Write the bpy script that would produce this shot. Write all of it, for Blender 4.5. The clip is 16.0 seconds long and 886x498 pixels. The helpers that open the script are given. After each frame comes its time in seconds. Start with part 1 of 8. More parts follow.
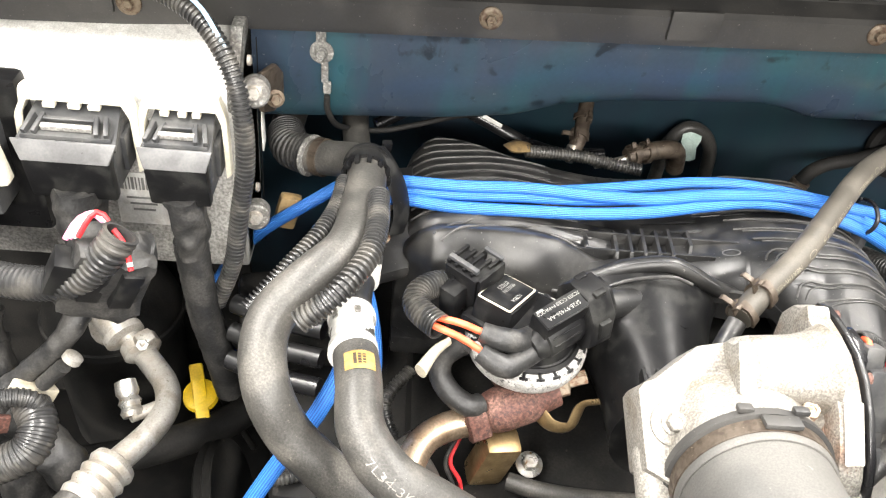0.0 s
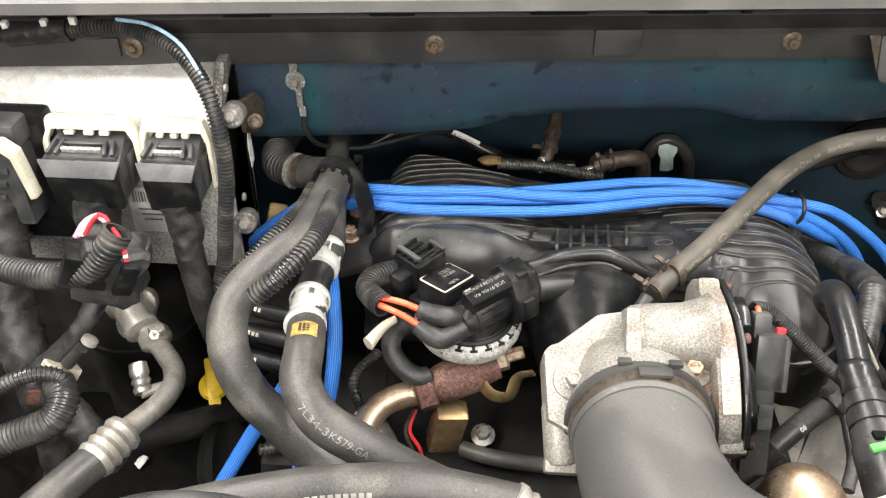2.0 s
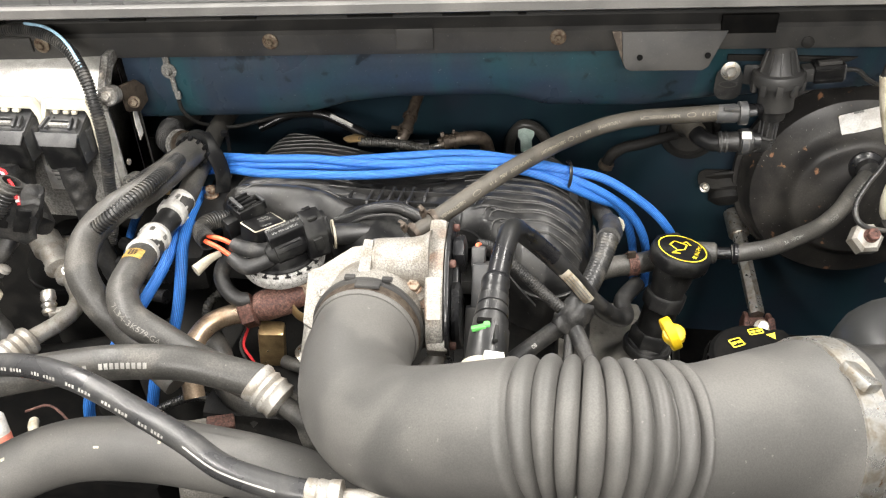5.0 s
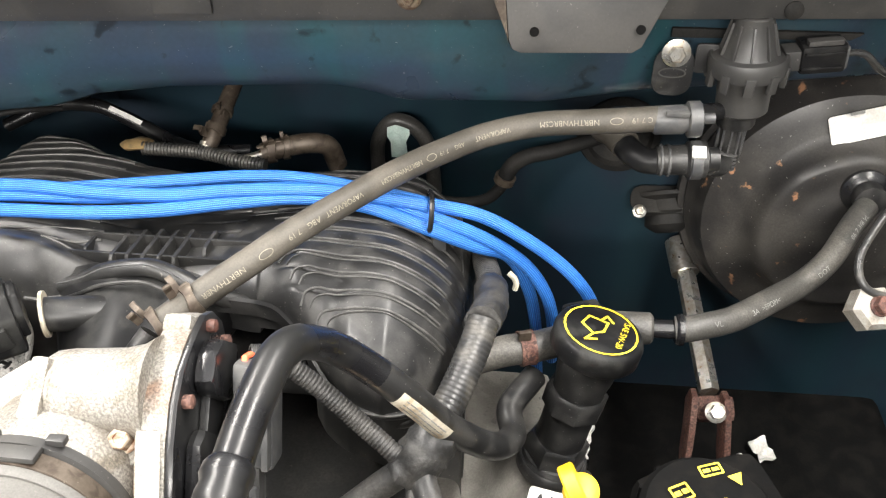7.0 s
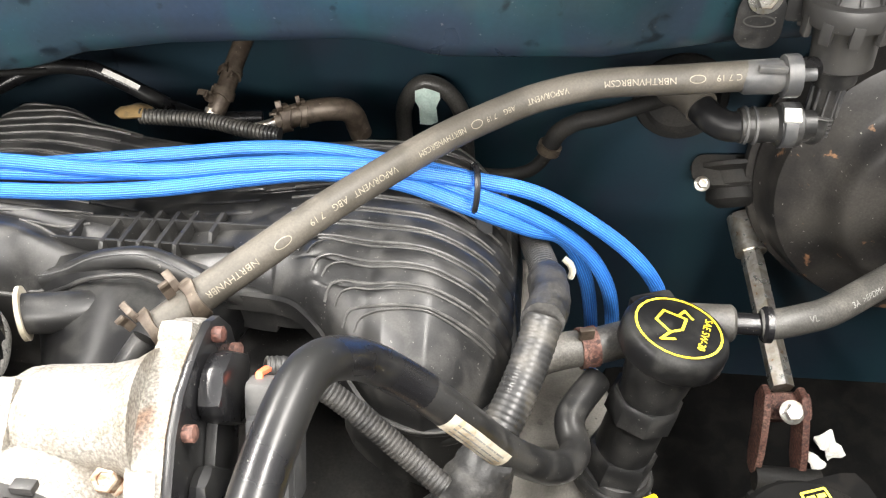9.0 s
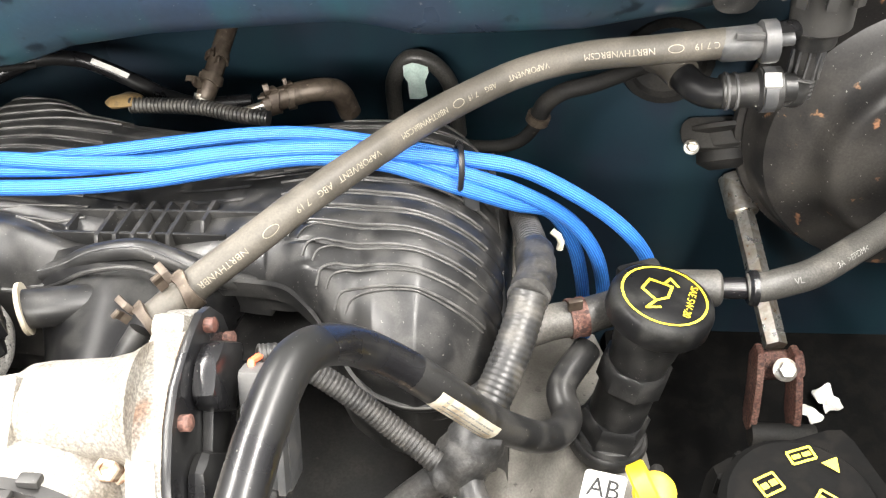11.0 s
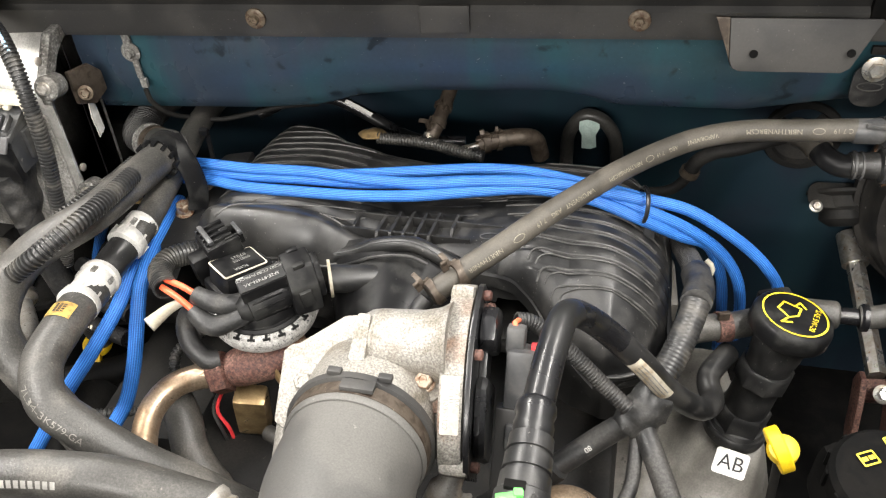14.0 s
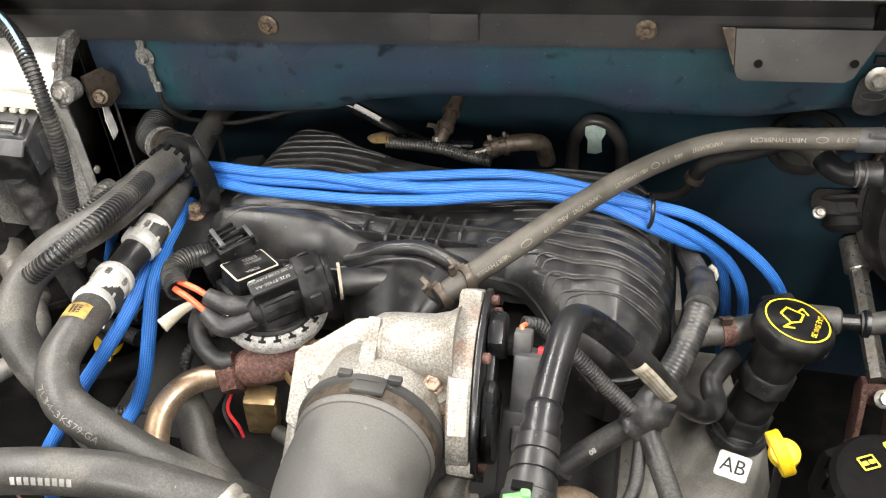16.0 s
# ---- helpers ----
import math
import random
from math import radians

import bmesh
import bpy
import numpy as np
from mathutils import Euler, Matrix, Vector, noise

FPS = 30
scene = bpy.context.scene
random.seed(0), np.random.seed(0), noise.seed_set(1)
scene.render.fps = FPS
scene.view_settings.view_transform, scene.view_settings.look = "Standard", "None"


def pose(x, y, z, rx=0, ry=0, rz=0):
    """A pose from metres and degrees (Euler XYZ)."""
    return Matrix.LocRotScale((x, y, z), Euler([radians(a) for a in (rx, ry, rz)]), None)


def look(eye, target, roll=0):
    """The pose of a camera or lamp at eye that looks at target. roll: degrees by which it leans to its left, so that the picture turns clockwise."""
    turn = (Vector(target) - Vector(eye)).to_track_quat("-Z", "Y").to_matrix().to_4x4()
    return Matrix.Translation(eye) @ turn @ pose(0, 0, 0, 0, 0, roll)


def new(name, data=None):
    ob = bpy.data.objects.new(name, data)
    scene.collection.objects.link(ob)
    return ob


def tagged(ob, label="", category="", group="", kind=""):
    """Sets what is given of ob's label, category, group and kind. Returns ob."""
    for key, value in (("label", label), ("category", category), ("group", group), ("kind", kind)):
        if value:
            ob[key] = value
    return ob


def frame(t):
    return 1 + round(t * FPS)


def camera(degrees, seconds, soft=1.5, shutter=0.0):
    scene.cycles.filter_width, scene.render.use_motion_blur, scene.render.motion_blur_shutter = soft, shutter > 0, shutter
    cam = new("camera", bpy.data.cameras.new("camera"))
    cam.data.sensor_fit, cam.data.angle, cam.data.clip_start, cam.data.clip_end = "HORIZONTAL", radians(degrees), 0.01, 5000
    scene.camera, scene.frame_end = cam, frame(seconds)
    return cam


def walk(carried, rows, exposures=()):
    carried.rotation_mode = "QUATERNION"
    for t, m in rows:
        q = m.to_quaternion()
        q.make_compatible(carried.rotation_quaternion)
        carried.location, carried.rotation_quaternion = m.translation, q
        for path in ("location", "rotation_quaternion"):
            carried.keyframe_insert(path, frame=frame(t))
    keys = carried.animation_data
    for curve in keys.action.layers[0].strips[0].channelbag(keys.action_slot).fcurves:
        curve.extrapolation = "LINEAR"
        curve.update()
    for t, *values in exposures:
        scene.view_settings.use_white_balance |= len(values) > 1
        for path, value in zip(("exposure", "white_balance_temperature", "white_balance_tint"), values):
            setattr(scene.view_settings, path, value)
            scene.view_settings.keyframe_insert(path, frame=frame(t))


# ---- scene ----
cam = camera(56.4, 16.0, soft=1.2)
METRES, EYE, TILT, LEAN, TURN = 1.55, 1.45, -40.0, -5.0, 0.0
PATH = [
    (0, (-0.003, 0.005, 1.465), (0.12, 1.52, 0.166), 7.0),
    (0.5, (0.067, -0.044, 1.483), (0.201, 1.524, 0.25), 5.5),
    (1, (0.093, -0.076, 1.481), (0.112, 1.511, 0.263), 3.1),
    (1.5, (0.112, -0.081, 1.485), (0.024, 1.497, 0.259), 0.8),
    (2, (0.116, -0.096, 1.501), (0.02, 1.479, 0.273), 0.4),
    (2.5, (0.141, -0.138, 1.508), (0.017, 1.458, 0.309), -0.2),
    (3, (0.165, -0.21, 1.521), (0.048, 1.387, 0.322), 0.2),
    (3.5, (0.137, -0.257, 1.539), (0.248, 1.322, 0.316), 5.7),
    (3.7, (0.131, -0.263, 1.532), (0.34, 1.299, 0.302), 7.6),
    (5.8, (0.55, -0.227, 1.583), (0.042, 1.308, 0.405), -7.3),
    (6, (0.532, -0.176, 1.581), (0.088, 1.369, 0.392), -6.2),
    (6.5, (0.49, -0.024, 1.51), (0.148, 1.482, 0.239), -4.7),
    (7, (0.479, 0.085, 1.423), (0.329, 1.614, 0.142), -0.1),
    (7.5, (0.464, 0.114, 1.396), (0.357, 1.628, 0.093), 1.1),
    (8, (0.452, 0.134, 1.393), (0.356, 1.628, 0.066), 1.4),
    (8.5, (0.44, 0.149, 1.38), (0.297, 1.651, 0.068), 0.1),
    (9, (0.449, 0.162, 1.37), (0.273, 1.637, 0.031), -1.2),
    (9.2, (0.455, 0.165, 1.368), (0.27, 1.636, 0.026), -2.0),
    (11.3, (0.463, 0.162, 1.393), (0.255, 1.569, -0.013), -4.9),
    (11.5, (0.426, 0.143, 1.407), (0.148, 1.584, 0.049), -5.7),
    (12, (0.387, 0.085, 1.454), (0.076, 1.57, 0.15), -5.0),
    (12.5, (0.386, 0.021, 1.504), (0.022, 1.537, 0.252), -4.0),
    (13, (0.389, -0.008, 1.518), (-0.002, 1.513, 0.281), -4.0),
    (13.5, (0.393, -0.004, 1.506), (-0.001, 1.462, 0.204), -4.3),
    (14, (0.394, -0.007, 1.508), (0.0, 1.434, 0.178), -4.1),
    (14.5, (0.391, -0.006, 1.51), (0.003, 1.434, 0.178), -3.9),
    (15, (0.389, -0.012, 1.514), (0.001, 1.43, 0.183), -3.7),
    (15.5, (0.39, -0.014, 1.516), (-0.004, 1.425, 0.185), -3.9),
    (16, (0.392, -0.014, 1.519), (-0.01, 1.425, 0.189), -3.9),
]
walk(cam, [(t, look(eye, target, roll)) for t, eye, target, roll in PATH],
     exposures=[(0, 1.33), (0.3, 1.18), (0.7, 0.88), (1.2, 0.64), (1.7, 0.53), (3.7, 0.46), (5.8, 0.58), (6.5, 0.70), (7.2, 1.13), (8, 1.28), (9.2, 1.28), (11.3, 1.48), (12, 1.20), (12.5, 1.06), (13.2, 0.93), (13.6, 0.78), (14.2, 0.53), (16, 0.50)])

# ---- light of the workshop ----
world = bpy.data.worlds.new("workshop_air")
scene.world = world
world.use_nodes = True
# a pale ceiling over dimmer walls and a dark floor
wt = world.node_tree
wn = wt.nodes["Background"]
wc = wt.nodes.new("ShaderNodeTexCoord")
wz = wt.nodes.new("ShaderNodeSeparateXYZ")
wr = wt.nodes.new("ShaderNodeValToRGB")
wt.links.new(wc.outputs["Generated"], wz.inputs[0])
wt.links.new(wz.outputs["Z"], wr.inputs["Fac"])
wt.links.new(wr.outputs["Color"], wn.inputs[0])
wr.color_ramp.elements[0].color = (0.20, 0.195, 0.19, 1)
wr.color_ramp.elements[1].position, wr.color_ramp.elements[1].color = 0.9, (0.86, 0.85, 0.84, 1)
wn.inputs[1].default_value = 1.0


def ceiling_tube(x, y, z, sx, sy, power, aim):
    data = bpy.data.lights.new("ceiling_light", "AREA")
    data.shape, data.size, data.size_y, data.energy, data.color = "RECTANGLE", sx, sy, power, (1.0, 0.955, 0.895)
    ob = new("ceiling_light", data)
    ob.matrix_world = look((x, y, z), aim)


ceiling_tube(-1.00, 0.35, 2.9, 3.4, 0.22, 90, (0.0, 0.35, 1.0))
ceiling_tube(1.25, 0.25, 2.9, 3.4, 0.22, 80, (0.3, 0.25, 1.0))
ceiling_tube(0.2, -3.0, 2.8, 2.6, 0.30, 95, (0.3, 0.7, 1.0))


# ---- mesh helpers ----
ORIGIN = {}


def thing(name, at, label, category, group="", kind=""):
    """A top-level Empty at the base of a thing."""
    ob = new(name)
    ob.empty_display_size = 0.02
    ob.location = at
    ORIGIN[ob.name] = Vector(at)
    return tagged(ob, label, category, group, kind)


def finish(name, bm, material, sharp=38):
    lo = Vector([min(v.co[i] for v in bm.verts) for i in range(3)])
    hi = Vector([max(v.co[i] for v in bm.verts) for i in range(3)])
    mid = (lo + hi) / 2
    for v in bm.verts:
        v.co -= mid
    bmesh.ops.recalc_face_normals(bm, faces=bm.faces)
    mesh = bpy.data.meshes.new(name)
    for f in bm.faces:
        f.smooth = True
    bm.to_mesh(mesh)
    bm.free()
    mesh.set_sharp_from_angle(angle=radians(sharp))
    mesh.materials.append(material)
    ob = new(name, mesh)
    return ob, mid


def part(name, bm, material, parent, label="", sharp=38):
    """Links a bmesh in world places as one mesh under a thing or a part."""
    ob, mid = finish(name, bm, material, sharp)
    ob.parent = parent
    ob.location = mid - ORIGIN[parent.name]
    ORIGIN[ob.name] = mid
    return tagged(ob, label)


def single(name, bm, material, label, category, group="", kind="", sharp=38):
    """Links a bmesh as a top-level thing of one mesh."""
    ob, mid = finish(name, bm, material, sharp)
    ob.location = mid
    ORIGIN[ob.name] = mid
    return tagged(ob, label, category, group, kind)


def spline(points, step=0.004, closed=False):
    """Catmull-Rom through the points, at even steps."""
    p = [np.array(q, float) for q in points]
    p = [2 * p[0] - p[1]] + p + [2 * p[-1] - p[-2]]
    fine = []
    for a, b, c, d in zip(p, p[1:], p[2:], p[3:]):
        for u in np.linspace(0, 1, 24, endpoint=False):
            fine.append(0.5 * (2 * b + (c - a) * u + (2 * a - 5 * b + 4 * c - d) * u * u + (3 * b - a - 3 * c + d) * u**3))
    fine.append(p[-2])
    fine = np.array(fine)
    s = np.r_[0, np.cumsum(np.linalg.norm(np.diff(fine, axis=0), axis=1))]
    n = max(2, int(s[-1] / step) + 1)
    at = np.linspace(0, s[-1], n)
    return np.stack([np.interp(at, s, fine[:, i]) for i in range(3)], 1), at


def frames(line):
    """Tangent and two normals along a line, carried without twist. The first normal starts as near to up as can be."""
    tan = np.gradient(line, axis=0)
    tan /= np.linalg.norm(tan, axis=1)[:, None]
    up = np.array([0, 0, 1.0]) if abs(tan[0][2]) < 0.9 else np.array([0, -1.0, 0])
    n = up - tan[0] * (up @ tan[0])
    out = []
    for t in tan:
        n = n - t * (n @ t)
        n /= np.linalg.norm(n)
        out.append((t, n.copy(), np.cross(t, n)))
    return out


def tube(points, r, bm=None, seg=14, step=0.005, pitch=0.0, depth=0.0, swell=None, caps=True, flat=1.0, inner=0.0):
    """A hose along the points. pitch and depth: corrugations. swell: a function of the way 0..1 that scales the radius.
    inner: if above 0, the ends are open to this share of the radius."""
    bm = bm or bmesh.new()
    uv = bm.loops.layers.uv.verify()
    if pitch:
        step = pitch / 6
    line, s = spline(points, step)
    rings = []
    fr = frames(line)
    for k, (c, (t, n, b)) in enumerate(zip(line, fr)):
        rad = r * (swell(k / (len(line) - 1)) if swell else 1.0)
        if pitch:
            ph = (s[k] / pitch) % 1.0
            rad += depth * (0.5 if 0.12 < ph < 0.62 else -0.5)
        rings.append([bm.verts.new(c + rad * (math.cos(a) * n + flat * math.sin(a) * b)) for a in np.linspace(0, 2 * math.pi, seg, endpoint=False)])
    for k in range(len(rings) - 1):
        for j in range(seg):
            f = bm.faces.new((rings[k][j], rings[k][(j + 1) % seg], rings[k + 1][(j + 1) % seg], rings[k + 1][j]))
            for loop, (du, dv) in zip(f.loops, ((0, 0), (0, 1), (1, 1), (1, 0))):
                loop[uv].uv = (s[k + du], (j + dv) / seg)
    if caps:
        for ring, c, way in ((rings[0], line[0], fr[0][0]), (rings[-1], line[-1], -fr[-1][0])):
            if inner:
                lip = [bm.verts.new(Vector(c) + (v.co - Vector(c)) * inner) for v in ring]
                deep = [bm.verts.new(v.co + Vector(way) * r * 1.2) for v in lip]
                for j in range(seg):
                    i = (j + 1) % seg
                    bm.faces.new((ring[j], ring[i], lip[i], lip[j]))
                    bm.faces.new((lip[j], lip[i], deep[i], deep[j]))
                bm.faces.new(deep)
            else:
                bm.faces.new(ring)
    return bm


def axes_for(way):
    z = Vector(way).normalized()
    x = z.orthogonal().normalized()
    if abs(z.z) < 0.95:
        x = z.cross(Vector((0, 0, 1))).normalized()
    else:
        x = Vector((1, 0, 0)) - z * z.x
        x.normalize()
    return x, z.cross(x), z


def lathe(profile, at, way, bm=None, seg=32, start=0.0, sweep=2 * math.pi):
    """Turns a profile of (radius, height) round the axis 'way' from 'at'."""
    bm = bm or bmesh.new()
    x, y, z = axes_for(way)
    at = Vector(at)
    full = sweep > 6.28
    n = seg if full else seg + 1
    rings = []
    for r, h in profile:
        if r < 1e-6:
            rings.append([bm.verts.new(at + z * h)])
        else:
            rings.append([bm.verts.new(at + z * h + r * (math.cos(start + sweep * j / seg) * x + math.sin(start + sweep * j / seg) * y)) for j in range(n)])
    for a, b in zip(rings, rings[1:]):
        for j in range(seg):
            i = (j + 1) % n if full else j + 1
            if len(a) == 1 and len(b) == 1:
                continue
            if len(a) == 1:
                bm.faces.new((a[0], b[j], b[i]))
            elif len(b) == 1:
                bm.faces.new((a[j], a[i], b[0]))
            else:
                bm.faces.new((a[j], a[i], b[i], b[j]))
    for ring in (rings[0], rings[-1]):
        if full and len(ring) > 2:
            bm.faces.new(ring)
    return bm


def soften(bm, verts, width, segments=2):
    if width <= 0:
        return
    chosen = set(verts)
    edges = [e for e in bm.edges if e.verts[0] in chosen and e.verts[1] in chosen and len(e.link_faces) == 2 and e.calc_face_angle(0) > 0.35]
    bmesh.ops.bevel(bm, geom=edges, offset=width, segments=segments, profile=0.6, affect="EDGES", clamp_overlap=True)


def block(at, size, turn=(0, 0, 0), bevel=0.002, bm=None, taper=1.0):
    """A bevelled box, centred at 'at'; turn in degrees. taper: scale of the top."""
    out = bm or bmesh.new()
    b = bmesh.new()
    m = pose(*at, *turn)
    sx, sy, sz = (v / 2 for v in size)
    vs = [b.verts.new((x * sx * (taper if z > 0 else 1), y * sy * (taper if z > 0 else 1), z * sz)) for z in (-1, 1) for y in (-1, 1) for x in (-1, 1)]
    for idx in ((0, 1, 3, 2), (4, 6, 7, 5), (0, 4, 5, 1), (2, 3, 7, 6), (0, 2, 6, 4), (1, 5, 7, 3)):
        b.faces.new([vs[i] for i in idx])
    bmesh.ops.recalc_face_normals(b, faces=b.faces)
    soften(b, b.verts, min(bevel, 0.45 * min(size)))
    return absorb(out, b, m)


def absorb(out, b, m=None):
    """Adds the bmesh b to out, through the matrix m, and frees it."""
    idx = {}
    for v in b.verts:
        idx[v] = out.verts.new(m @ v.co if m else v.co)
    for f in b.faces:
        try:
            out.faces.new([idx[v] for v in f.verts])
        except ValueError:
            pass
    b.free()
    return out


def prism(outline, at, ux, uy, depth, bevel=0.002, bm=None):
    """A plate: an outline of (u, v) in the plane ux, uy through 'at', thickened by depth along ux x uy."""
    out = bm or bmesh.new()
    b = bmesh.new()
    ux, uy = Vector(ux).normalized(), Vector(uy).normalized()
    n = ux.cross(uy).normalized()
    at = Vector(at)
    low = [b.verts.new(at + u * ux + v * uy) for u, v in outline]
    top = [b.verts.new(at + u * ux + v * uy + n * depth) for u, v in outline]
    b.faces.new(low)
    b.faces.new(top)
    k = len(outline)
    for j in range(k):
        b.faces.new((low[j], low[(j + 1) % k], top[(j + 1) % k], top[j]))
    bmesh.ops.recalc_face_normals(b, faces=b.faces)
    soften(b, b.verts, bevel)
    return absorb(out, b)


def rounded(w, h, r, k=5):
    """A rectangle outline with round corners, about 0, 0."""
    pts = []
    for cx, cy, a0 in ((w / 2 - r, h / 2 - r, 0), (-w / 2 + r, h / 2 - r, 90), (-w / 2 + r, -h / 2 + r, 180), (w / 2 - r, -h / 2 + r, 270)):
        for j in range(k):
            a = radians(a0 + 90 * j / (k - 1))
            pts.append((cx + r * math.cos(a), cy + r * math.sin(a)))
    return pts


def hexbolt(at, way, af=0.010, height=0.006, flange=1.45, bm=None):
    """A flanged hexagon bolt head."""
    bm = bm or bmesh.new()
    r = af / 1.732
    lathe([(af * flange / 2, 0), (af * flange / 2, 0.0012), (af * 0.56, 0.0024)], at, way, bm, 20)
    lathe([(r, 0.0016), (r, height - 0.0008), (r * 0.86, height), (r * 0.5, height), (r * 0.45, height - 0.0008)], at, way, bm, 6)
    return bm


def text_mesh(body, size):
    curve = bpy.data.curves.new("letters", "FONT")
    curve.body, curve.size, curve.align_x, curve.align_y, curve.resolution_u = body, size, "CENTER", "CENTER", 3
    ob = bpy.data.objects.new("letters", curve)
    scene.collection.objects.link(ob)
    mesh = bpy.data.meshes.new_from_object(ob.evaluated_get(bpy.context.evaluated_depsgraph_get()))
    bpy.data.objects.remove(ob)
    bpy.data.curves.remove(curve)
    return mesh


def crumple(bm, amp, freq):
    """Pushes the vertices about, like wrapped tape or paper."""
    for v in bm.verts:
        q = v.co * freq
        v.co += amp * Vector((noise.noise(q), noise.noise(q + Vector((7, 0, 0))), noise.noise(q + Vector((0, 11, 0)))))
    return bm


def flat_text(body, size, m, bm=None, stretch=1.0):
    """Letters laid flat in the xy plane of the matrix m."""
    bm = bm or bmesh.new()
    b = bmesh.new()
    mesh = text_mesh(body, size)
    b.from_mesh(mesh)
    bpy.data.meshes.remove(mesh)
    for v in b.verts:
        v.co.x *= stretch
    return absorb(bm, b, m)


def along(points, r, shapes, flip=False):
    """Lays flat shapes on a hose. shapes: (bmesh in the xy plane, way along in metres, angle round in degrees)."""
    line, s = spline(points, 0.003)
    fr = frames(line)
    out = bmesh.new()
    for b, s0, ang in shapes:
        bmesh.ops.subdivide_edges(b, edges=[e for e in b.edges if e.calc_length() > 0.004], cuts=2)
        for v in b.verts:
            u, w = (-v.co.x, -v.co.y) if flip else (v.co.x, v.co.y)
            at = min(max(s0 + u, 0), s[-1])
            k = min(int(np.searchsorted(s, at)), len(s) - 1)
            c = np.array([np.interp(at, s, line[:, i]) for i in range(3)])
            t, n, bb = fr[k]
            a = radians(ang) - w / r
            v.co = Vector(c + (r + 0.0003) * (math.cos(a) * n + math.sin(a) * bb))
        absorb(out, b)
    return out


def letters(body, size, stretch=1.0):
    return flat_text(body, size, Matrix.Identity(4), stretch=stretch)


def bar_shape(w, h, dx=0.0):
    b = bmesh.new()
    n = max(2, int(w / 0.004))
    k = max(1, int(h / 0.003))
    g = [[b.verts.new((dx - w / 2 + w * i / n, -h / 2 + h * j / k, 0)) for i in range(n + 1)] for j in range(k + 1)]
    for j in range(k):
        for i in range(n):
            b.faces.new((g[j][i], g[j][i + 1], g[j + 1][i + 1], g[j + 1][i]))
    return b


def oval_shape(w, h, ring=0.0):
    b = bmesh.new()
    k = 28
    outer = [b.verts.new((w / 2 * math.cos(2 * math.pi * i / k), h / 2 * math.sin(2 * math.pi * i / k), 0)) for i in range(k)]
    if ring:
        inner = [b.verts.new(((w / 2 - ring) * math.cos(2 * math.pi * i / k), (h / 2 - ring) * math.sin(2 * math.pi * i / k), 0)) for i in range(k)]
        for i in range(k):
            b.faces.new((outer[i], outer[(i + 1) % k], inner[(i + 1) % k], inner[i]))
    else:
        b.faces.new(outer)
    return b


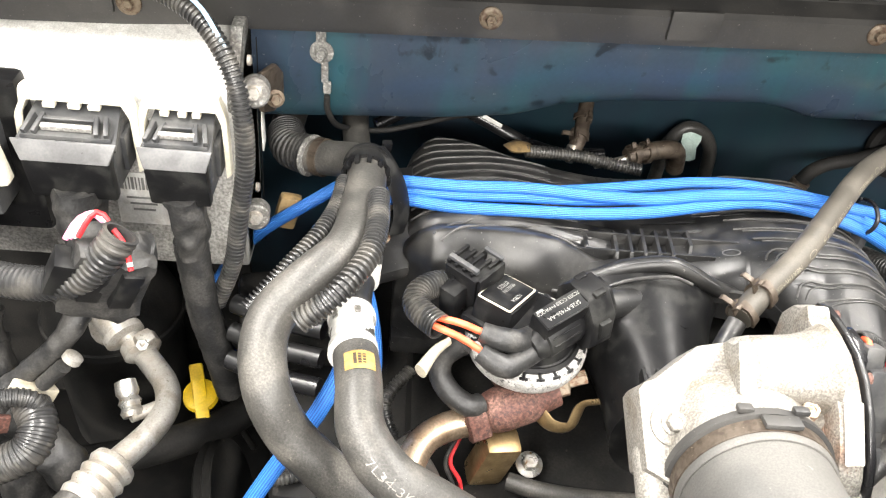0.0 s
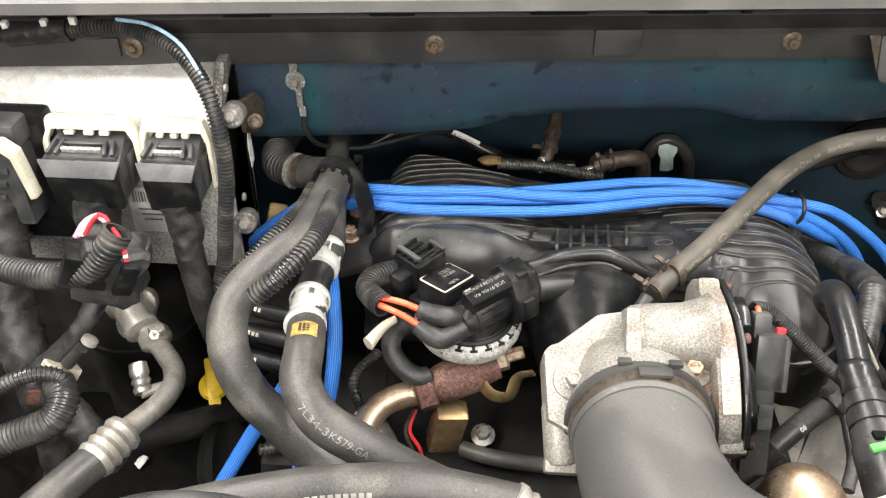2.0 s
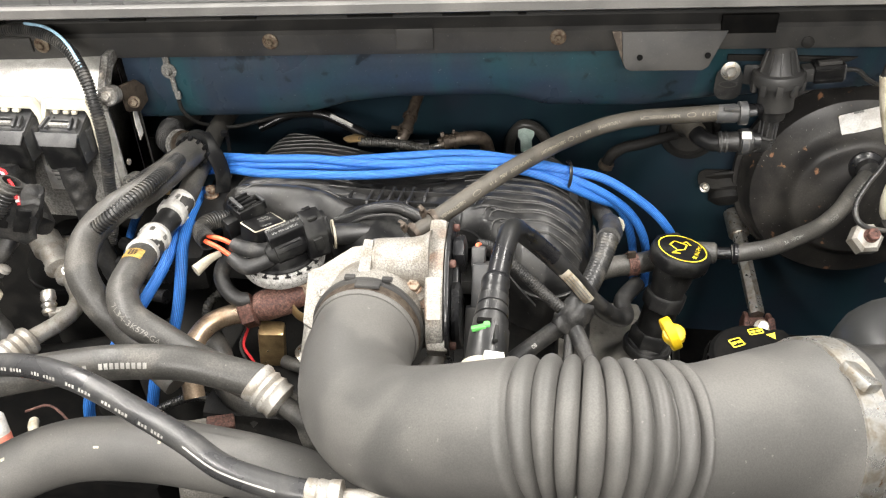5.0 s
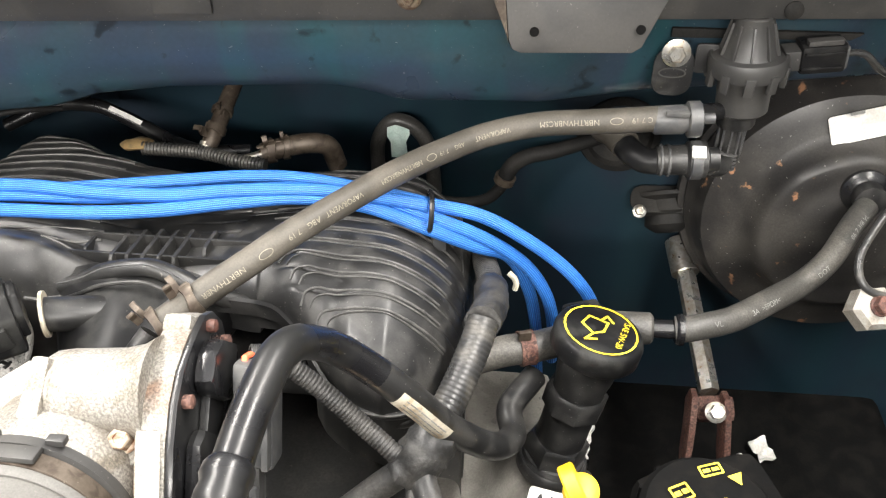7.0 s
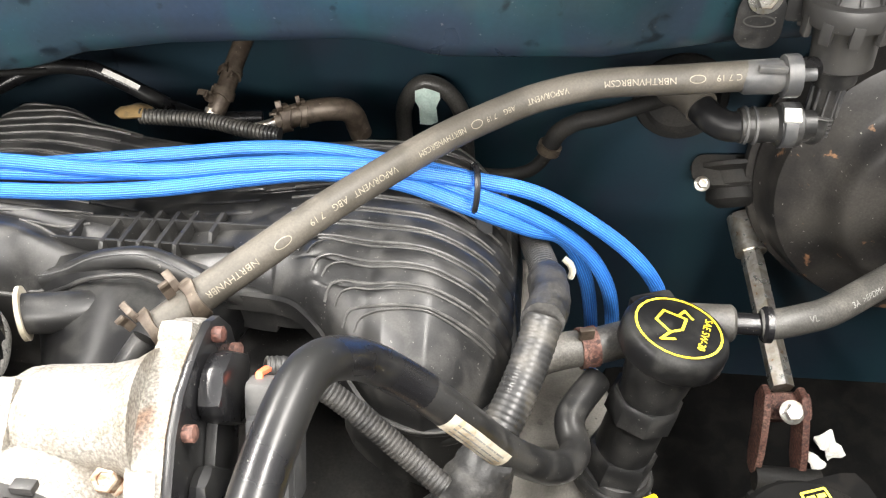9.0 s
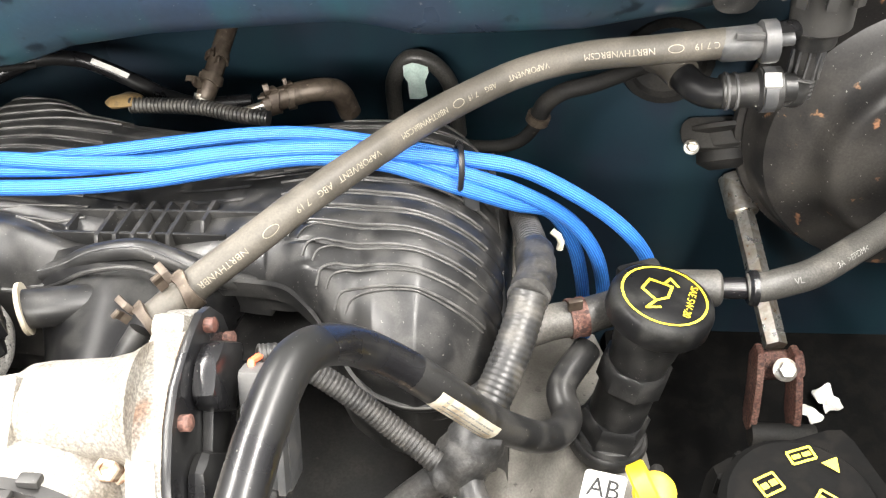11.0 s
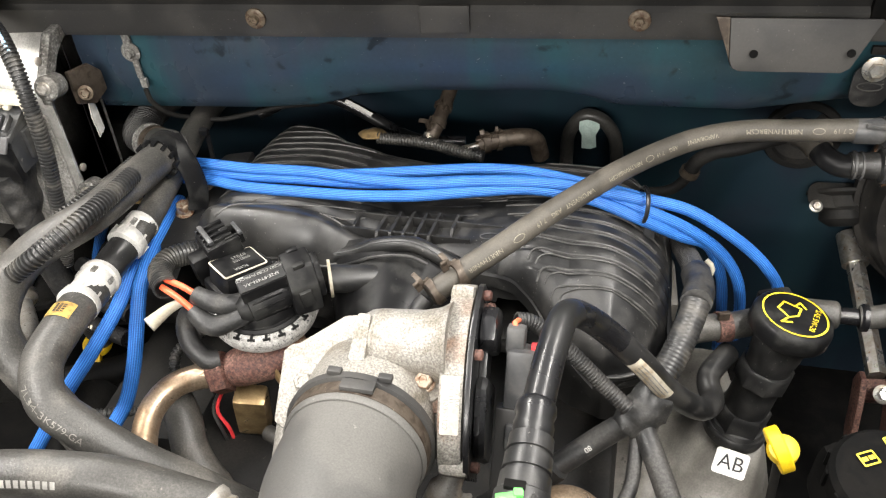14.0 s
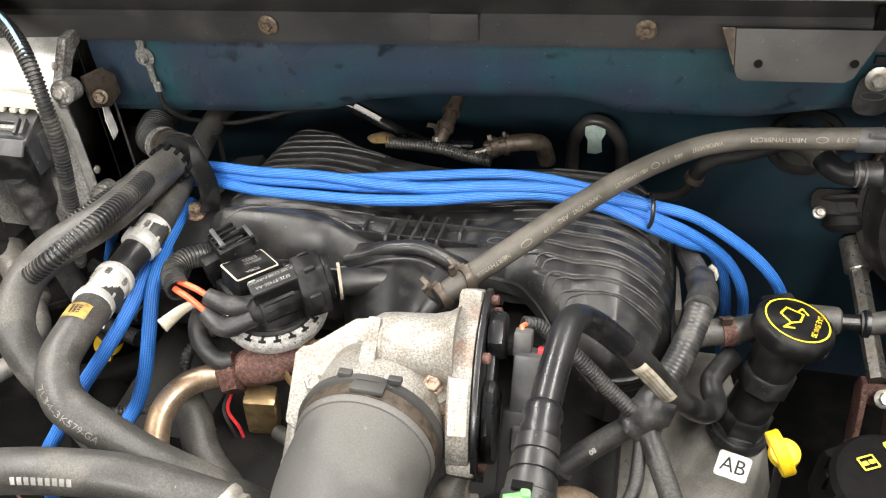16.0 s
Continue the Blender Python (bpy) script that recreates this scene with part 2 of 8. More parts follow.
# ---- materials ----
def material(name, colour, rough=0.5, metal=0.0, second=None, share=0.5, scale=60.0, grain=400.0, bump=0.15, spots=None, spot_level=0.62, spot_scale=180.0, coat=0.0, rough_var=0.12, spec=0.5, fleck=0.10, mottle=0.0):
    """Base colour mixed with a second one by patches, specks of a third, roughness that varies, and a fine relief."""
    m = bpy.data.materials.new(name)
    m.use_nodes = True
    t = m.node_tree
    b = t.nodes["Principled BSDF"]
    co = t.nodes.new("ShaderNodeNewGeometry").outputs["Position"]

    def noise_at(sc, detail=4, dist=0.0):
        n = t.nodes.new("ShaderNodeTexNoise")
        n.inputs["Scale"].default_value, n.inputs["Detail"].default_value, n.inputs["Distortion"].default_value = sc, detail, dist
        t.links.new(co, n.inputs["Vector"])
        return n.outputs["Fac"]

    def ramp(src, lo, hi):
        r = t.nodes.new("ShaderNodeMapRange")
        r.inputs["From Min"].default_value, r.inputs["From Max"].default_value = lo, hi
        r.interpolation_type = "SMOOTHSTEP"
        t.links.new(src, r.inputs["Value"])
        return r.outputs["Result"]

    def mix(fac, a, c):
        x = t.nodes.new("ShaderNodeMix")
        x.data_type = "RGBA"
        t.links.new(fac, x.inputs["Factor"])
        for sock, val in ((x.inputs["A"], a), (x.inputs["B"], c)):
            if isinstance(val, tuple):
                sock.default_value = (*val, 1)
            else:
                t.links.new(val, sock)
        return x.outputs["Result"]

    patches = noise_at(scale, 6, 0.4)
    second = second or tuple(min(1, c * 1.5 + 0.01) for c in colour)
    col = mix(ramp(patches, 0.62 - 0.4 * share, 0.78 - 0.3 * share), tuple(colour), tuple(second))
    fine = noise_at(grain, 3)
    if fleck:
        x = t.nodes.new("ShaderNodeMix")
        x.data_type, x.blend_type = "RGBA", "MULTIPLY"
        x.inputs["Factor"].default_value = 1.0
        shade = t.nodes.new("ShaderNodeMapRange")
        shade.inputs["From Min"].default_value, shade.inputs["From Max"].default_value = 0.3, 0.7
        shade.inputs["To Min"].default_value, shade.inputs["To Max"].default_value = 1 - fleck, 1 + fleck
        t.links.new(noise_at(grain * 1.3, 3), shade.inputs["Value"])
        t.links.new(col, x.inputs["A"])
        t.links.new(shade.outputs["Result"], x.inputs["B"])
        col = x.outputs["Result"]
    if mottle:
        x = t.nodes.new("ShaderNodeMix")
        x.data_type, x.blend_type = "RGBA", "MULTIPLY"
        x.inputs["Factor"].default_value = 1.0
        shade = t.nodes.new("ShaderNodeMapRange")
        shade.inputs["From Min"].default_value, shade.inputs["From Max"].default_value = 0.38, 0.62
        shade.inputs["To Min"].default_value, shade.inputs["To Max"].default_value = 1 - mottle, 1 + 0.35 * mottle
        t.links.new(noise_at(grain, 6), shade.inputs["Value"])
        t.links.new(col, x.inputs["A"])
        t.links.new(shade.outputs["Result"], x.inputs["B"])
        col = x.outputs["Result"]
    if spots:
        col = mix(ramp(noise_at(spot_scale, 5, 0.2), spot_level, spot_level + 0.06), col, tuple(spots))
    t.links.new(col, b.inputs["Base Color"])
    b.inputs["Metallic"].default_value = metal
    b.inputs["Specular IOR Level"].default_value = spec
    rr = t.nodes.new("ShaderNodeMapRange")
    rr.inputs["From Min"].default_value, rr.inputs["From Max"].default_value = 0.3, 0.7
    rr.inputs["To Min"].default_value, rr.inputs["To Max"].default_value = max(0.04, rough - rough_var), min(1, rough + rough_var)
    t.links.new(patches, rr.inputs["Value"])
    t.links.new(rr.outputs["Result"], b.inputs["Roughness"])
    if coat:
        b.inputs["Coat Weight"].default_value, b.inputs["Coat Roughness"].default_value = coat, 0.15
    if bump:
        bp = t.nodes.new("ShaderNodeBump")
        bp.inputs["Strength"].default_value, bp.inputs["Distance"].default_value = bump, 0.0006
        t.links.new(fine, bp.inputs["Height"])
        t.links.new(bp.outputs["Normal"], b.inputs["Normal"])
    return m


def braided(name, colour, dark, lines=26):
    """A woven sleeve: fine ribs along the hose, by its own uv."""
    m = material(name, colour, 0.5, second=tuple(c * 1.15 for c in colour), bump=0.0)
    t = m.node_tree
    b = t.nodes["Principled BSDF"]
    uv = t.nodes.new("ShaderNodeUVMap")
    sep = t.nodes.new("ShaderNodeSeparateXYZ")
    t.links.new(uv.outputs["UV"], sep.inputs[0])

    def wave(sock, k):
        a = t.nodes.new("ShaderNodeMath")
        a.operation = "MULTIPLY"
        a.inputs[1].default_value = k
        t.links.new(sock, a.inputs[0])
        s = t.nodes.new("ShaderNodeMath")
        s.operation = "SINE"
        t.links.new(a.outputs[0], s.inputs[0])
        return s.outputs[0]

    v, u = wave(sep.outputs["Y"], 2 * math.pi * lines), wave(sep.outputs["X"], 2 * math.pi * 700)
    add = t.nodes.new("ShaderNodeMath")
    add.operation = "MULTIPLY_ADD"
    t.links.new(u, add.inputs[0])
    add.inputs[1].default_value = 0.35
    t.links.new(v, add.inputs[2])
    rng = t.nodes.new("ShaderNodeMapRange")
    rng.inputs["From Min"].default_value, rng.inputs["From Max"].default_value = -1.1, 0.9
    t.links.new(add.outputs[0], rng.inputs["Value"])
    x = t.nodes.new("ShaderNodeMix")
    x.data_type = "RGBA"
    x.inputs["A"].default_value = (*dark, 1)
    t.links.new(b.inputs["Base Color"].links[0].from_socket, x.inputs["B"])
    t.links.new(rng.outputs["Result"], x.inputs["Factor"])
    t.links.new(x.outputs["Result"], b.inputs["Base Color"])
    bp = t.nodes.new("ShaderNodeBump")
    bp.inputs["Strength"].default_value, bp.inputs["Distance"].default_value = 0.5, 0.0004
    t.links.new(add.outputs[0], bp.inputs["Height"])
    t.links.new(bp.outputs["Normal"], b.inputs["Normal"])
    return m


BLACK = material("black_nylon", (0.014, 0.014, 0.0142), 0.40, second=(0.036, 0.035, 0.0335), share=0.42, scale=48, grain=700, spots=(0.16, 0.152, 0.138), spot_level=0.712, spot_scale=320, bump=0.08, fleck=0.22)
GLOSSY = material("glossy_black_plastic", (0.009, 0.009, 0.010), 0.30, second=(0.014, 0.014, 0.014), scale=30, bump=0.03, rough_var=0.08, spots=(0.13, 0.125, 0.11), spot_level=0.735, spot_scale=420, fleck=0.08)
CONN = material("connector_plastic", (0.050, 0.051, 0.053), 0.42, second=(0.085, 0.084, 0.082), scale=60, spots=(0.15, 0.14, 0.13), spot_level=0.74)
RUBBER = material("dusty_hose_rubber", (0.050, 0.048, 0.044), 0.46, second=(0.096, 0.090, 0.080), share=0.42, scale=24, grain=560, spots=(0.15, 0.138, 0.118), spot_level=0.68, spot_scale=420, bump=0.4, fleck=0.26, mottle=0.25)
VENT = material("brown_grey_vent_hose", (0.057, 0.051, 0.042), 0.58, second=(0.084, 0.075, 0.062), share=0.5, scale=35, grain=600, spots=(0.05, 0.044, 0.037), spot_level=0.70, spot_scale=240, fleck=0.16)
DUCTM = material("grey_duct_rubber", (0.072, 0.070, 0.066), 0.55, second=(0.104, 0.100, 0.093), scale=12, grain=600, bump=0.18, rough_var=0.10, spots=(0.17, 0.165, 0.15), spot_level=0.70, spot_scale=200, fleck=0.14)
LOOM = material("corrugated_loom_plastic", (0.026, 0.026, 0.026), 0.36, second=(0.070, 0.066, 0.059), share=0.42, scale=40, grain=600, spots=(0.15, 0.14, 0.12), spot_level=0.72, spot_scale=260, fleck=0.2)
TAPE = material("cloth_tape", (0.020, 0.020, 0.020), 0.50, second=(0.046, 0.044, 0.041), scale=44, bump=0.5, grain=420, spots=(0.12, 0.115, 0.10), spot_level=0.70, spot_scale=420, fleck=0.3, mottle=0.3)
ALU = material("cast_aluminium", (0.295, 0.28, 0.252), 0.55, 0.35, second=(0.20, 0.178, 0.145), share=0.34, scale=34, grain=620, bump=0.7, spots=(0.13, 0.112, 0.090), spot_level=0.69, spot_scale=520, fleck=0.2, mottle=0.36)
STAINED = material("rust_stained_aluminium", (0.285, 0.27, 0.242), 0.48, 0.35, second=(0.22, 0.145, 0.105), share=0.36, scale=26, grain=620, bump=0.6, spots=(0.13, 0.095, 0.070), spot_level=0.66, spot_scale=480, fleck=0.2, mottle=0.42)
STEEL = material("zinc_plated_steel", (0.55, 0.54, 0.51), 0.34, 0.85, second=(0.38, 0.34, 0.28), scale=90, spots=(0.25, 0.15, 0.08), spot_level=0.66)
DULL = material("dull_aluminium_pipe", (0.36, 0.343, 0.313), 0.42, 0.35, second=(0.25, 0.225, 0.19), scale=50, bump=0.25, grain=500, spots=(0.16, 0.14, 0.12), spot_level=0.64, spot_scale=300, fleck=0.15)
RUST = material("rusty_iron", (0.105, 0.045, 0.034), 0.70, 0.1, second=(0.165, 0.088, 0.068), scale=60, bump=0.9, grain=420, spots=(0.05, 0.026, 0.022), spot_level=0.58, spot_scale=240, fleck=0.3, mottle=0.5)
RUSTBOLT = material("rust_spotted_bolt", (0.30, 0.25, 0.19), 0.5, 0.4, second=(0.17, 0.085, 0.045), share=0.5, scale=220)
GOLD = material("yellow_passivated_steel", (0.46, 0.33, 0.17), 0.36, 0.75, second=(0.32, 0.22, 0.11), scale=60)
COPPER = material("heat_tinted_pipe", (0.50, 0.38, 0.27), 0.38, 0.8, second=(0.36, 0.25, 0.16), scale=45, bump=0.3, spots=(0.16, 0.115, 0.08), spot_level=0.66, spot_scale=160, fleck=0.2)
BLUE = braided("blue_braided_sleeve", (0.042, 0.215, 0.61), (0.006, 0.055, 0.31), 20)
TEAL = material("teal_body_paint", (0.027, 0.040, 0.061), 0.34, second=(0.021, 0.049, 0.064), share=0.5, scale=7, bump=0.02, grain=200, spots=(0.06, 0.07, 0.075), spot_level=0.70, spot_scale=240, coat=0.2, fleck=0.08)
# darker copy of the body teal, with the shade behind the cowl painted in
FIREWALL = material("shaded_teal_firewall", (0.0100, 0.0240, 0.0350), 0.42, second=(0.0100, 0.0185, 0.0300), scale=8, bump=0.03, spots=(0.025, 0.025, 0.025), spot_level=0.80, fleck=0.06)
COWL = material("faded_cowl_plastic", (0.032, 0.0315, 0.031), 0.48, second=(0.050, 0.048, 0.045), scale=16, spots=(0.15, 0.14, 0.125), spot_level=0.72, spot_scale=260, bump=0.05, fleck=0.07)
SEALM = material("grey_hood_seal", (0.046, 0.046, 0.045), 0.36, second=(0.066, 0.065, 0.063), scale=14, bump=0.04, fleck=0.08, spots=(0.022, 0.021, 0.020), spot_level=0.66, spot_scale=28)
TRIM = material("pale_seal_strip", (0.125, 0.123, 0.118), 0.55, second=(0.165, 0.16, 0.152), scale=12, bump=0.04, fleck=0.06)
# grime whose near-black base also holds the shade of the bay's depths
GRIME_SHADE = material("grime_and_deep_shade", (0.010, 0.0098, 0.0095), 0.7, second=(0.020, 0.0188, 0.017), scale=25, spots=(0.04, 0.036, 0.03), spot_level=0.68, spot_scale=120, spec=0.25, fleck=0.3)
GREASY = material("dusty_plastic_cover", (0.21, 0.20, 0.18), 0.5, second=(0.115, 0.108, 0.095), scale=18, bump=0.2, grain=400, spots=(0.075, 0.07, 0.062), spot_level=0.66, spot_scale=120, fleck=0.15)
# kept paler than the side casting: lamp glare on its top is painted in
ECMM = material("glare_pale_module_casting", (0.60, 0.59, 0.56), 0.42, 0.35, second=(0.47, 0.46, 0.43), scale=60, grain=700, bump=0.3, spots=(0.22, 0.21, 0.19), spot_level=0.70, spot_scale=500, mottle=0.15)
GREYM = material("grey_module_plastic", (0.40, 0.388, 0.365), 0.5, second=(0.31, 0.30, 0.278), scale=40, spots=(0.42, 0.41, 0.39), spot_level=0.63, spot_scale=380, fleck=0.2, mottle=0.4)
CREAM = material("cream_plastic", (0.70, 0.66, 0.54), 0.45, second=(0.58, 0.54, 0.43), scale=50)
SCREWM = material("dull_brown_screw", (0.17, 0.135, 0.095), 0.55, 0.3, second=(0.09, 0.055, 0.035), share=0.5, scale=220)
AIRBOX = material("smooth_grey_black_plastic", (0.0259, 0.0266, 0.0266), 0.34, second=(0.0317, 0.0317, 0.031), scale=10, bump=0.04, rough_var=0.05, fleck=0.08)
ECMPLUG = material("grey_black_plug", (0.042, 0.043, 0.045), 0.40, second=(0.070, 0.070, 0.069), scale=60, spots=(0.16, 0.15, 0.14), spot_level=0.72)
SLICK = material("smooth_dark_hose", (0.034, 0.034, 0.035), 0.30, second=(0.058, 0.057, 0.055), share=0.4, scale=26, grain=700, bump=0.25, spots=(0.14, 0.135, 0.125), spot_level=0.70, spot_scale=460, fleck=0.2)
PRINTB = material("dim_white_print", (0.31, 0.30, 0.28), 0.65, bump=0.0)
WORN = material("worn_black_edge", (0.050, 0.049, 0.047), 0.42, second=(0.088, 0.086, 0.082), scale=90, bump=0.05, fleck=0.2)
# plug plastic lightened: the sheen on the lip is put into the colour
LIPM = material("sheen_pale_plug_lip", (0.115, 0.115, 0.116), 0.38, second=(0.15, 0.15, 0.15), scale=50, spots=(0.06, 0.06, 0.06), spot_level=0.72)
DARK = material("deep_black_plastic", (0.008, 0.008, 0.0085), 0.38, second=(0.022, 0.022, 0.021), share=0.4, scale=50, grain=600, bump=0.06, spots=(0.15, 0.145, 0.13), spot_level=0.72, spot_scale=330, fleck=0.15, spec=0.16)
CAST = material("speckled_grey_casting", (0.23, 0.225, 0.21), 0.5, 0.25, second=(0.165, 0.155, 0.14), scale=40, grain=420, bump=0.5, spots=(0.40, 0.39, 0.37), spot_level=0.61, spot_scale=420, fleck=0.25, mottle=0.45)
COUPLE = material("grey_white_coupling", (0.56, 0.55, 0.52), 0.42, 0.1, second=(0.42, 0.41, 0.385), scale=60, spots=(0.25, 0.24, 0.22), spot_level=0.68, spot_scale=300, bump=0.15)
DIRTY = material("soiled_paper_label", (0.58, 0.53, 0.43), 0.55, second=(0.40, 0.32, 0.22), share=0.5, scale=90)
GALV = material("speckled_crimped_rim", (0.50, 0.49, 0.47), 0.45, 0.25, second=(0.36, 0.35, 0.33), scale=120, grain=500, bump=0.4, spots=(0.10, 0.10, 0.10), spot_level=0.58, spot_scale=420, fleck=0.3)
TINT = material("tinted_windscreen_edge", (0.045, 0.055, 0.057), 0.12, second=(0.055, 0.066, 0.068), scale=8, bump=0.0, rough_var=0.03, fleck=0.0)
WHITE = material("white_label", (0.78, 0.77, 0.74), 0.5, second=(0.62, 0.6, 0.56), scale=80)
FADED = material("faded_label", (0.42, 0.40, 0.365), 0.5, second=(0.32, 0.295, 0.255), scale=120)
MINT = material("pale_green_tag", (0.55, 0.68, 0.62), 0.5, second=(0.46, 0.6, 0.54), scale=80)
YELLOW = material("yellow_plastic", (0.82, 0.55, 0.015), 0.4, second=(0.7, 0.46, 0.02), scale=60, bump=0.05)
YPRINT = material("yellow_print", (0.80, 0.58, 0.03), 0.5, bump=0.0)
TAN = material("tan_plastic", (0.27, 0.185, 0.085), 0.5, second=(0.16, 0.11, 0.055), share=0.5, scale=120)
AMBER = material("amber_label", (0.42, 0.28, 0.075), 0.55, second=(0.26, 0.165, 0.05), share=0.5, scale=150)
ORANGE = material("orange_wire", (0.85, 0.11, 0.045), 0.42, bump=0.0)
REDW = material("red_wire", (0.45, 0.02, 0.025), 0.42, bump=0.0)
PINKW = material("pink_wire", (0.8, 0.25, 0.4), 0.42, bump=0.0)
PALEBLUE = material("pale_blue_wire", (0.30, 0.48, 0.62), 0.42, bump=0.0)
GREEN = material("green_clip", (0.10, 0.40, 0.09), 0.4, bump=0.0)
HOSEPRINT = material("worn_hose_print", (0.28, 0.255, 0.20), 0.7, second=(0.20, 0.18, 0.14), scale=300, bump=0.0)
PRINT = material("pale_hose_print", (0.40, 0.365, 0.29), 0.7, bump=0.0)
FAINT = material("faint_hose_print", (0.15, 0.143, 0.128), 0.6, bump=0.0)
# matt black; on the deep rails and in holes it is painted shade
PITCH = material("matt_black_with_shade", (0.004, 0.004, 0.004), 0.8, second=(0.008, 0.0075, 0.007), spec=0.08)
INK = material("black_ink", (0.02, 0.02, 0.02), 0.6, bump=0.0)
GREYINK = material("grey_print", (0.19, 0.19, 0.18), 0.6, bump=0.0)
CLAMPM = material("brown_clamp_steel", (0.090, 0.072, 0.055), 0.5, 0.4, second=(0.052, 0.038, 0.028), scale=120, bump=0.3, spots=(0.2, 0.17, 0.13), spot_level=0.68, spot_scale=300)
BOOSTER = material("black_enamel_with_rust", (0.021, 0.020, 0.0195), 0.42, spec=0.35, second=(0.044, 0.041, 0.037), scale=14, bump=0.08, spots=(0.27, 0.15, 0.08), spot_level=0.665, spot_scale=62, fleck=0.2)
CONCRETE = material("workshop_concrete", (0.27, 0.26, 0.245), 0.8, second=(0.24, 0.232, 0.22), scale=1.2, grain=60)
PLASTER = material("workshop_wall_paint", (0.55, 0.55, 0.53), 0.7, second=(0.5, 0.5, 0.48), scale=2, grain=60)
NATURAL = material("natural_nylon", (0.52, 0.48, 0.38), 0.45, second=(0.36, 0.31, 0.23), scale=70)


def streak(m, colour, scale, strength):
    """Faint upright wash marks on a painted panel."""
    t = m.node_tree
    b = t.nodes["Principled BSDF"]
    geo = t.nodes.new("ShaderNodeNewGeometry")
    mp = t.nodes.new("ShaderNodeMapping")
    mp.inputs["Scale"].default_value = (scale, scale, scale * 0.06)
    n = t.nodes.new("ShaderNodeTexNoise")
    n.inputs["Scale"].default_value, n.inputs["Detail"].default_value = 1.0, 3
    r = t.nodes.new("ShaderNodeMapRange")
    r.inputs["From Min"].default_value, r.inputs["From Max"].default_value, r.inputs["To Max"].default_value = 0.5, 0.75, strength
    x = t.nodes.new("ShaderNodeMix")
    x.data_type = "RGBA"
    t.links.new(geo.outputs["Position"], mp.inputs["Vector"])
    t.links.new(mp.outputs["Vector"], n.inputs["Vector"])
    t.links.new(n.outputs["Fac"], r.inputs["Value"])
    t.links.new(r.outputs["Result"], x.inputs["Factor"])
    t.links.new(b.inputs["Base Color"].links[0].from_socket, x.inputs["A"])
    x.inputs["B"].default_value = (*colour, 1)
    t.links.new(x.outputs["Result"], b.inputs["Base Color"])


streak(TEAL, (0.013, 0.085, 0.090), 26, 0.45)


def blotch(m, colour, scale, low, high, strength):
    """Irregular marks over a material: worn or dusty patches with soft edges."""
    t = m.node_tree
    b = t.nodes["Principled BSDF"]
    geo = t.nodes.new("ShaderNodeNewGeometry")
    n = t.nodes.new("ShaderNodeTexNoise")
    n.inputs["Scale"].default_value, n.inputs["Detail"].default_value, n.inputs["Distortion"].default_value = scale, 5, 0.3
    r = t.nodes.new("ShaderNodeMapRange")
    r.inputs["From Min"].default_value, r.inputs["From Max"].default_value, r.inputs["To Max"].default_value = low, high, strength
    x = t.nodes.new("ShaderNodeMix")
    x.data_type = "RGBA"
    t.links.new(geo.outputs["Position"], n.inputs["Vector"])
    t.links.new(n.outputs["Fac"], r.inputs["Value"])
    t.links.new(r.outputs["Result"], x.inputs["Factor"])
    t.links.new(b.inputs["Base Color"].links[0].from_socket, x.inputs["A"])
    x.inputs["B"].default_value = (*colour, 1)
    t.links.new(x.outputs["Result"], b.inputs["Base Color"])


blotch(TEAL, (0.005, 0.009, 0.014), 42, 0.62, 0.68, 0.8)
blotch(TEAL, (0.060, 0.068, 0.072), 18, 0.56, 0.76, 0.3)
blotch(TEAL, (0.20, 0.20, 0.20), 330, 0.70, 0.73, 0.6)
blotch(BLACK, (0.060, 0.057, 0.051), 14, 0.52, 0.75, 0.35)
blotch(BLACK, (0.24, 0.23, 0.21), 520, 0.70, 0.72, 0.7)
blotch(GLOSSY, (0.20, 0.195, 0.18), 560, 0.71, 0.73, 0.7)
blotch(COWL, (0.16, 0.155, 0.145), 480, 0.70, 0.72, 0.6)
blotch(BOOSTER, (0.050, 0.046, 0.040), 26, 0.52, 0.74, 0.5)
blotch(BOOSTER, (0.30, 0.155, 0.085), 34, 0.665, 0.70, 0.9)
blotch(BOOSTER, (0.30, 0.29, 0.27), 260, 0.70, 0.73, 0.8)
blotch(ALU, (0.15, 0.120, 0.092), 40, 0.54, 0.74, 0.45)
blotch(STAINED, (0.16, 0.105, 0.075), 34, 0.56, 0.74, 0.5)
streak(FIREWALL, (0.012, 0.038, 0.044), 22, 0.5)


# ---- the bay: ground, firewall, cowl ----
def sheet(points, widths, name, mat, label, kind="structure", category="wall", thick=0.004):
    """Not used for things: joins two 3D lines into a strip with thickness."""
    bm = bmesh.new()
    a = [bm.verts.new(p) for p in points]
    b = [bm.verts.new(p) for p in widths]
    faces = [bm.faces.new((a[i], a[i + 1], b[i + 1], b[i])) for i in range(len(a) - 1)]
    bmesh.ops.recalc_face_normals(bm, faces=faces)
    bmesh.ops.solidify(bm, geom=faces, thickness=thick)
    return single(name, bm, mat, label, category, kind=kind)


def cowl_y(x, d=0.0):
    """The cowl runs slightly askew to the x axis."""
    return 0.632 + 0.10 * (x - 0.063) + d


single("floor", block((0.3, 0.3, -0.05), (14, 14, 0.1), bevel=0, bm=None), CONCRETE, "grey concrete workshop floor under the vehicle", "floor", kind="structure")
single("wall_front", block((0.3, -6.6, 1.6), (14, 0.2, 3.2), bevel=0), PLASTER, "plain painted workshop wall", "wall", kind="structure")
single("wall_back", block((0.3, 7.2, 1.6), (14, 0.2, 3.2), bevel=0), PLASTER, "plain painted workshop wall", "wall", kind="structure")
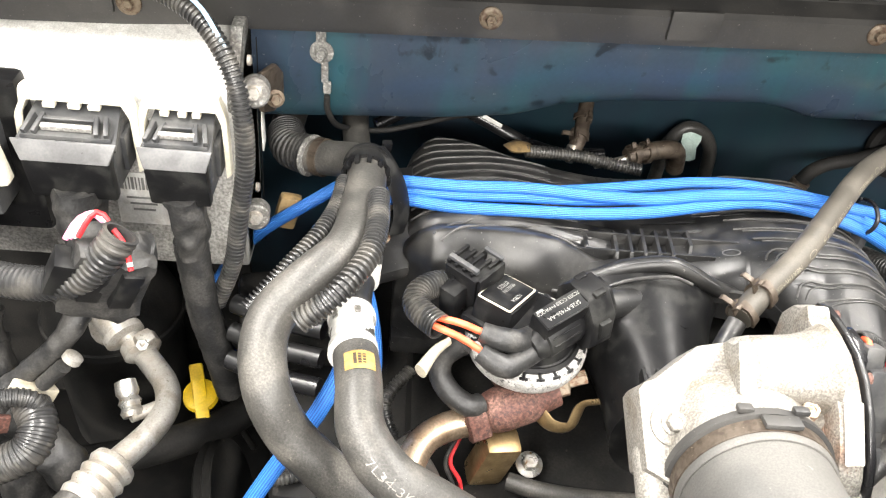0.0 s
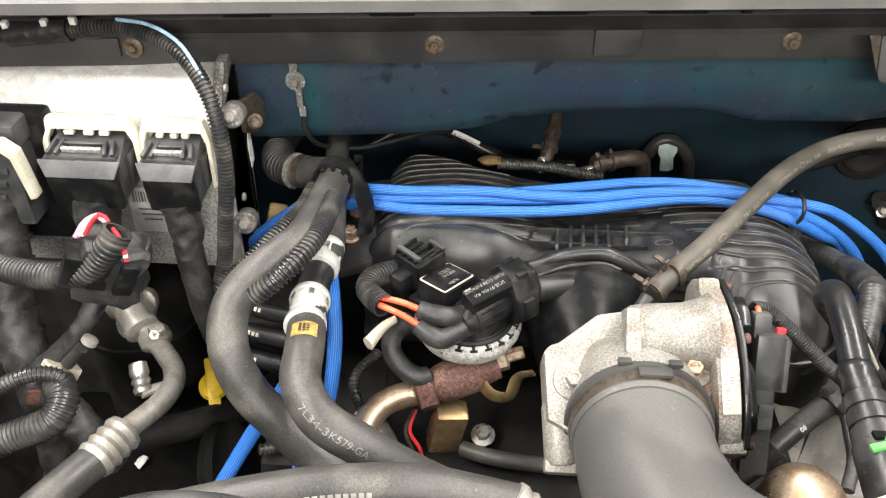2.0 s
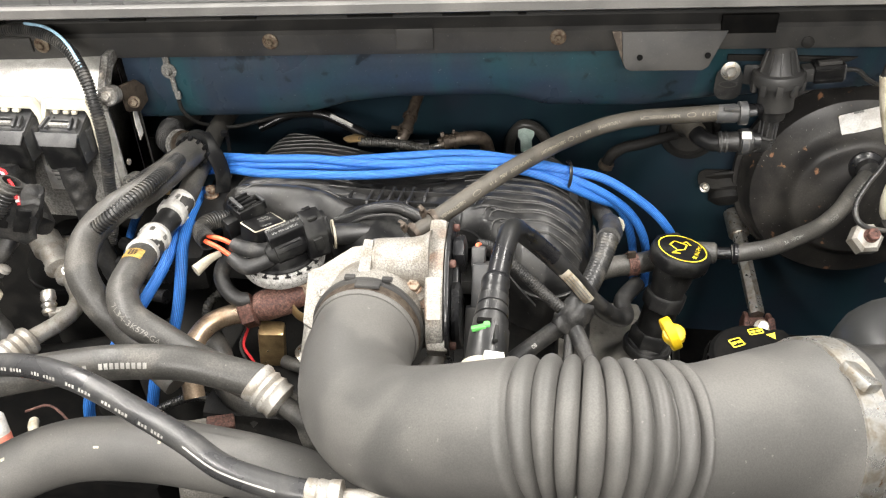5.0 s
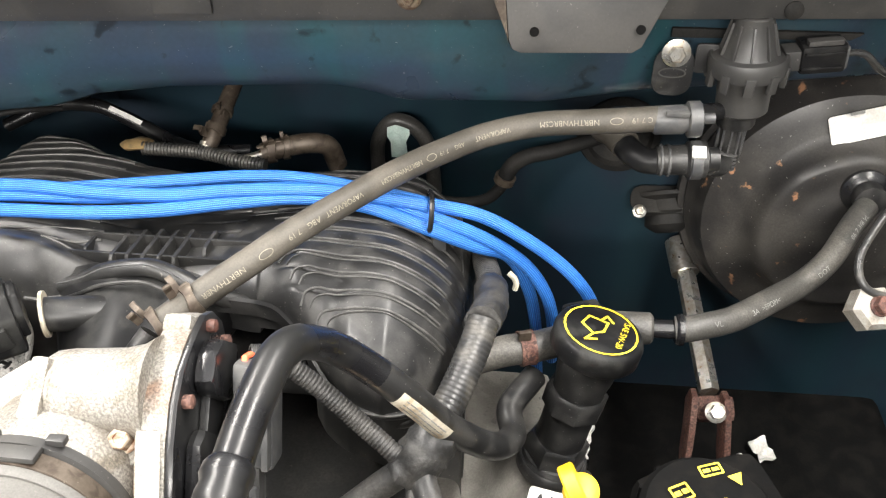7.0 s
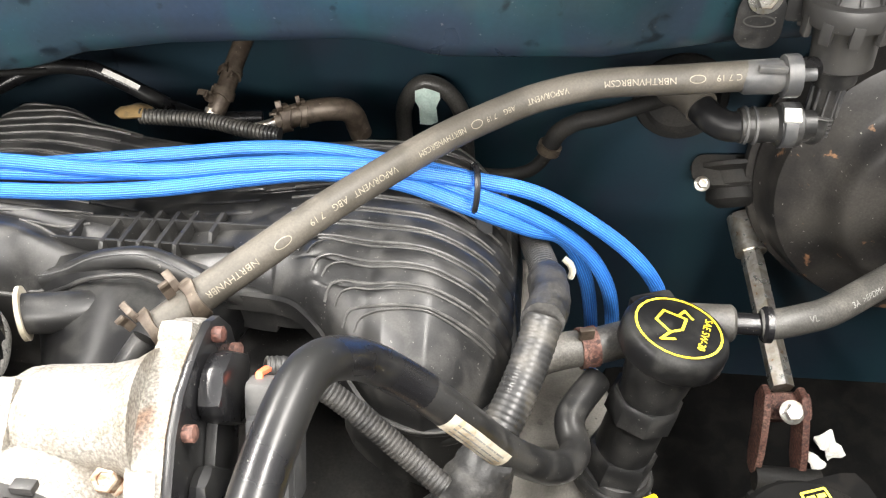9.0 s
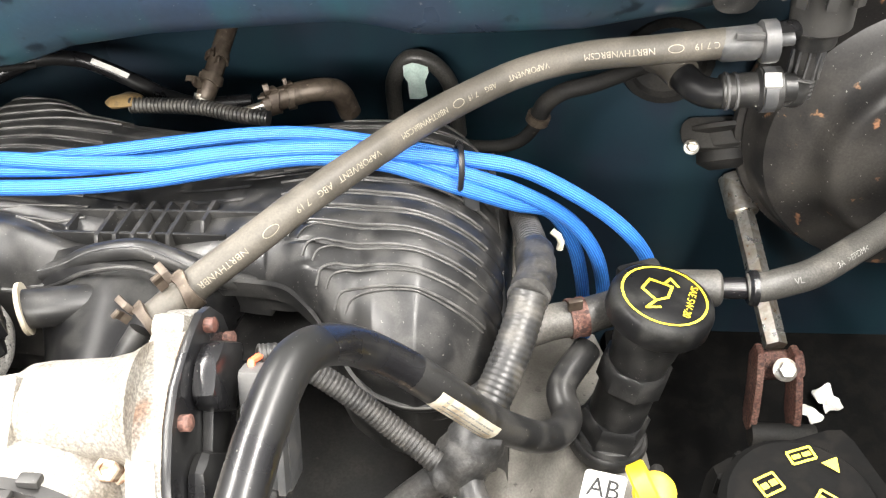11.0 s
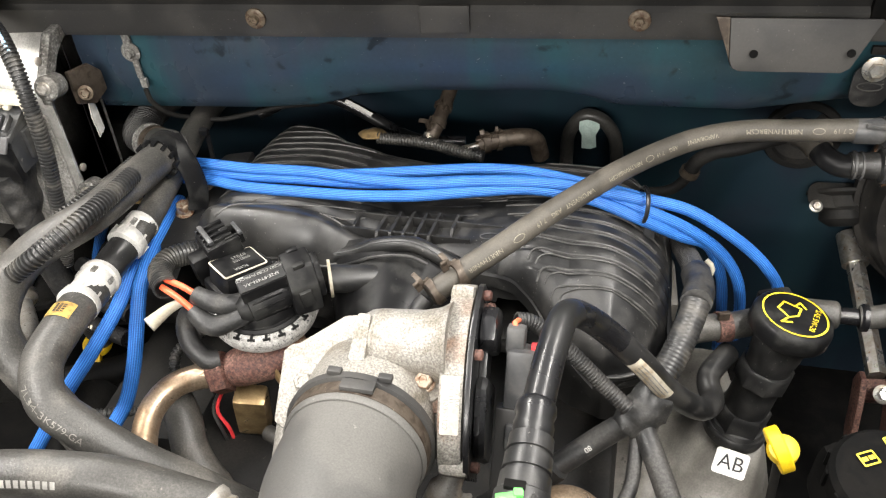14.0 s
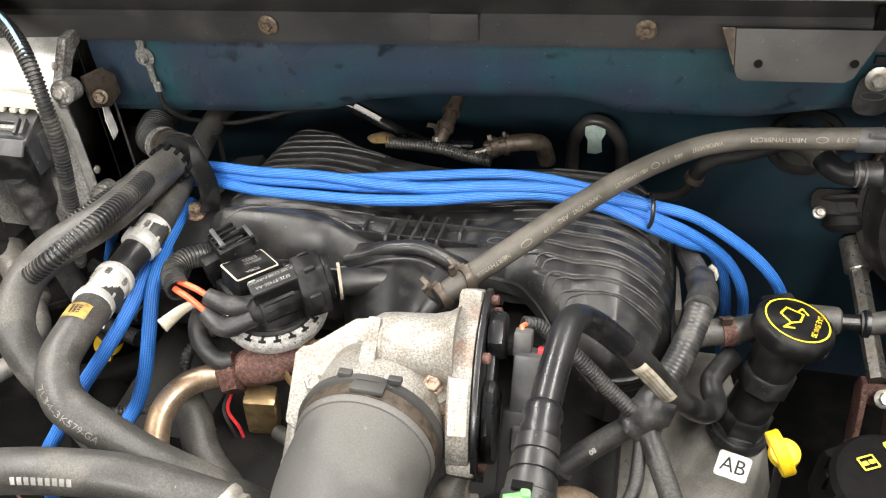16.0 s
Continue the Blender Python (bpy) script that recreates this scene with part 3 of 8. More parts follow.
single("wall_left", block((-6.6, 0.3, 1.6), (0.2, 13.6, 3.2), bevel=0), PLASTER, "plain painted workshop wall", "wall", kind="structure")
single("wall_right", block((7.2, 0.3, 1.6), (0.2, 13.6, 3.2), bevel=0), PLASTER, "plain painted workshop wall", "wall", kind="structure")
single("liner_left", block((-0.42, 0.700, 0.655), (0.52, 0.008, 0.69), bevel=0.002), GRIME_SHADE, "grimy liner panel behind the accumulator, darkened as deep shade", "panel", kind="structure")
single("fender_left", block((-0.75, 0.2, 0.62), (0.12, 1.6, 0.9), bevel=0.02), GRIME_SHADE, "grimy inner fender of the engine bay, darkened as deep shade", "fender", kind="structure")
single("fender_right", block((1.16, 0.2, 0.62), (0.12, 1.6, 0.9), bevel=0.02), GRIME_SHADE, "grimy inner fender of the engine bay, darkened as deep shade", "fender", kind="structure")
single("radiator_support", block((0.2, -0.30, 0.55), (1.8, 0.08, 0.7), bevel=0.02), GRIME_SHADE, "black radiator support panel across the bay", "panel", kind="structure")
single("undertray", block((0.2, 0.3, 0.30), (1.8, 1.3, 0.02), bevel=0), GRIME_SHADE, "grimy undertray below the engine, darkened as deep shade", "undertray", kind="structure")

WALL = [(-0.72, 0.74), (-0.12, 0.78), (0.02, 0.90), (0.44, 0.905), (0.56, 0.83), (1.12, 0.84)]
# firewall and cowl underside wear the shade-darkened teal
sheet([(x, y, 0.30) for x, y in WALL], [(x, y, 1.14) for x, y in WALL], "firewall", FIREWALL, "teal painted sheet metal firewall, colour darkened for shade", category="firewall", thick=0.006)
bm = bmesh.new()
top = [bm.verts.new((x, cowl_y(x, 0.030 + (0.05 if x > 0.5 else 0)), 1.118)) for x, _ in WALL]
back = [bm.verts.new((x, y + 0.004, 1.128)) for x, y in WALL]
faces = [bm.faces.new((top[i], top[i + 1], back[i + 1], back[i])) for i in range(len(top) - 1)]
bmesh.ops.solidify(bm, geom=faces, thickness=0.004)
single("cowl_underside", bm, FIREWALL, "underside of the cowl box, colour darkened for shade", "panel", kind="structure")

# the painted cowl face, with its waved lower lip
LIP = [(-0.72, 1.064), (-0.14, 1.067), (-0.05, 1.068), (0.04, 1.069), (0.10, 1.074), (0.14, 1.086), (0.20, 1.092), (0.33, 1.094), (0.36, 1.088), (0.385, 1.079), (0.50, 1.077), (0.62, 1.072), (1.12, 1.070)]


def lip_z(x):
    return float(np.interp(x, [p[0] for p in LIP], [p[1] for p in LIP]))


def face_set(x):
    """The painted face steps back beside the booster."""
    return float(np.interp(x, (0.50, 0.60, 0.80, 1.1), (0.0, 0.030, 0.055, 0.06)))


bm = bmesh.new()
xs = np.linspace(-0.70, 1.10, 121)
rows = []
for k, (d, f) in enumerate(((0.004, 1.0), (0.001, 0.8), (0.0, 0.60), (0.001, 0.45), (0.004, 0.30), (0.008, 0.15), (0.013, 0.03), (0.018, 0.0), (0.026, 0.02), (0.030, 0.08))):
    rows.append([bm.verts.new((x, cowl_y(x, d + 0.003 + face_set(x) + 0.0012 * noise.noise((x * 7, k * 0.4, 3))), lip_z(x) + f * (1.185 - lip_z(x)))) for x in xs])
for a, b in zip(rows, rows[1:]):
    for i in range(len(xs) - 1):
        bm.faces.new((a[i], a[i + 1], b[i + 1], b[i]))
single("cowl_panel", bm, TEAL, "dusty teal painted steel cowl face above the engine", "cowl", kind="structure", sharp=60)

# the plastic cowl strip: a face with a ledge, a slotted recess and the seal above
STRIP = [(0.004, 1.158), (-0.004, 1.160), (-0.006, 1.166), (-0.006, 1.186), (-0.002, 1.190), (0.010, 1.193), (0.016, 1.196), (0.018, 1.208), (0.004, 1.212), (-0.004, 1.214), (0.03, 1.226), (0.16, 1.262), (0.16, 1.23), (0.03, 1.20)]


def extrude(profile, x0, x1, bm=None, n=36):
    bm = bm or bmesh.new()
    rings = [[bm.verts.new((x, cowl_y(x, d), z)) for d, z in profile] for x in np.linspace(x0, x1, n)]
    k = len(profile)
    for a, b in zip(rings, rings[1:]):
        for j in range(k):
            bm.faces.new((a[j], b[j], b[(j + 1) % k], a[(j + 1) % k]))
    bm.faces.new(rings[0])
    bm.faces.new(rings[-1])
    return bm


cowl = thing("cowl_cover", (0.2, cowl_y(0.2, 0.03), 1.158), "faded black plastic cowl cover with screws along its edge", "cowl cover")
part("panel", extrude(STRIP, -0.70, 1.10), COWL, cowl, sharp=30)
for x, w, h in ((0.233, 0.044, 0.026), (-0.232, 0.016, 0.018)):
    part("tab", block((x, cowl_y(x, -0.0075), 1.180), (w, 0.005, h), (0, 0, 5.7), 0.002), COWL, cowl)
# solid dark blocks set along the recess, nothing is cut through
for x, w in ((-0.278, 0.030), (-0.112, 0.044), (0.022, 0.042), (0.178, 0.054), (0.290, 0.056), (0.355, 0.010)):
    part("slot", block((x, cowl_y(x, 0.0150), 1.2030), (w, 0.007, 0.008), (0, 0, 5.7), 0.001), GRIME_SHADE, cowl)
for x in (0.063, 0.398, -0.213):
    b = lathe([(0.0095, 0), (0.0095, 0.002), (0.0075, 0.0035), (0.0062, 0.0036)], (x, cowl_y(x, -0.006), 1.179), (0, -1, 0.05), seg=24)
    screw = part("screw", hexbolt((x, cowl_y(x, -0.0085), 1.179), (0, -1, 0.05), 0.008, 0.005, 1.1, b), SCREWM, cowl, "dull brown hexagon screw with washer")
part("push_pin", lathe([(0.007, 0), (0.007, 0.002), (0.003, 0.004)], (0.680, cowl_y(0.680, -0.006), 1.168), (0, -1, 0.05), seg=18), GRIME_SHADE, cowl)
part("opening", block((0.611, cowl_y(0.611, -0.0045), 1.191), (0.062, 0.006, 0.022), (0, 0, 5.7), 0.001), PITCH, cowl, "dark rectangular opening")

bm = extrude([(-0.060, 1.2310), (-0.064, 1.2335), (-0.064, 1.2430), (-0.061, 1.2450), (-0.057, 1.2450), (-0.057, 1.2310)], -0.70, 1.10)
seal = thing("hood_seal", (0.2, cowl_y(0.2), 1.224), "grey rubber hood seal with a pale edge strip on the cowl", "seal")
part("edge_strip", bm, TRIM, seal, "pale worn edge strip")
part("bulb", extrude([(-0.050 + 0.017 * (1 - math.cos(a)) * 0.9, 1.264 + 0.014 * math.sin(a)) for a in np.linspace(0, 2 * math.pi, 16, endpoint=False)], -0.70, 1.10), SEALM, seal)
# pale strip added to draw the highlight along the bulb's back edge
part("highlight_line", extrude([(-0.0195, 1.2700), (-0.0195, 1.2745), (-0.0165, 1.2750), (-0.0165, 1.2700)], -0.70, 1.10), TRIM, seal, "thin pale strip for the highlight behind the bulb")
part("web", extrude([(-0.0565, 1.2365), (-0.0565, 1.2440), (-0.0520, 1.2455), (-0.0500, 1.2510), (0.20, 1.2760), (0.20, 1.262), (0.06, 1.2330)], -0.70, 1.10), SEALM, seal)

ws = thing("windscreen", (0.2, cowl_y(0.2, 0.05), 1.27), "dark tinted lower edge of the windscreen behind the seal", "windscreen", kind="structure")
part("pane", extrude([(-0.0160, 1.264), (-0.0160, 1.2725), (0.012, 1.2800), (0.20, 1.318), (0.20, 1.29), (0.012, 1.268)], -0.70, 1.10), TINT, ws)
part("moulding", extrude([(0.0130, 1.2795), (0.0130, 1.2825), (0.0150, 1.2828), (0.0150, 1.2795)], -0.70, 1.10), TRIM, ws, "thin pale moulding line")
part("wiper_stop", block((0.205, cowl_y(0.205, -0.004), 1.284), (0.010, 0.012, 0.012), (0, 0, 6), 0.003), GLOSSY, ws)

# bracket plate with two holes hanging from the cowl
br = thing("cowl_bracket", (0.527, 0.64, 1.15), "grey sheet metal bracket with two holes hanging below the cowl", "bracket")
bu, bv = Vector((1, 0.09, 0)).normalized(), Vector((0, 0.22, 1)).normalized()
b = prism([(-0.059, 0.030), (-0.055, -0.005), (-0.052, -0.0110), (-0.046, -0.0135), (0.033, -0.0135), (0.0395, -0.0095), (0.0570, 0.030)], (0.527, 0.6385, 1.166), bu, bv, 0.003, 0.001)
part("plate", b, COWL, br)
part("flange", prism([(-0.0700, 0.030), (-0.0595, 0.030), (-0.0555, -0.005), (-0.0540, -0.008), (-0.0615, 0.010)], Vector((0.527, 0.6400, 1.166)), bu, bv, 0.003, 0.001), CLAMPM, br, "rust-tinged bent flange")
for x, y, z in ((0.49, 0.633, 1.1715), (0.564, 0.640, 1.1730)):
    part("hole", lathe([(0.0034, 0), (0.0034, 0.0007)], (x, y - 0.0033, z - 0.002), (0.09, -1, 0.22), seg=20), PITCH, br, "dark punched hole")

# ground strap on the cowl
gs = thing("ground_strap", (-0.071, 0.622, 1.12), "corroded ring terminal and thin ground wire bolted to the cowl", "ground strap")
b = lathe([(0.0035, 0), (0.0095, 0), (0.0098, 0.0015), (0.0035, 0.0018)], (-0.071, 0.620, 1.140), (0, -1, 0.1), seg=24)
block((-0.0685, 0.6185, 1.123), (0.006, 0.003, 0.020), (0, 0, 4), 0.001, b)
block((-0.0665, 0.6185, 1.108), (0.007, 0.005, 0.011), (0, 0, 4), 0.002, b)
block((-0.0715, 0.6195, 1.154), (0.008, 0.003, 0.010), (0, 0, 0), 0.0006, b)
part("terminal", b, CAST, gs, "grey corroded ring terminal")
part("bolt", hexbolt((-0.071, 0.618, 1.140), (0, -1, 0.1), 0.008, 0.006, 1.3), CAST, gs)
part("wire", tube([(-0.0665, 0.617, 1.101), (-0.066, 0.620, 1.085), (-0.060, 0.635, 1.062), (-0.045, 0.655, 1.046), (-0.02, 0.662, 1.042), (0.012, 0.664, 1.050), (0.046, 0.675, 1.055), (0.075, 0.70, 1.045)], 0.0026, seg=10), GRIME_SHADE, gs)

# ---- intake manifold ----
man = thing("intake_manifold", (0.22, 0.60, 0.90), "black ribbed plastic intake manifold across the engine", "manifold")


def drop(d, w, h):
    """The fall of a rounded edge of width w and height h at the distance d inside it."""
    if d >= w:
        return 0.0
    u = 1 - max(d, 0) / w
    return h * (1 - math.sqrt(max(0, 1 - u * u)))


def bell(x, c, w):
    return math.exp(-((x - c) / w) ** 2)


def front_y(x):
    return float(np.interp(x, (0.0, 0.03, 0.10, 0.15, 0.19, 0.24, 0.27, 0.30, 0.322, 0.336, 0.353, 0.374, 0.40, 0.44, 0.46), (0.520, 0.500, 0.500, 0.500, 0.508, 0.512, 0.510, 0.509, 0.503, 0.492, 0.470, 0.455, 0.448, 0.462, 0.485)))


def back_y(x):
    return float(np.interp(x, (0.0, 0.012, 0.035, 0.07, 0.105, 0.15, 0.25, 0.33, 0.40, 0.43, 0.46), (0.70, 0.735, 0.755, 0.742, 0.715, 0.705, 0.705, 0.712, 0.712, 0.69, 0.64)))


def runner(v):
    """One moulded runner in cross-section: a flat back, with a narrow groove just before each seam."""
    u = (math.ceil(v) - v) * 0.0160
    return 0.0008 * math.sin(math.pi * (v - math.floor(v))) - 0.0022 * bell(u, 0.0024, 0.0015)


RIGHT_SEAMS = (0.495, 0.5085, 0.523, 0.538, 0.554, 0.570, 0.586, 0.602, 0.618, 0.634, 0.650, 0.666, 0.682, 0.698)


def right_bend(x):
    return 0.10 * max(0, 0.370 - x) if x > 0.32 else 0.005


def man_z(x, y):
    left, right = bell(x, 0.055, 0.085), bell(x, 0.375, 0.075)
    z = 1.024 - 0.135 * (y - 0.545)
    z += 0.012 * bell(x, 0.08, 0.07) * bell(y, 0.60, 0.10) + 0.010 * bell(x, 0.36, 0.06) * bell(y, 0.58, 0.09)
    z -= 0.010 * bell(x, 0.21, 0.06) * bell(y, 0.62, 0.10)
    z -= drop(x - 0.0, 0.040, 0.045) + drop(0.455 - x, 0.075, 0.075)
    if x < 0.30:
        z -= drop(y - front_y(x), 0.030, 0.036)
    else:
        k = min(1, max(0, (x - 0.318) / 0.045))
        k = k * k * (3 - 2 * k)
        z -= drop(y - front_y(x), 0.026 + 0.079 * k, 0.030 + 0.036 * k)
    z -= drop(back_y(x) - y, 0.045, 0.045)
    # smooth front runner on the left, its lower groove
    fall = 1 / (1 + math.exp(-(x - 0.142) / 0.010))
    z += 0.010 * bell(y, 0.523, 0.014) * (1 / (1 + math.exp((x - 0.178) / 0.006)))
    z -= 0.014 * fall * bell(x, 0.165, 0.030) / (1 + math.exp((y - 0.540) / 0.004))
    z -= 0.004 * bell(y, 0.549 - 0.10 * max(0, x - 0.12), 0.0045) * (1 / (1 + math.exp((x - 0.17) / 0.006)))
    # hollows between the stiffening fins
    z -= 0.006 * bell(x, 0.213, 0.048) * bell(y, 0.536, 0.017)
    # runner seams
    back = 1 / (1 + math.exp(-(y - 0.558) / 0.004))
    bend = 0.010 * bell(x, 0.03, 0.05)
    z += back * (1 - bell(x, 0.205, 0.045)) * (x < 0.27) * runner((y + bend) / 0.0165)
    zone = 1 / (1 + math.exp(-(x - 0.322 - 0.45 * max(0, 0.53 - y)) / 0.004)) if y < 0.60 else 1 / (1 + math.exp(-(x - 0.27) / 0.004))
    z += zone * 1.3 / (1 + math.exp(-(y - 0.491) / 0.003)) * 0.8 * runner(float(np.interp(y - right_bend(x), RIGHT_SEAMS, range(14))))
    # step between the middle and the right-hand runners
    z -= 0.010 * (1 - zone) * bell(x, 0.30, 0.03) * bell(y, 0.50, 0.035)
    return z


bm = bmesh.new()
NX, NY = 300, 440
cols = []
for i in range(NX + 1):
    x = 0.455 * i / NX
    f, bk = front_y(x), back_y(x)
    under = 0.045 if 0.262 < x < 0.345 else -0.006
    col = [bm.verts.new((x, f + under, man_z(x, f) - (0.03 if under > 0 else 0.055))), bm.verts.new((x, f - 0.001, man_z(x, f) - 0.010))]
    for j in range(NY + 1):
        y = f + (bk - f) * j / NY
        col.append(bm.verts.new((x, y, man_z(x, y))))
    col.append(bm.verts.new((x, bk + 0.001, man_z(x, bk) - 0.06)))
    cols.append(col)
for a, b in zip(cols, cols[1:]):
    for j in range(len(a) - 1):
        bm.faces.new((a[j], b[j], b[j + 1], a[j + 1]))
for col in (cols[0], cols[-1]):
    low = [bm.verts.new((v.co.x, v.co.y, v.co.z - 0.05)) for v in col]
    for j in range(len(col) - 1):
        bm.faces.new((col[j], col[j + 1], low[j + 1], low[j]))
part("body", bm, BLACK, man, sharp=50)


def seam(line, r=0.0010):
    """A thin raised mould line that lies on the manifold's skin."""
    pts = [(x, y, man_z(x, y) + 0.0006) for x, y in line]
    part("seam", tube(pts, r, seg=8, step=0.003), WORN, man)


for k, (x0, y) in enumerate(zip((0.353, 0.340, 0.330, 0.318, 0.304, 0.292, 0.288, 0.286, 0.290, 0.296, 0.300, 0.306, 0.314, 0.322), RIGHT_SEAMS)):
    hook = [(x0 - 0.004, y - 0.008), (x0 - 0.001, y - 0.001)] if k < 4 else []
    seam(hook + [(x, y + right_bend(x)) for x in np.arange(x0 + 0.007, 0.440, 0.008) if y + right_bend(x) < back_y(x) - 0.004])
    if k < 6:
        # each front seam has a fainter twin just below it
        hook = [(x0 + 0.003, y - 0.011), (x0 + 0.006, y - 0.005)] if k < 4 else []
        seam(hook + [(x, y + right_bend(x) - 0.0036 + 0.0018 * bell(x, 0.395, 0.02)) for x in np.arange(x0 + 0.014, 0.442, 0.008)], 0.0007)
for k in range(1, 11):
    y = 0.0165 * (34 + k)
    x1 = 0.155 if y < 0.60 else 0.150 - 0.35 * max(0, y - 0.68)
    seam([(x, y - 0.010 * bell(x, 0.03, 0.05)) for x in np.arange(0.012 if y < 0.7 else 0.022, x1, 0.010) if y < back_y(x) - 0.006])
# two long seams that sweep over the front runner
seam([(0.030, 0.521), (0.0445, 0.539), (0.058, 0.551), (0.076, 0.5605), (0.107, 0.567), (0.130, 0.570), (0.158, 0.573)], 0.0011)
seam([(0.036, 0.516), (0.050, 0.5255), (0.066, 0.5360), (0.085, 0.5450), (0.112, 0.5520), (0.140, 0.5580), (0.166, 0.562)], 0.0011)
# wedge where the front runner leaves the spine
seam([(0.168, 0.552), (0.150, 0.547), (0.138, 0.543), (0.129, 0.540)])
seam([(0.129, 0.540), (0.142, 0.5375), (0.154, 0.535), (0.166, 0.534)], 0.0009)
# stiffening fins over the spine, front and rear
for x, y0, y1, h in ((0.161, 0.532, 0.562, 0.010), (0.1855, 0.523, 0.566, 0.012), (0.198, 0.523, 0.568, 0.013), (0.210, 0.523, 0.570, 0.013), (0.2222, 0.523, 0.570, 0.013), (0.234, 0.523, 0.572, 0.013), (0.2525, 0.538, 0.572, 0.012)):
    pts = [(0, -0.02), (0.0, h * 0.3), (0.006, h), (y1 - y0 - 0.006, h), (y1 - y0, h * 0.3), (y1 - y0, -0.02)]
    part("fin", prism(pts, (x - 0.0015, y0, 1.014), (0.07, 1, -0.06), (0, 0.06, 1), 0.0034, 0.0012), BLACK, man)
for y, x0, x1 in ((0.534, 0.150, 0.272), (0.556, 0.140, 0.30)):
    part("fin", prism([(0, -0.01), (0, 0.007), (x1 - x0, 0.007), (x1 - x0, -0.01)], (x0, y, 1.018), (1, 0, 0), (0, 0, 1), 0.0022, 0.0006), BLACK, man)
for x in (0.150, 0.164, 0.178, 0.192, 0.206, 0.222, 0.238):
    part("fin", prism([(0, -0.02), (0, 0.002), (0.022, 0.002), (0.022, -0.02)], (x, 0.652, 1.000), (0.05, 1, -0.1), (0, 0.1, 1), 0.0022, 0.0006), BLACK, man)
# throttle neck: a low dome that widens into the front of the spine
b = bmesh.new()
ring_rows = []
for k in range(17):
    u = k / 16
    y = 0.395 + 0.125 * u
    wdt, hgt, zc = 0.039 + 0.046 * u**2.0, 0.049 - 0.005 * u, 0.953 + 0.032 * u
    ring_rows.append([b.verts.new((0.214 + (wdt if math.cos(a) < 0 else 0.039 + 0.030 * u**2.0) * math.cos(a), y, zc + hgt * math.sin(a))) for a in np.linspace(0, 2 * math.pi, 28, endpoint=False)])
for r0, r1 in zip(ring_rows, ring_rows[1:]):
    for j in range(28):
        b.faces.new((r0[j], r0[(j + 1) % 28], r1[(j + 1) % 28], r1[j]))
b.faces.new(ring_rows[0])
b.faces.new(ring_rows[-1])
part("throttle_neck", b, DARK, man)
ARCH = [(0.030, 0.513, 0.994), (0.056, 0.510, 1.003), (0.079, 0.510, 1.012), (0.100, 0.511, 1.016), (0.130, 0.512, 1.0145), (0.150, 0.512, 1.0135), (0.171, 0.512, 1.021), (0.193, 0.512, 1.0325), (0.2235, 0.512, 1.038), (0.242, 0.510, 1.033), (0.266, 0.508, 1.0200), (0.290, 0.514, 1.006)]
part("front_arch", tube([(x, y, z - 0.0070) for x, y, z in ARCH], 0.0070, seg=16), BLACK, man)
part("arch_line", tube([(x, y - 0.0040, z - 0.0008) for x, y, z in ARCH[4:]], 0.0006, seg=8), CONN, man)
part("neck_line", tube([(x, y - 0.016, z - 0.007) for x, y, z in ARCH[4:10]], 0.0016, seg=8), BLACK, man)


def standing_wall(path, low, thick):
    """A thin moulded wall along a path of (x, y, top)."""
    b = bmesh.new()
    rows = [[b.verts.new((x, y, z)), b.verts.new((x, y - thick, z)), b.verts.new((x, y - thick - 0.001, z - low)), b.verts.new((x, y, z - low))] for x, y, z in path]
    for r0, r1 in zip(rows, rows[1:]):
        for j in range(4):
            b.faces.new((r0[j], r0[(j + 1) % 4], r1[(j + 1) % 4], r1[j]))
    return b


part("front_rail", standing_wall([tuple(q) for q in spline([(0.262, 0.510, 1.009), (0.285, 0.509, 1.010), (0.311, 0.507, 1.008), (0.324, 0.502, 1.001), (0.336, 0.491, 0.996), (0.352, 0.469, 0.990), (0.372, 0.449, 0.978), (0.392, 0.440, 0.960)], 0.005)[0]], 0.012, 0.004), BLACK, man)
for k in range(5):
    part("neck_rib", block((0.192 + 0.011 * k, 0.4085, 0.999), (0.003, 0.020, 0.016), (0, 0, 0), 0.001), BLACK, man)
CLIPAT = (0.1580, 0.4730, 1.0155)
part("egr_neck", tube([CLIPAT, (0.1806, 0.4802, 1.012), (0.208, 0.492, 1.006)], 0.0125, seg=18), BLACK, man)
part("lower_flange", block((0.225, 0.60, 0.925), (0.45, 0.20, 0.022), (0, 0, 0), 0.006), BLACK, man)
part("side_flange", prism([(-0.018, -0.075), (0.012, -0.06), (0.012, 0.085), (-0.016, 0.075), (-0.028, 0.03), (-0.024, -0.03)], (0.0, 0.57, 0.998), (1, 0, 0), (0, 1, 0), 0.012, 0.003), BLACK, man)
part("right_rail", prism([(0, 0), (0.012, 0), (0.012, -0.10), (0, -0.12)], (0.452, 0.49, 0.965), (0, 1, 0.12), (0, 0.05, 1), 0.004, 0.001), BLACK, man)
part("right_flange", prism([(0.0, 0.0), (0.17, 0.03), (0.17, 0.018), (0.0, -0.012)], (0.4515, 0.49, 0.964), (-0.1, 1, 0.0), (0, 0, 1), 0.005, 0.001), BLACK, man)
part("clip_post", block((0.426, 0.589, 1.008), (0.011, 0.010, 0.024), (0, 0, 20), 0.002), CONN, man)
part("clip_tab", block((0.426, 0.589, 1.021), (0.005, 0.012, 0.005), (20, 0, 20), 0.001), CONN, man)
part("emblem", absorb(bmesh.new(), oval_shape(0.018, 0.008, 0.0012), pose(0.288, 0.541, man_z(0.288, 0.541) + 0.0012, 8, 0, 12)), CONN, man, "small oval emblem outline")

part("front_lip", tube([(x, y - 0.008, z - 0.012) for x, y, z in ARCH[1:7]], 0.0034, seg=10), BLACK, man)
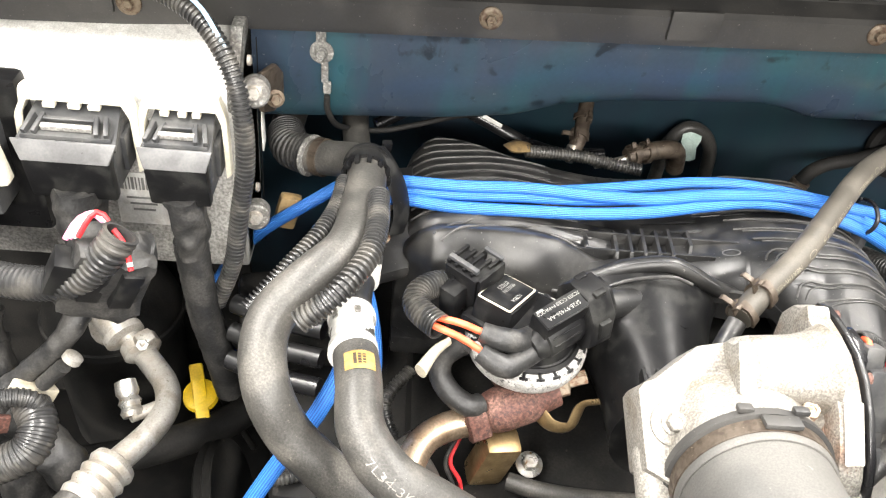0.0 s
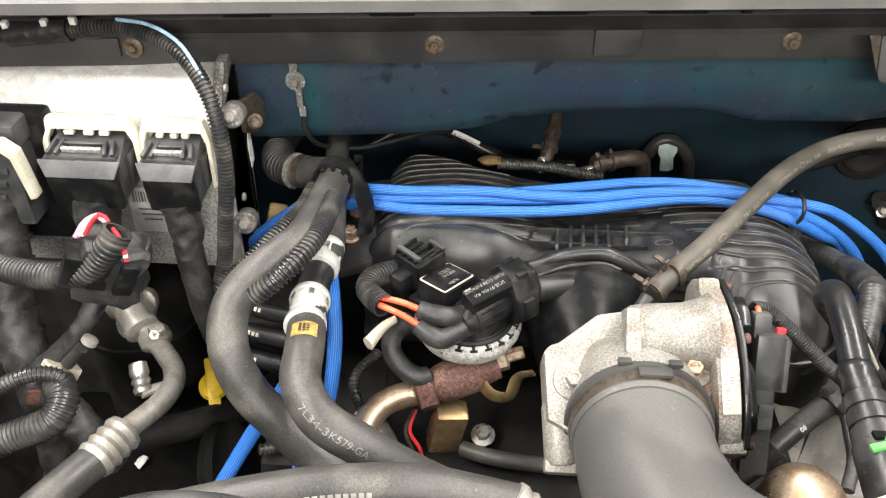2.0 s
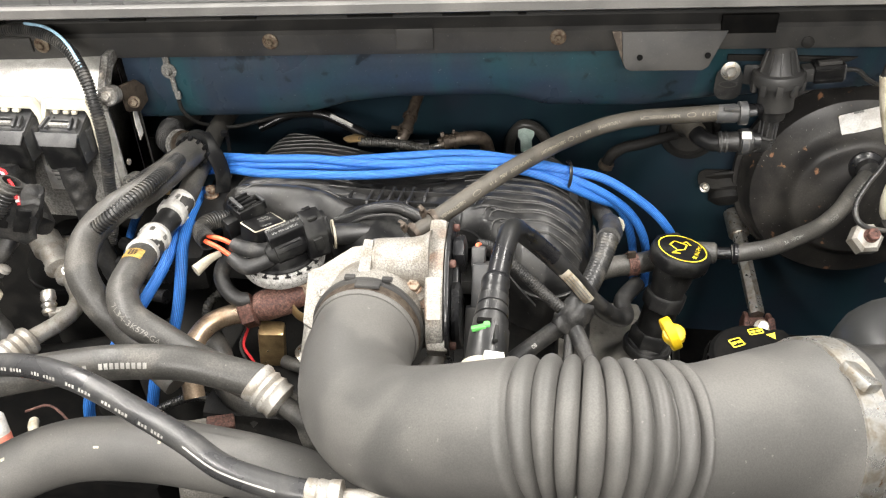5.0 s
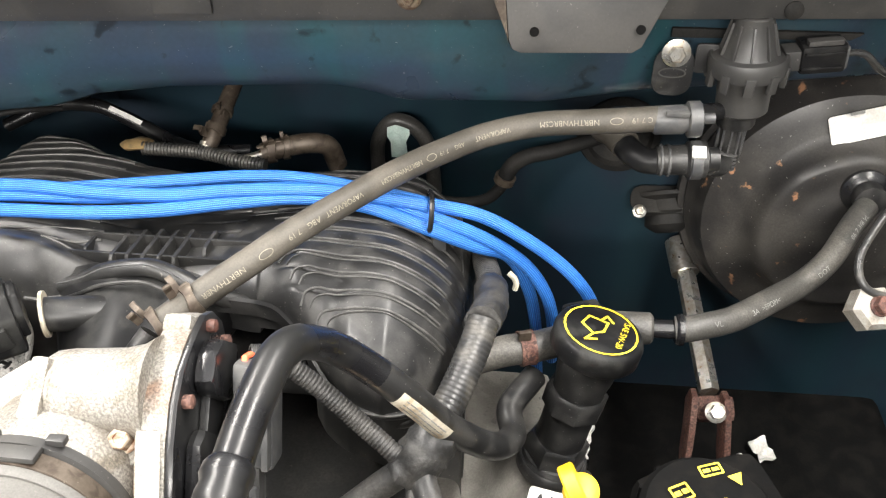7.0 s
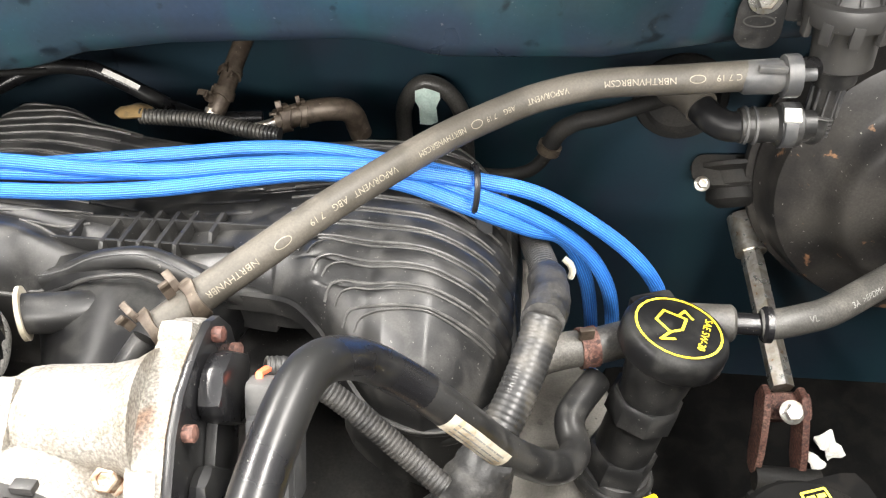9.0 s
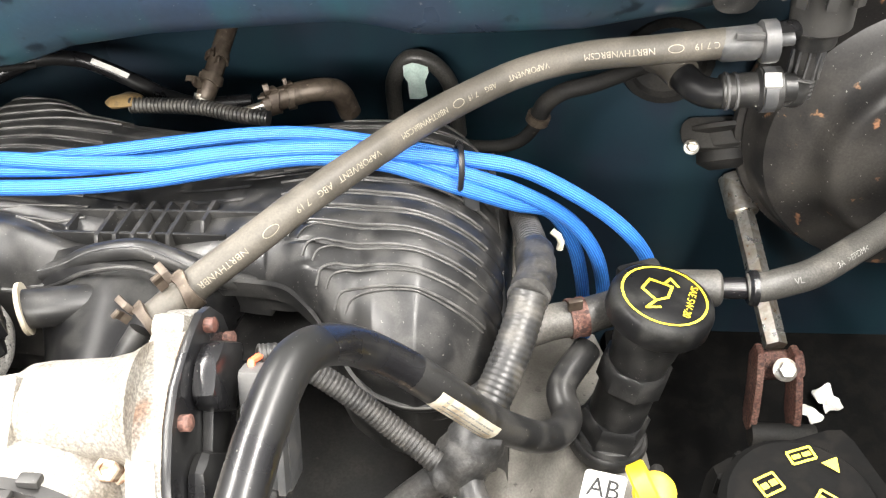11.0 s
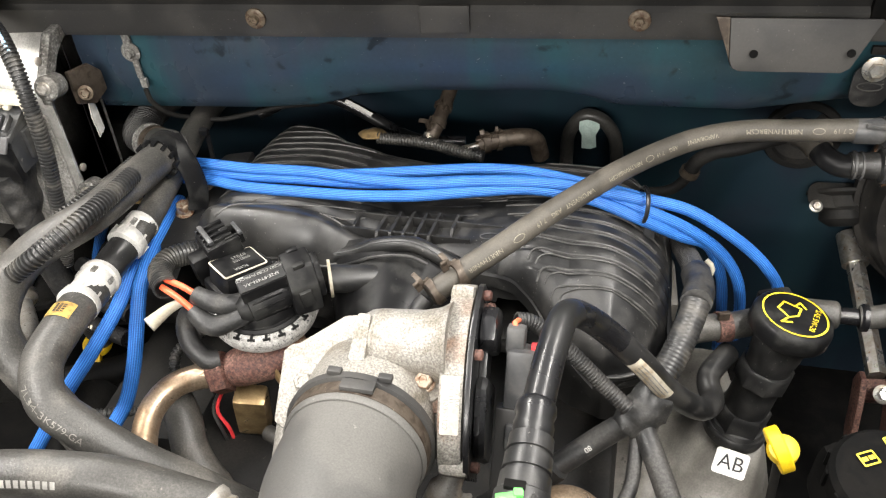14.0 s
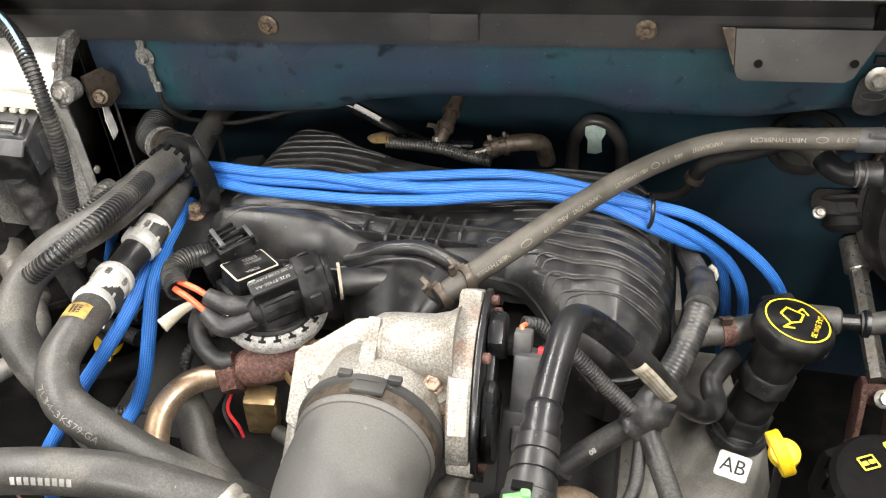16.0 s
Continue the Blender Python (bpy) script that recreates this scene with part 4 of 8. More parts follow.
part("lip_line", tube([(x, y - 0.0095, z - 0.0092) for x, y, z in ARCH[1:7]], 0.0008, seg=8), WORN, man)
DOME = [(0.352, 0.474, 0.972), (0.372, 0.456, 0.966), (0.396, 0.4495, 0.962), (0.420, 0.4530, 0.963), (0.442, 0.4700, 0.966), (0.452, 0.492, 0.968)]
part("dome_lip", tube(DOME, 0.0030, seg=12), BLACK, man)
part("dome_line", tube([(x, y - 0.0022, z + 0.0022) for x, y, z in DOME], 0.0009, seg=8), WORN, man)
part("dome_lip", tube([(x, y + 0.004, z - 0.013) for x, y, z in DOME[:5]], 0.0045, seg=12), BLACK, man)
part("dome_lip", tube([(x, y + 0.010, z - 0.027) for x, y, z in DOME[:5]], 0.0055, seg=12), BLACK, man)
# bolts at the left flange of the manifold
for at in ((-0.0140, 0.543, 1.012), (-0.0130, 0.588, 1.011)):
    bt = thing("manifold_bolt", at, "flanged brass-coloured bolt in the manifold flange", "bolt", "manifold bolts")
    part("head", hexbolt(at, (0.05, -0.1, 1), 0.012, 0.012, 1.5), RUSTBOLT, bt)

# ---- engine masses below ----
def lump(name, at, size, mat, label, category, bevel=0.02):
    return single(name, block(at, size, (0, 0, 0), bevel), mat, label, category)


# these masses are coloured near black to carry the deep shade
lump("engine_block", (0.22, 0.53, 0.72), (0.40, 0.42, 0.30), GRIME_SHADE, "grimy engine block under the manifold, darkened as deep shade", "engine block")
lump("left_cylinder_head", (-0.03, 0.57, 0.79), (0.13, 0.36, 0.12), GRIME_SHADE, "dark cylinder head beside the spark plug wires", "cylinder head")
# rails get the near-black colour in place of the shade down there
single("frame_rail", block((0.765, 0.66, 0.4525), (0.41, 0.36, 0.285), bevel=0.02), PITCH, "frame rail under the steering shaft, blackened as deep shade", "frame rail", "frame rails", kind="structure")
single("frame_rail", block((-0.30, 0.55, 0.4525), (0.34, 0.30, 0.285), bevel=0.02), PITCH, "frame rail below the module, blackened as deep shade", "frame rail", "frame rails", kind="structure")
lump("front_cover", (0.20, 0.375, 0.73), (0.30, 0.10, 0.22), GRIME_SHADE, "grimy cast engine front cover, darkened as deep shade", "engine cover", 0.015)

# ---- blue ignition wires ----
def wire(points, r=0.0055, label="blue braided spark plug wire laid across the manifold", group="spark plug wires"):
    return single("spark_plug_wire", tube(points, r, seg=14, step=0.006), BLUE, label, "ignition wire", group)


wire([(-0.052, 0.600, 1.028), (-0.001, 0.587, 1.036), (0.039, 0.583, 1.040), (0.101, 0.578, 1.044), (0.157, 0.582, 1.048), (0.210, 0.597, 1.046), (0.266, 0.612, 1.044), (0.315, 0.614, 1.044), (0.368, 0.606, 1.042), (0.418, 0.598, 1.038), (0.462, 0.598, 1.028), (0.507, 0.600, 0.998), (0.538, 0.602, 0.967), (0.556, 0.604, 0.935), (0.560, 0.606, 0.90)])
wire([(-0.050, 0.592, 1.024), (0.000, 0.580, 1.036), (0.045, 0.574, 1.040), (0.103, 0.571, 1.045), (0.160, 0.572, 1.046), (0.215, 0.580, 1.046), (0.267, 0.592, 1.045), (0.318, 0.600, 1.044), (0.370, 0.598, 1.042), (0.417, 0.588, 1.034), (0.460, 0.593, 1.012), (0.494, 0.600, 0.982), (0.515, 0.602, 0.948), (0.525, 0.605, 0.905), (0.527, 0.61, 0.86)])
wire([(-0.048, 0.584, 1.020), (0.003, 0.572, 1.032), (0.045, 0.564, 1.034), (0.105, 0.560, 1.038), (0.162, 0.560, 1.040), (0.217, 0.566, 1.042), (0.267, 0.580, 1.042), (0.318, 0.591, 1.042), (0.370, 0.590, 1.038), (0.413, 0.580, 1.030), (0.455, 0.590, 1.005), (0.482, 0.604, 0.985), (0.500, 0.612, 0.945), (0.510, 0.618, 0.895), (0.516, 0.62, 0.83)])
wire([(-0.052, 0.592, 1.034), (0.001, 0.580, 1.045), (0.050, 0.575, 1.048), (0.110, 0.572, 1.053), (0.165, 0.570, 1.052), (0.220, 0.574, 1.050), (0.270, 0.585, 1.050), (0.330, 0.594, 1.048), (0.380, 0.592, 1.046), (0.418, 0.590, 1.042)])
lab = "blue braided spark plug wire dropping beside the coolant hoses"
wire([(-0.046, 0.592, 1.032), (-0.075, 0.575, 1.020), (-0.122, 0.575, 0.980), (-0.160, 0.578, 0.925), (-0.178, 0.57, 0.870), (-0.150, 0.545, 0.85)], 0.0055, lab)
wire([(-0.070, 0.580, 0.985), (-0.048, 0.530, 1.000), (-0.034, 0.470, 1.004), (-0.030, 0.430, 0.994), (-0.048, 0.396, 0.965), (-0.074, 0.376, 0.930), (-0.100, 0.356, 0.890), (-0.122, 0.338, 0.850), (-0.130, 0.33, 0.79)], 0.0068, lab)
wire([(-0.050, 0.590, 0.985), (-0.034, 0.540, 1.000), (-0.024, 0.490, 1.006), (-0.015, 0.450, 1.004), (-0.011, 0.424, 0.985), (-0.014, 0.402, 0.950), (-0.024, 0.384, 0.915), (-0.042, 0.365, 0.880), (-0.060, 0.34, 0.80)], 0.0068, lab)
for at, n in (((-0.047, 0.592, 1.034), (1, -0.2, 0.1)), ((0.419, 0.591, 1.036), (1, 0.1, -0.3))):
    b = tube([Vector(at) + 0.0 * Vector(n) + 0.0155 * (math.cos(a) * Vector((0, 0.55, 0.83)) + 1.25 * math.sin(a) * Vector((0.18, -0.83, 0.55))) for a in np.linspace(0, 2 * math.pi * 0.98, 14)], 0.0021, seg=8, step=0.003)
    single("cable_tie", b, GLOSSY, "black nylon cable tie round the blue wires", "cable tie", "cable ties")

# ---- vapour hose ----
def spring_clamp(at, way, r, up, parent, wide=0.009, ear=1.0):
    """A bent strip of spring steel round a hose, with two ears that flare apart."""
    at, way = Vector(at), Vector(way).normalized()
    up = (Vector(up) - way * way.dot(Vector(up))).normalized()
    side = way.cross(up)
    bm = bmesh.new()
    rings = []
    for k in range(29):
        a = 0.22 + (2 * math.pi - 0.44) * k / 28
        out = math.cos(a) * up + math.sin(a) * side
        half = wide * (0.5 - 0.16 * math.sin(a * 1.5) ** 2)
        off = 0.0014 * math.sin(a * 2 + 1)
        rings.append([bm.verts.new(at + out * (r + d) + way * (h + off)) for d, h in ((0.0002, -half), (0.0022, -half * 0.92), (0.0022, half * 0.92), (0.0002, half))])
    for a, b in zip(rings, rings[1:]):
        for j in range(4):
            bm.faces.new((a[j], b[j], b[(j + 1) % 4], a[(j + 1) % 4]))
    bm.faces.new(rings[0])
    bm.faces.new(rings[-1])
    c = part("clamp", bm, CLAMPM, parent, "brown spring hose clamp")
    for k in (-1, 1):
        profile = [(0.0010, -0.001), (0.0028, -0.001), (0.0034, 0.0040), (0.0085, 0.0085), (0.0105, 0.0080), (0.0108, 0.0096), (0.0080, 0.0104), (0.0018, 0.0054)]
        width = wide * (0.62 if k > 0 else 0.5)
        bb = prism([(x * k * ear, y * ear) for x, y in profile][::k], at + up * r - way * (width * (0.9 if k > 0 else 0.1)), side, up, width, 0.0004)
        part("ear", bb, CLAMPM, c)
    return c


VAP = [(0.236, 0.408, 1.008), (0.246, 0.422, 1.031), (0.262, 0.442, 1.049), (0.285, 0.464, 1.056), (0.310, 0.486, 1.065), (0.335, 0.514, 1.071), (0.366, 0.552, 1.073), (0.395, 0.588, 1.073), (0.425, 0.620, 1.072), (0.460, 0.644, 1.075), (0.500, 0.650, 1.083), (0.545, 0.645, 1.091), (0.588, 0.640, 1.099)]
vap = thing("vapour_hose", (0.262, 0.442, 1.04), "brown-grey rubber vapour hose with printed lettering", "hose")
hose = part("hose", tube([(0.2590, 0.4385, 1.0460)] + VAP[3:], 0.0098, seg=20, step=0.004), VENT, vap)
part("nipple", tube([VAP[0], VAP[1], (0.2570, 0.4360, 1.0445)], 0.0074, seg=16), BLACK, vap, "black plastic nipple")
sh = []
SHIFT = 0.047
for s0, body, size in ((0.059, "NBRTHVNBR", 0.0056), (0.114, "7 19", 0.0056), (0.130, "ABG", 0.0056), (0.157, "VAPOR/VENT", 0.0056), (0.212, "NBRTHVNBRCSM", 0.0052), (0.255, "7 19", 0.0050), (0.270, "ABG", 0.0050), (0.302, "VAPOR/VENT", 0.0056), (0.366, "NBRTHVNBRCSM", 0.0060), (0.421, "C 7 19", 0.0056)):
    sh.append((letters(body, size), s0 + SHIFT, 52))
for s0 in (0.091, 0.242, 0.402):
    sh.append((oval_shape(0.011 if s0 < 0.1 else 0.010, 0.0054, 0.0005), s0 + SHIFT, 52))
for shape in sh:
    part("print", along(VAP, 0.0098, [shape], flip=True), HOSEPRINT, hose, "pale printed lettering")
spring_clamp((0.2785, 0.4570, 1.0545), (0.66, 0.68, 0.22), 0.0100, (-0.60, 0.05, 0.80), vap)
spring_clamp((0.2615, 0.4410, 1.0480), (0.62, 0.70, 0.42), 0.0100, (-0.75, -0.15, 0.65), vap, 0.008)

# ---- purge valve beside the booster ----
pv = thing("purge_valve", (0.655, 0.700, 1.05), "grey-black purge valve with ribbed conical cap on a bracket", "valve")
ax = Vector((-0.08, 0.06, 1)).normalized()
base = Vector((0.664, 0.690, 1.055))
part("body", lathe([(0.0, 0.026), (0.0185, 0.026), (0.0205, 0.028), (0.0212, 0.050), (0.0225, 0.055), (0.0225, 0.062)], base, ax, seg=32), COWL, pv)
low = base + Vector((-0.0035, -0.002, 0))
part("lower_band", lathe([(0.010, 0.014), (0.0145, 0.0145), (0.0155, 0.017), (0.0155, 0.024), (0.0180, 0.0275), (0.010, 0.028)], low, ax, seg=32), BLACK, pv)
part("nozzle", lathe([(0.0, -0.020), (0.0076, -0.020), (0.0090, -0.017), (0.0098, 0.016)], low + Vector((-0.002, 0, 0)), ax, seg=24), BLACK, pv)
for k in range(10):
    a = k * math.pi / 5 + 0.1
    part("nozzle_rib", block(low + Vector((-0.002, 0, 0)) + ax * 0.002 + 0.0098 * Vector((math.cos(a), math.sin(a), 0)), (0.0034, 0.0014, 0.026), (0, 0, math.degrees(a)), 0.0004), CONN, pv)
for k in range(5):
    part("foot_rib", lathe([(0.004, 0), (0.0105, 0.0003), (0.0105, 0.0014), (0.004, 0.0017)], low + Vector((-0.005, -0.005, -0.024 + 0.0034 * k)), (0.2, 0.25, 1), seg=20), CONN, pv)
part("collar", lathe([(0.0225, 0.058), (0.0295, 0.060), (0.0305, 0.063), (0.0305, 0.071), (0.0290, 0.0745), (0.0275, 0.0750), (0.0270, 0.073), (0.0225, 0.075)], base, ax, seg=40), COWL, pv)
xx, yy, zz = axes_for(ax)
b = lathe([(0.0235, 0.073), (0.0205, 0.077), (0.0150, 0.099), (0.0150, 0.1045), (0.0135, 0.106), (0.0075, 0.106), (0.0075, 0.103), (0.0, 0.103)], base, ax, seg=32)
part("cap", b, COWL, pv, "pale dusty ribbed cone")
for k in range(10):
    a = k * math.pi / 5 + 0.2
    d = math.cos(a) * xx + math.sin(a) * yy
    part("cap_rib", prism([(0.0, 0.0), (0.0235, 0.0), (0.0228, 0.003), (0.0165, 0.025), (0.0, 0.025)], base + ax * 0.0755 - d.cross(ax) * 0.0009, d, ax, 0.0018, 0.0004), COWL, pv)
    part("lug", block(base + ax * 0.0585 + d * 0.0290, (0.0045, 0.0075, 0.0150), (0, 0, math.degrees(a)), 0.0012), COWL, pv)
part("elbow", tube([low + Vector((-0.004, -0.004, -0.012)), low + Vector((-0.007, -0.014, -0.015)), low + Vector((-0.013, -0.026, -0.012)), low + Vector((-0.022, -0.033, -0.006))], 0.0072, seg=18), BLACK, pv)
part("outlet", tube([base + Vector((-0.020, -0.006, 0.028)), base + Vector((-0.055, -0.03, 0.038))], 0.007, seg=16), GLOSSY, pv)
part("bracket_arm", prism(rounded(0.040, 0.024, 0.003), (0.640, 0.706, 1.118), (1, 0, 0), (0, 0.1, 1), 0.003, 0.001), BLACK, pv)
part("bracket", prism(rounded(0.032, 0.040, 0.012), (0.6045, 0.704, 1.106), (1, 0, 0), (0, 0.1, 1), 0.003, 0.001), BLACK, pv)
part("emblem", absorb(bmesh.new(), oval_shape(0.022, 0.009, 0.0012), pose(0.6035, 0.6990, 1.107, 84, 0, 0)), COWL, pv, "small moulded oval")
part("bolt", hexbolt((0.604, 0.700, 1.124), (0, -1, 0.15), 0.012, 0.008, 1.9), STEEL, pv, "bright zinc flange bolt")
part("rail", prism([(0, 0), (0.14, 0.0), (0.15, 0.006), (0, 0.008)], (0.60, 0.716, 1.131), (1, 0.05, 0), (0, 0, 1), 0.004, 0.001), GRIME_SHADE, pv, "grimy dark mounting strip")
plug = part("electrical_plug", block((0.713, 0.700, 1.128), (0.034, 0.022, 0.023), (0, -6, 3), 0.003), DARK, pv)
part("socket", block((0.692, 0.699, 1.125), (0.016, 0.017, 0.017), (0, -6, 3), 0.002), COWL, plug)
part("lock_tab", block((0.712, 0.694, 1.1415), (0.026, 0.008, 0.0045), (0, -6, 3), 0.0012), COWL, plug)
for k in (-1, 1):
    part("plug_rib", block((0.713, 0.6885, 1.128 + 0.006 * k), (0.030, 0.003, 0.0022), (0, -6, 3), 0.0006), DARK, plug)
part("seal_band", block((0.729, 0.7005, 1.1295), (0.006, 0.018, 0.019), (0, -6, 3), 0.002), CONN, plug)
part("lead", tube([(0.730, 0.700, 1.130), (0.748, 0.703, 1.128), (0.765, 0.706, 1.114), (0.785, 0.71, 1.108), (0.82, 0.70, 1.13), (0.85, 0.68, 1.16)], 0.003, seg=8), LOOM, pv)
b = lathe([(0.0095, -0.002), (0.0108, 0.0), (0.0112, 0.020), (0.0100, 0.022), (0.0100, 0.025), (0.0042, 0.034), (0.0042, 0.044)], (0.586, 0.640, 1.0975), (1, 0.06, 0.06), seg=24)
q = thing("quick_connector", (0.60, 0.64, 1.09), "grey-black plastic quick connector on the vapour hose", "connector", "quick connectors")
part("barrel", b, CONN, q)
part("latch_ring", lathe([(0.0105, 0), (0.0138, 0.001), (0.0138, 0.010), (0.0105, 0.011)], (0.609, 0.6413, 1.0987), (1, 0.06, 0.06), seg=12), CONN, q)
part("latch_rib", block((0.600, 0.632, 1.1085), (0.018, 0.004, 0.004), (0, 3, 4), 0.001), CONN, q)
q = thing("quick_connector", (0.60, 0.66, 1.06), "black elbow quick connector with white clip", "connector", "quick connectors")
eb = Vector((0.586, 0.655, 1.052))
part("barrel", lathe([(0.0095, 0), (0.0120, 0.001), (0.0122, 0.024), (0.0150, 0.026), (0.0150, 0.040), (0.0100, 0.042), (0.0095, 0.050)], eb + Vector((0.008, 0, 0)), (1, 0.04, 0.05), seg=24), BLACK, q)
part("elbow", tube([eb + Vector((0.014, 0, 0)), eb + Vector((0.002, 0, -0.001)), eb + Vector((-0.009, 0.007, 0.001)), eb + Vector((-0.017, 0.021, 0.003))], 0.0105, seg=20, step=0.003), DARK, q)
for k in range(2):
    part("grip_ring", lathe([(0.0115, 0), (0.0132, 0.0006), (0.0132, 0.0022), (0.0115, 0.0028)], eb + Vector((0.011 + 0.006 * k, 0, 0.0005)), (1, 0.04, 0.05), seg=24), CONN, q)
part("clip", lathe([(0.0148, 0), (0.0162, 0.0005), (0.0162, 0.0085), (0.0148, 0.009)], eb + Vector((0.0350, 0, 0.0015)), (1, 0.04, 0.05), seg=10), CONN, q)
part("clip_window", block(eb + Vector((0.0395, -0.0085, 0.0150)), (0.011, 0.010, 0.003), (32, 0, 0), 0.0008), WHITE, q, "small white clip")
single("purge_line", tube([eb + Vector((-0.014, 0.017, 0.002)), eb + Vector((-0.022, 0.032, 0.004)), (0.558, 0.710, 1.046), (0.566, 0.75, 1.022), (0.578, 0.800, 0.990), (0.582, 0.84, 0.975)], 0.0125, seg=18), VENT, "dusty brown rubber purge line into the firewall", "hose")
single("firewall_grommet", lathe([(0.018, 0), (0.040, 0), (0.043, 0.005), (0.041, 0.010), (0.034, 0.012), (0.031, 0.006), (0.018, 0.005)], (0.588, 0.828, 0.972), (0, -1, 0.1), seg=36), GRIME_SHADE, "large black grommet in the firewall", "grommet")
fp = thing("firewall_hose", (0.50, 0.80, 0.90), "dusty brown hose with clamped nozzle along the firewall", "hose")
part("hose", tube([(0.592, 0.826, 0.974), (0.560, 0.812, 0.970), (0.522, 0.800, 0.962), (0.498, 0.800, 0.955), (0.481, 0.800, 0.942), (0.472, 0.800, 0.920)], 0.0076, seg=16, swell=lambda u: 0.85 + 0.3 * u), GRIME_SHADE, fp)
part("nozzle", tube([(0.476, 0.800, 0.930), (0.469, 0.800, 0.912), (0.455, 0.800, 0.897), (0.430, 0.802, 0.889), (0.39, 0.81, 0.885)], 0.0064, seg=14), GRIME_SHADE, fp)
part("clamp", lathe([(0.0098, -0.004), (0.0112, -0.004), (0.0112, 0.004), (0.0098, 0.004)], (0.474, 0.800, 0.925), (-0.3, 0, -1), seg=20), CLAMPM, fp)

# ---- brake booster, pedal rod side ----
bo = thing("brake_booster", (0.80, 0.80, 0.80), "round black brake booster with rust spots on the firewall", "brake booster")
bc, bw = Vector((0.802, 0.815, 0.925)), Vector((-0.04, -1, 0.10)).normalized()
part("shell", lathe([(0.120, 0.0), (0.139, 0.004), (0.142, 0.012), (0.142, 0.030), (0.137, 0.036), (0.134, 0.052), (0.129, 0.062), (0.114, 0.068), (0.100, 0.071), (0.092, 0.075), (0.085, 0.086), (0.081, 0.092), (0.076, 0.095), (0.066, 0.0945), (0.052, 0.096), (0.046, 0.099), (0.0, 0.100)], bc, bw, seg=72), BOOSTER, bo)
part("rim", lathe([(0.138, 0.010), (0.148, 0.012), (0.150, 0.018), (0.148, 0.024), (0.138, 0.026)], bc, bw, seg=72), BOOSTER, bo)
sx, sy, sz = axes_for(bw)


def on_booster(u, v, h):
    return bc + u * Vector((1, -0.04, 0)) + v * Vector((0, 0.10, 1)) + bw * h


part("label", prism(rounded(0.075, 0.027, 0.003), on_booster(-0.0010, 0.1080, 0.0745), (0.94, -0.02, 0.33), (-0.33, 0.28, 0.94), 0.0008, 0), WHITE, bo, "white printed label")
b = bmesh.new()
for k in range(2):
    absorb(b, bar_shape(0.012, 0.003), Matrix.Translation(on_booster(-0.0190 + 0.030 * k, 0.1170 + 0.008 * k, 0.0775)) @ pose(0, 0, 0, 88, -18, -2))
part("print", b, GREYINK, bo)
vp = on_booster(0.0, 0.0515, 0.095)
part("grommet", lathe([(0.021, 0), (0.021, 0.004), (0.016, 0.009), (0.013, 0.010)], vp, bw, seg=28), GLOSSY, bo)
ck = part("check_valve", lathe([(0.012, 0.006), (0.014, 0.008), (0.014, 0.022), (0.006, 0.024), (0.0, 0.0245)], vp, bw, seg=24), BLACK, bo)
BH = [(0.617, 0.563, 0.954), (0.628, 0.563, 0.956), (0.642, 0.567, 0.957), (0.665, 0.578, 0.956), (0.700, 0.605, 0.954), (0.730, 0.628, 0.955), (0.755, 0.650, 0.965), (0.777, 0.680, 0.978), (0.794, 0.702, 0.984)]
vh = thing("vacuum_hose", (0.60, 0.562, 0.95), "black rubber brake vacuum hose with faint print", "hose")
ho = part("hose", tube(BH, 0.0105, seg=18), RUBBER, vh)
for s0, w in ((0.030, "VL"), (0.078, "3A  >EPDM<"), (0.150, "DOT"), (0.205, "06 7 3/8 VL")):
    part("print", along(BH, 0.0105, [(letters(w, 0.0062), s0, 50)]), GREYINK, ho, "faint printed marks")
part("joint", lathe([(0.0075, -0.018), (0.0075, 0.0), (0.0108, 0.0), (0.0125, 0.002), (0.0125, 0.006)], (0.617, 0.563, 0.954), (1, 0, 0.03), seg=24), GLOSSY, vh)
part("sleeve", lathe([(0.011, -0.060), (0.0128, -0.058), (0.0128, -0.020), (0.0110, -0.018)], (0.617, 0.563, 0.954), (1, 0, 0.03), seg=24), RUBBER, vh)

# ---- steering shaft ----
ss = thing("steering_shaft", (0.688, 0.63, 0.79), "galvanised steering shaft with rubber boot and rusty universal joint", "steering shaft")
part("shaft", tube([(0.676, 0.795, 0.826), (0.690, 0.650, 0.785)], 0.0105, seg=6, step=0.02), STEEL, ss)
part("upper_sleeve", tube([(0.671, 0.822, 0.838), (0.677, 0.785, 0.823)], 0.0150, seg=20, step=0.01), STEEL, ss)
part("boot", lathe([(0.040, 0), (0.040, 0.004), (0.030, 0.008), (0.031, 0.020), (0.026, 0.024), (0.027, 0.034), (0.022, 0.038), (0.016, 0.042)], (0.650, 0.828, 0.898), (0.10, -0.55, -0.62), seg=32), GRIME_SHADE, ss, "black ribbed rubber boot")
part("plate", prism(rounded(0.075, 0.030, 0.012), (0.645, 0.806, 0.905), (1, 0, 0.05), (0, 0.8, 0.6), 0.003, 0.001), GRIME_SHADE, ss)
part("boot_bolt", hexbolt((0.616, 0.790, 0.900), (0, -0.7, 0.7), 0.009, 0.007, 1.6), STEEL, ss)
jo = Vector((0.693, 0.632, 0.778))
for s in (-1, 1):
    prong = [(-0.020, 0.004), (-0.012, 0.017), (0.012, 0.018), (0.040, 0.012), (0.056, 0.004), (0.060, -0.008), (0.054, -0.019), (0.042, -0.022), (0.020, -0.016), (-0.010, -0.014)]
    part("yoke", prism(prong, jo + Vector((0.016 * s - 0.003, 0.0, 0.002)), (0.05 * s, -0.72, -0.69), (0, -0.69, 0.72), 0.007, 0.003), RUST, ss, "rust-brown yoke prong")
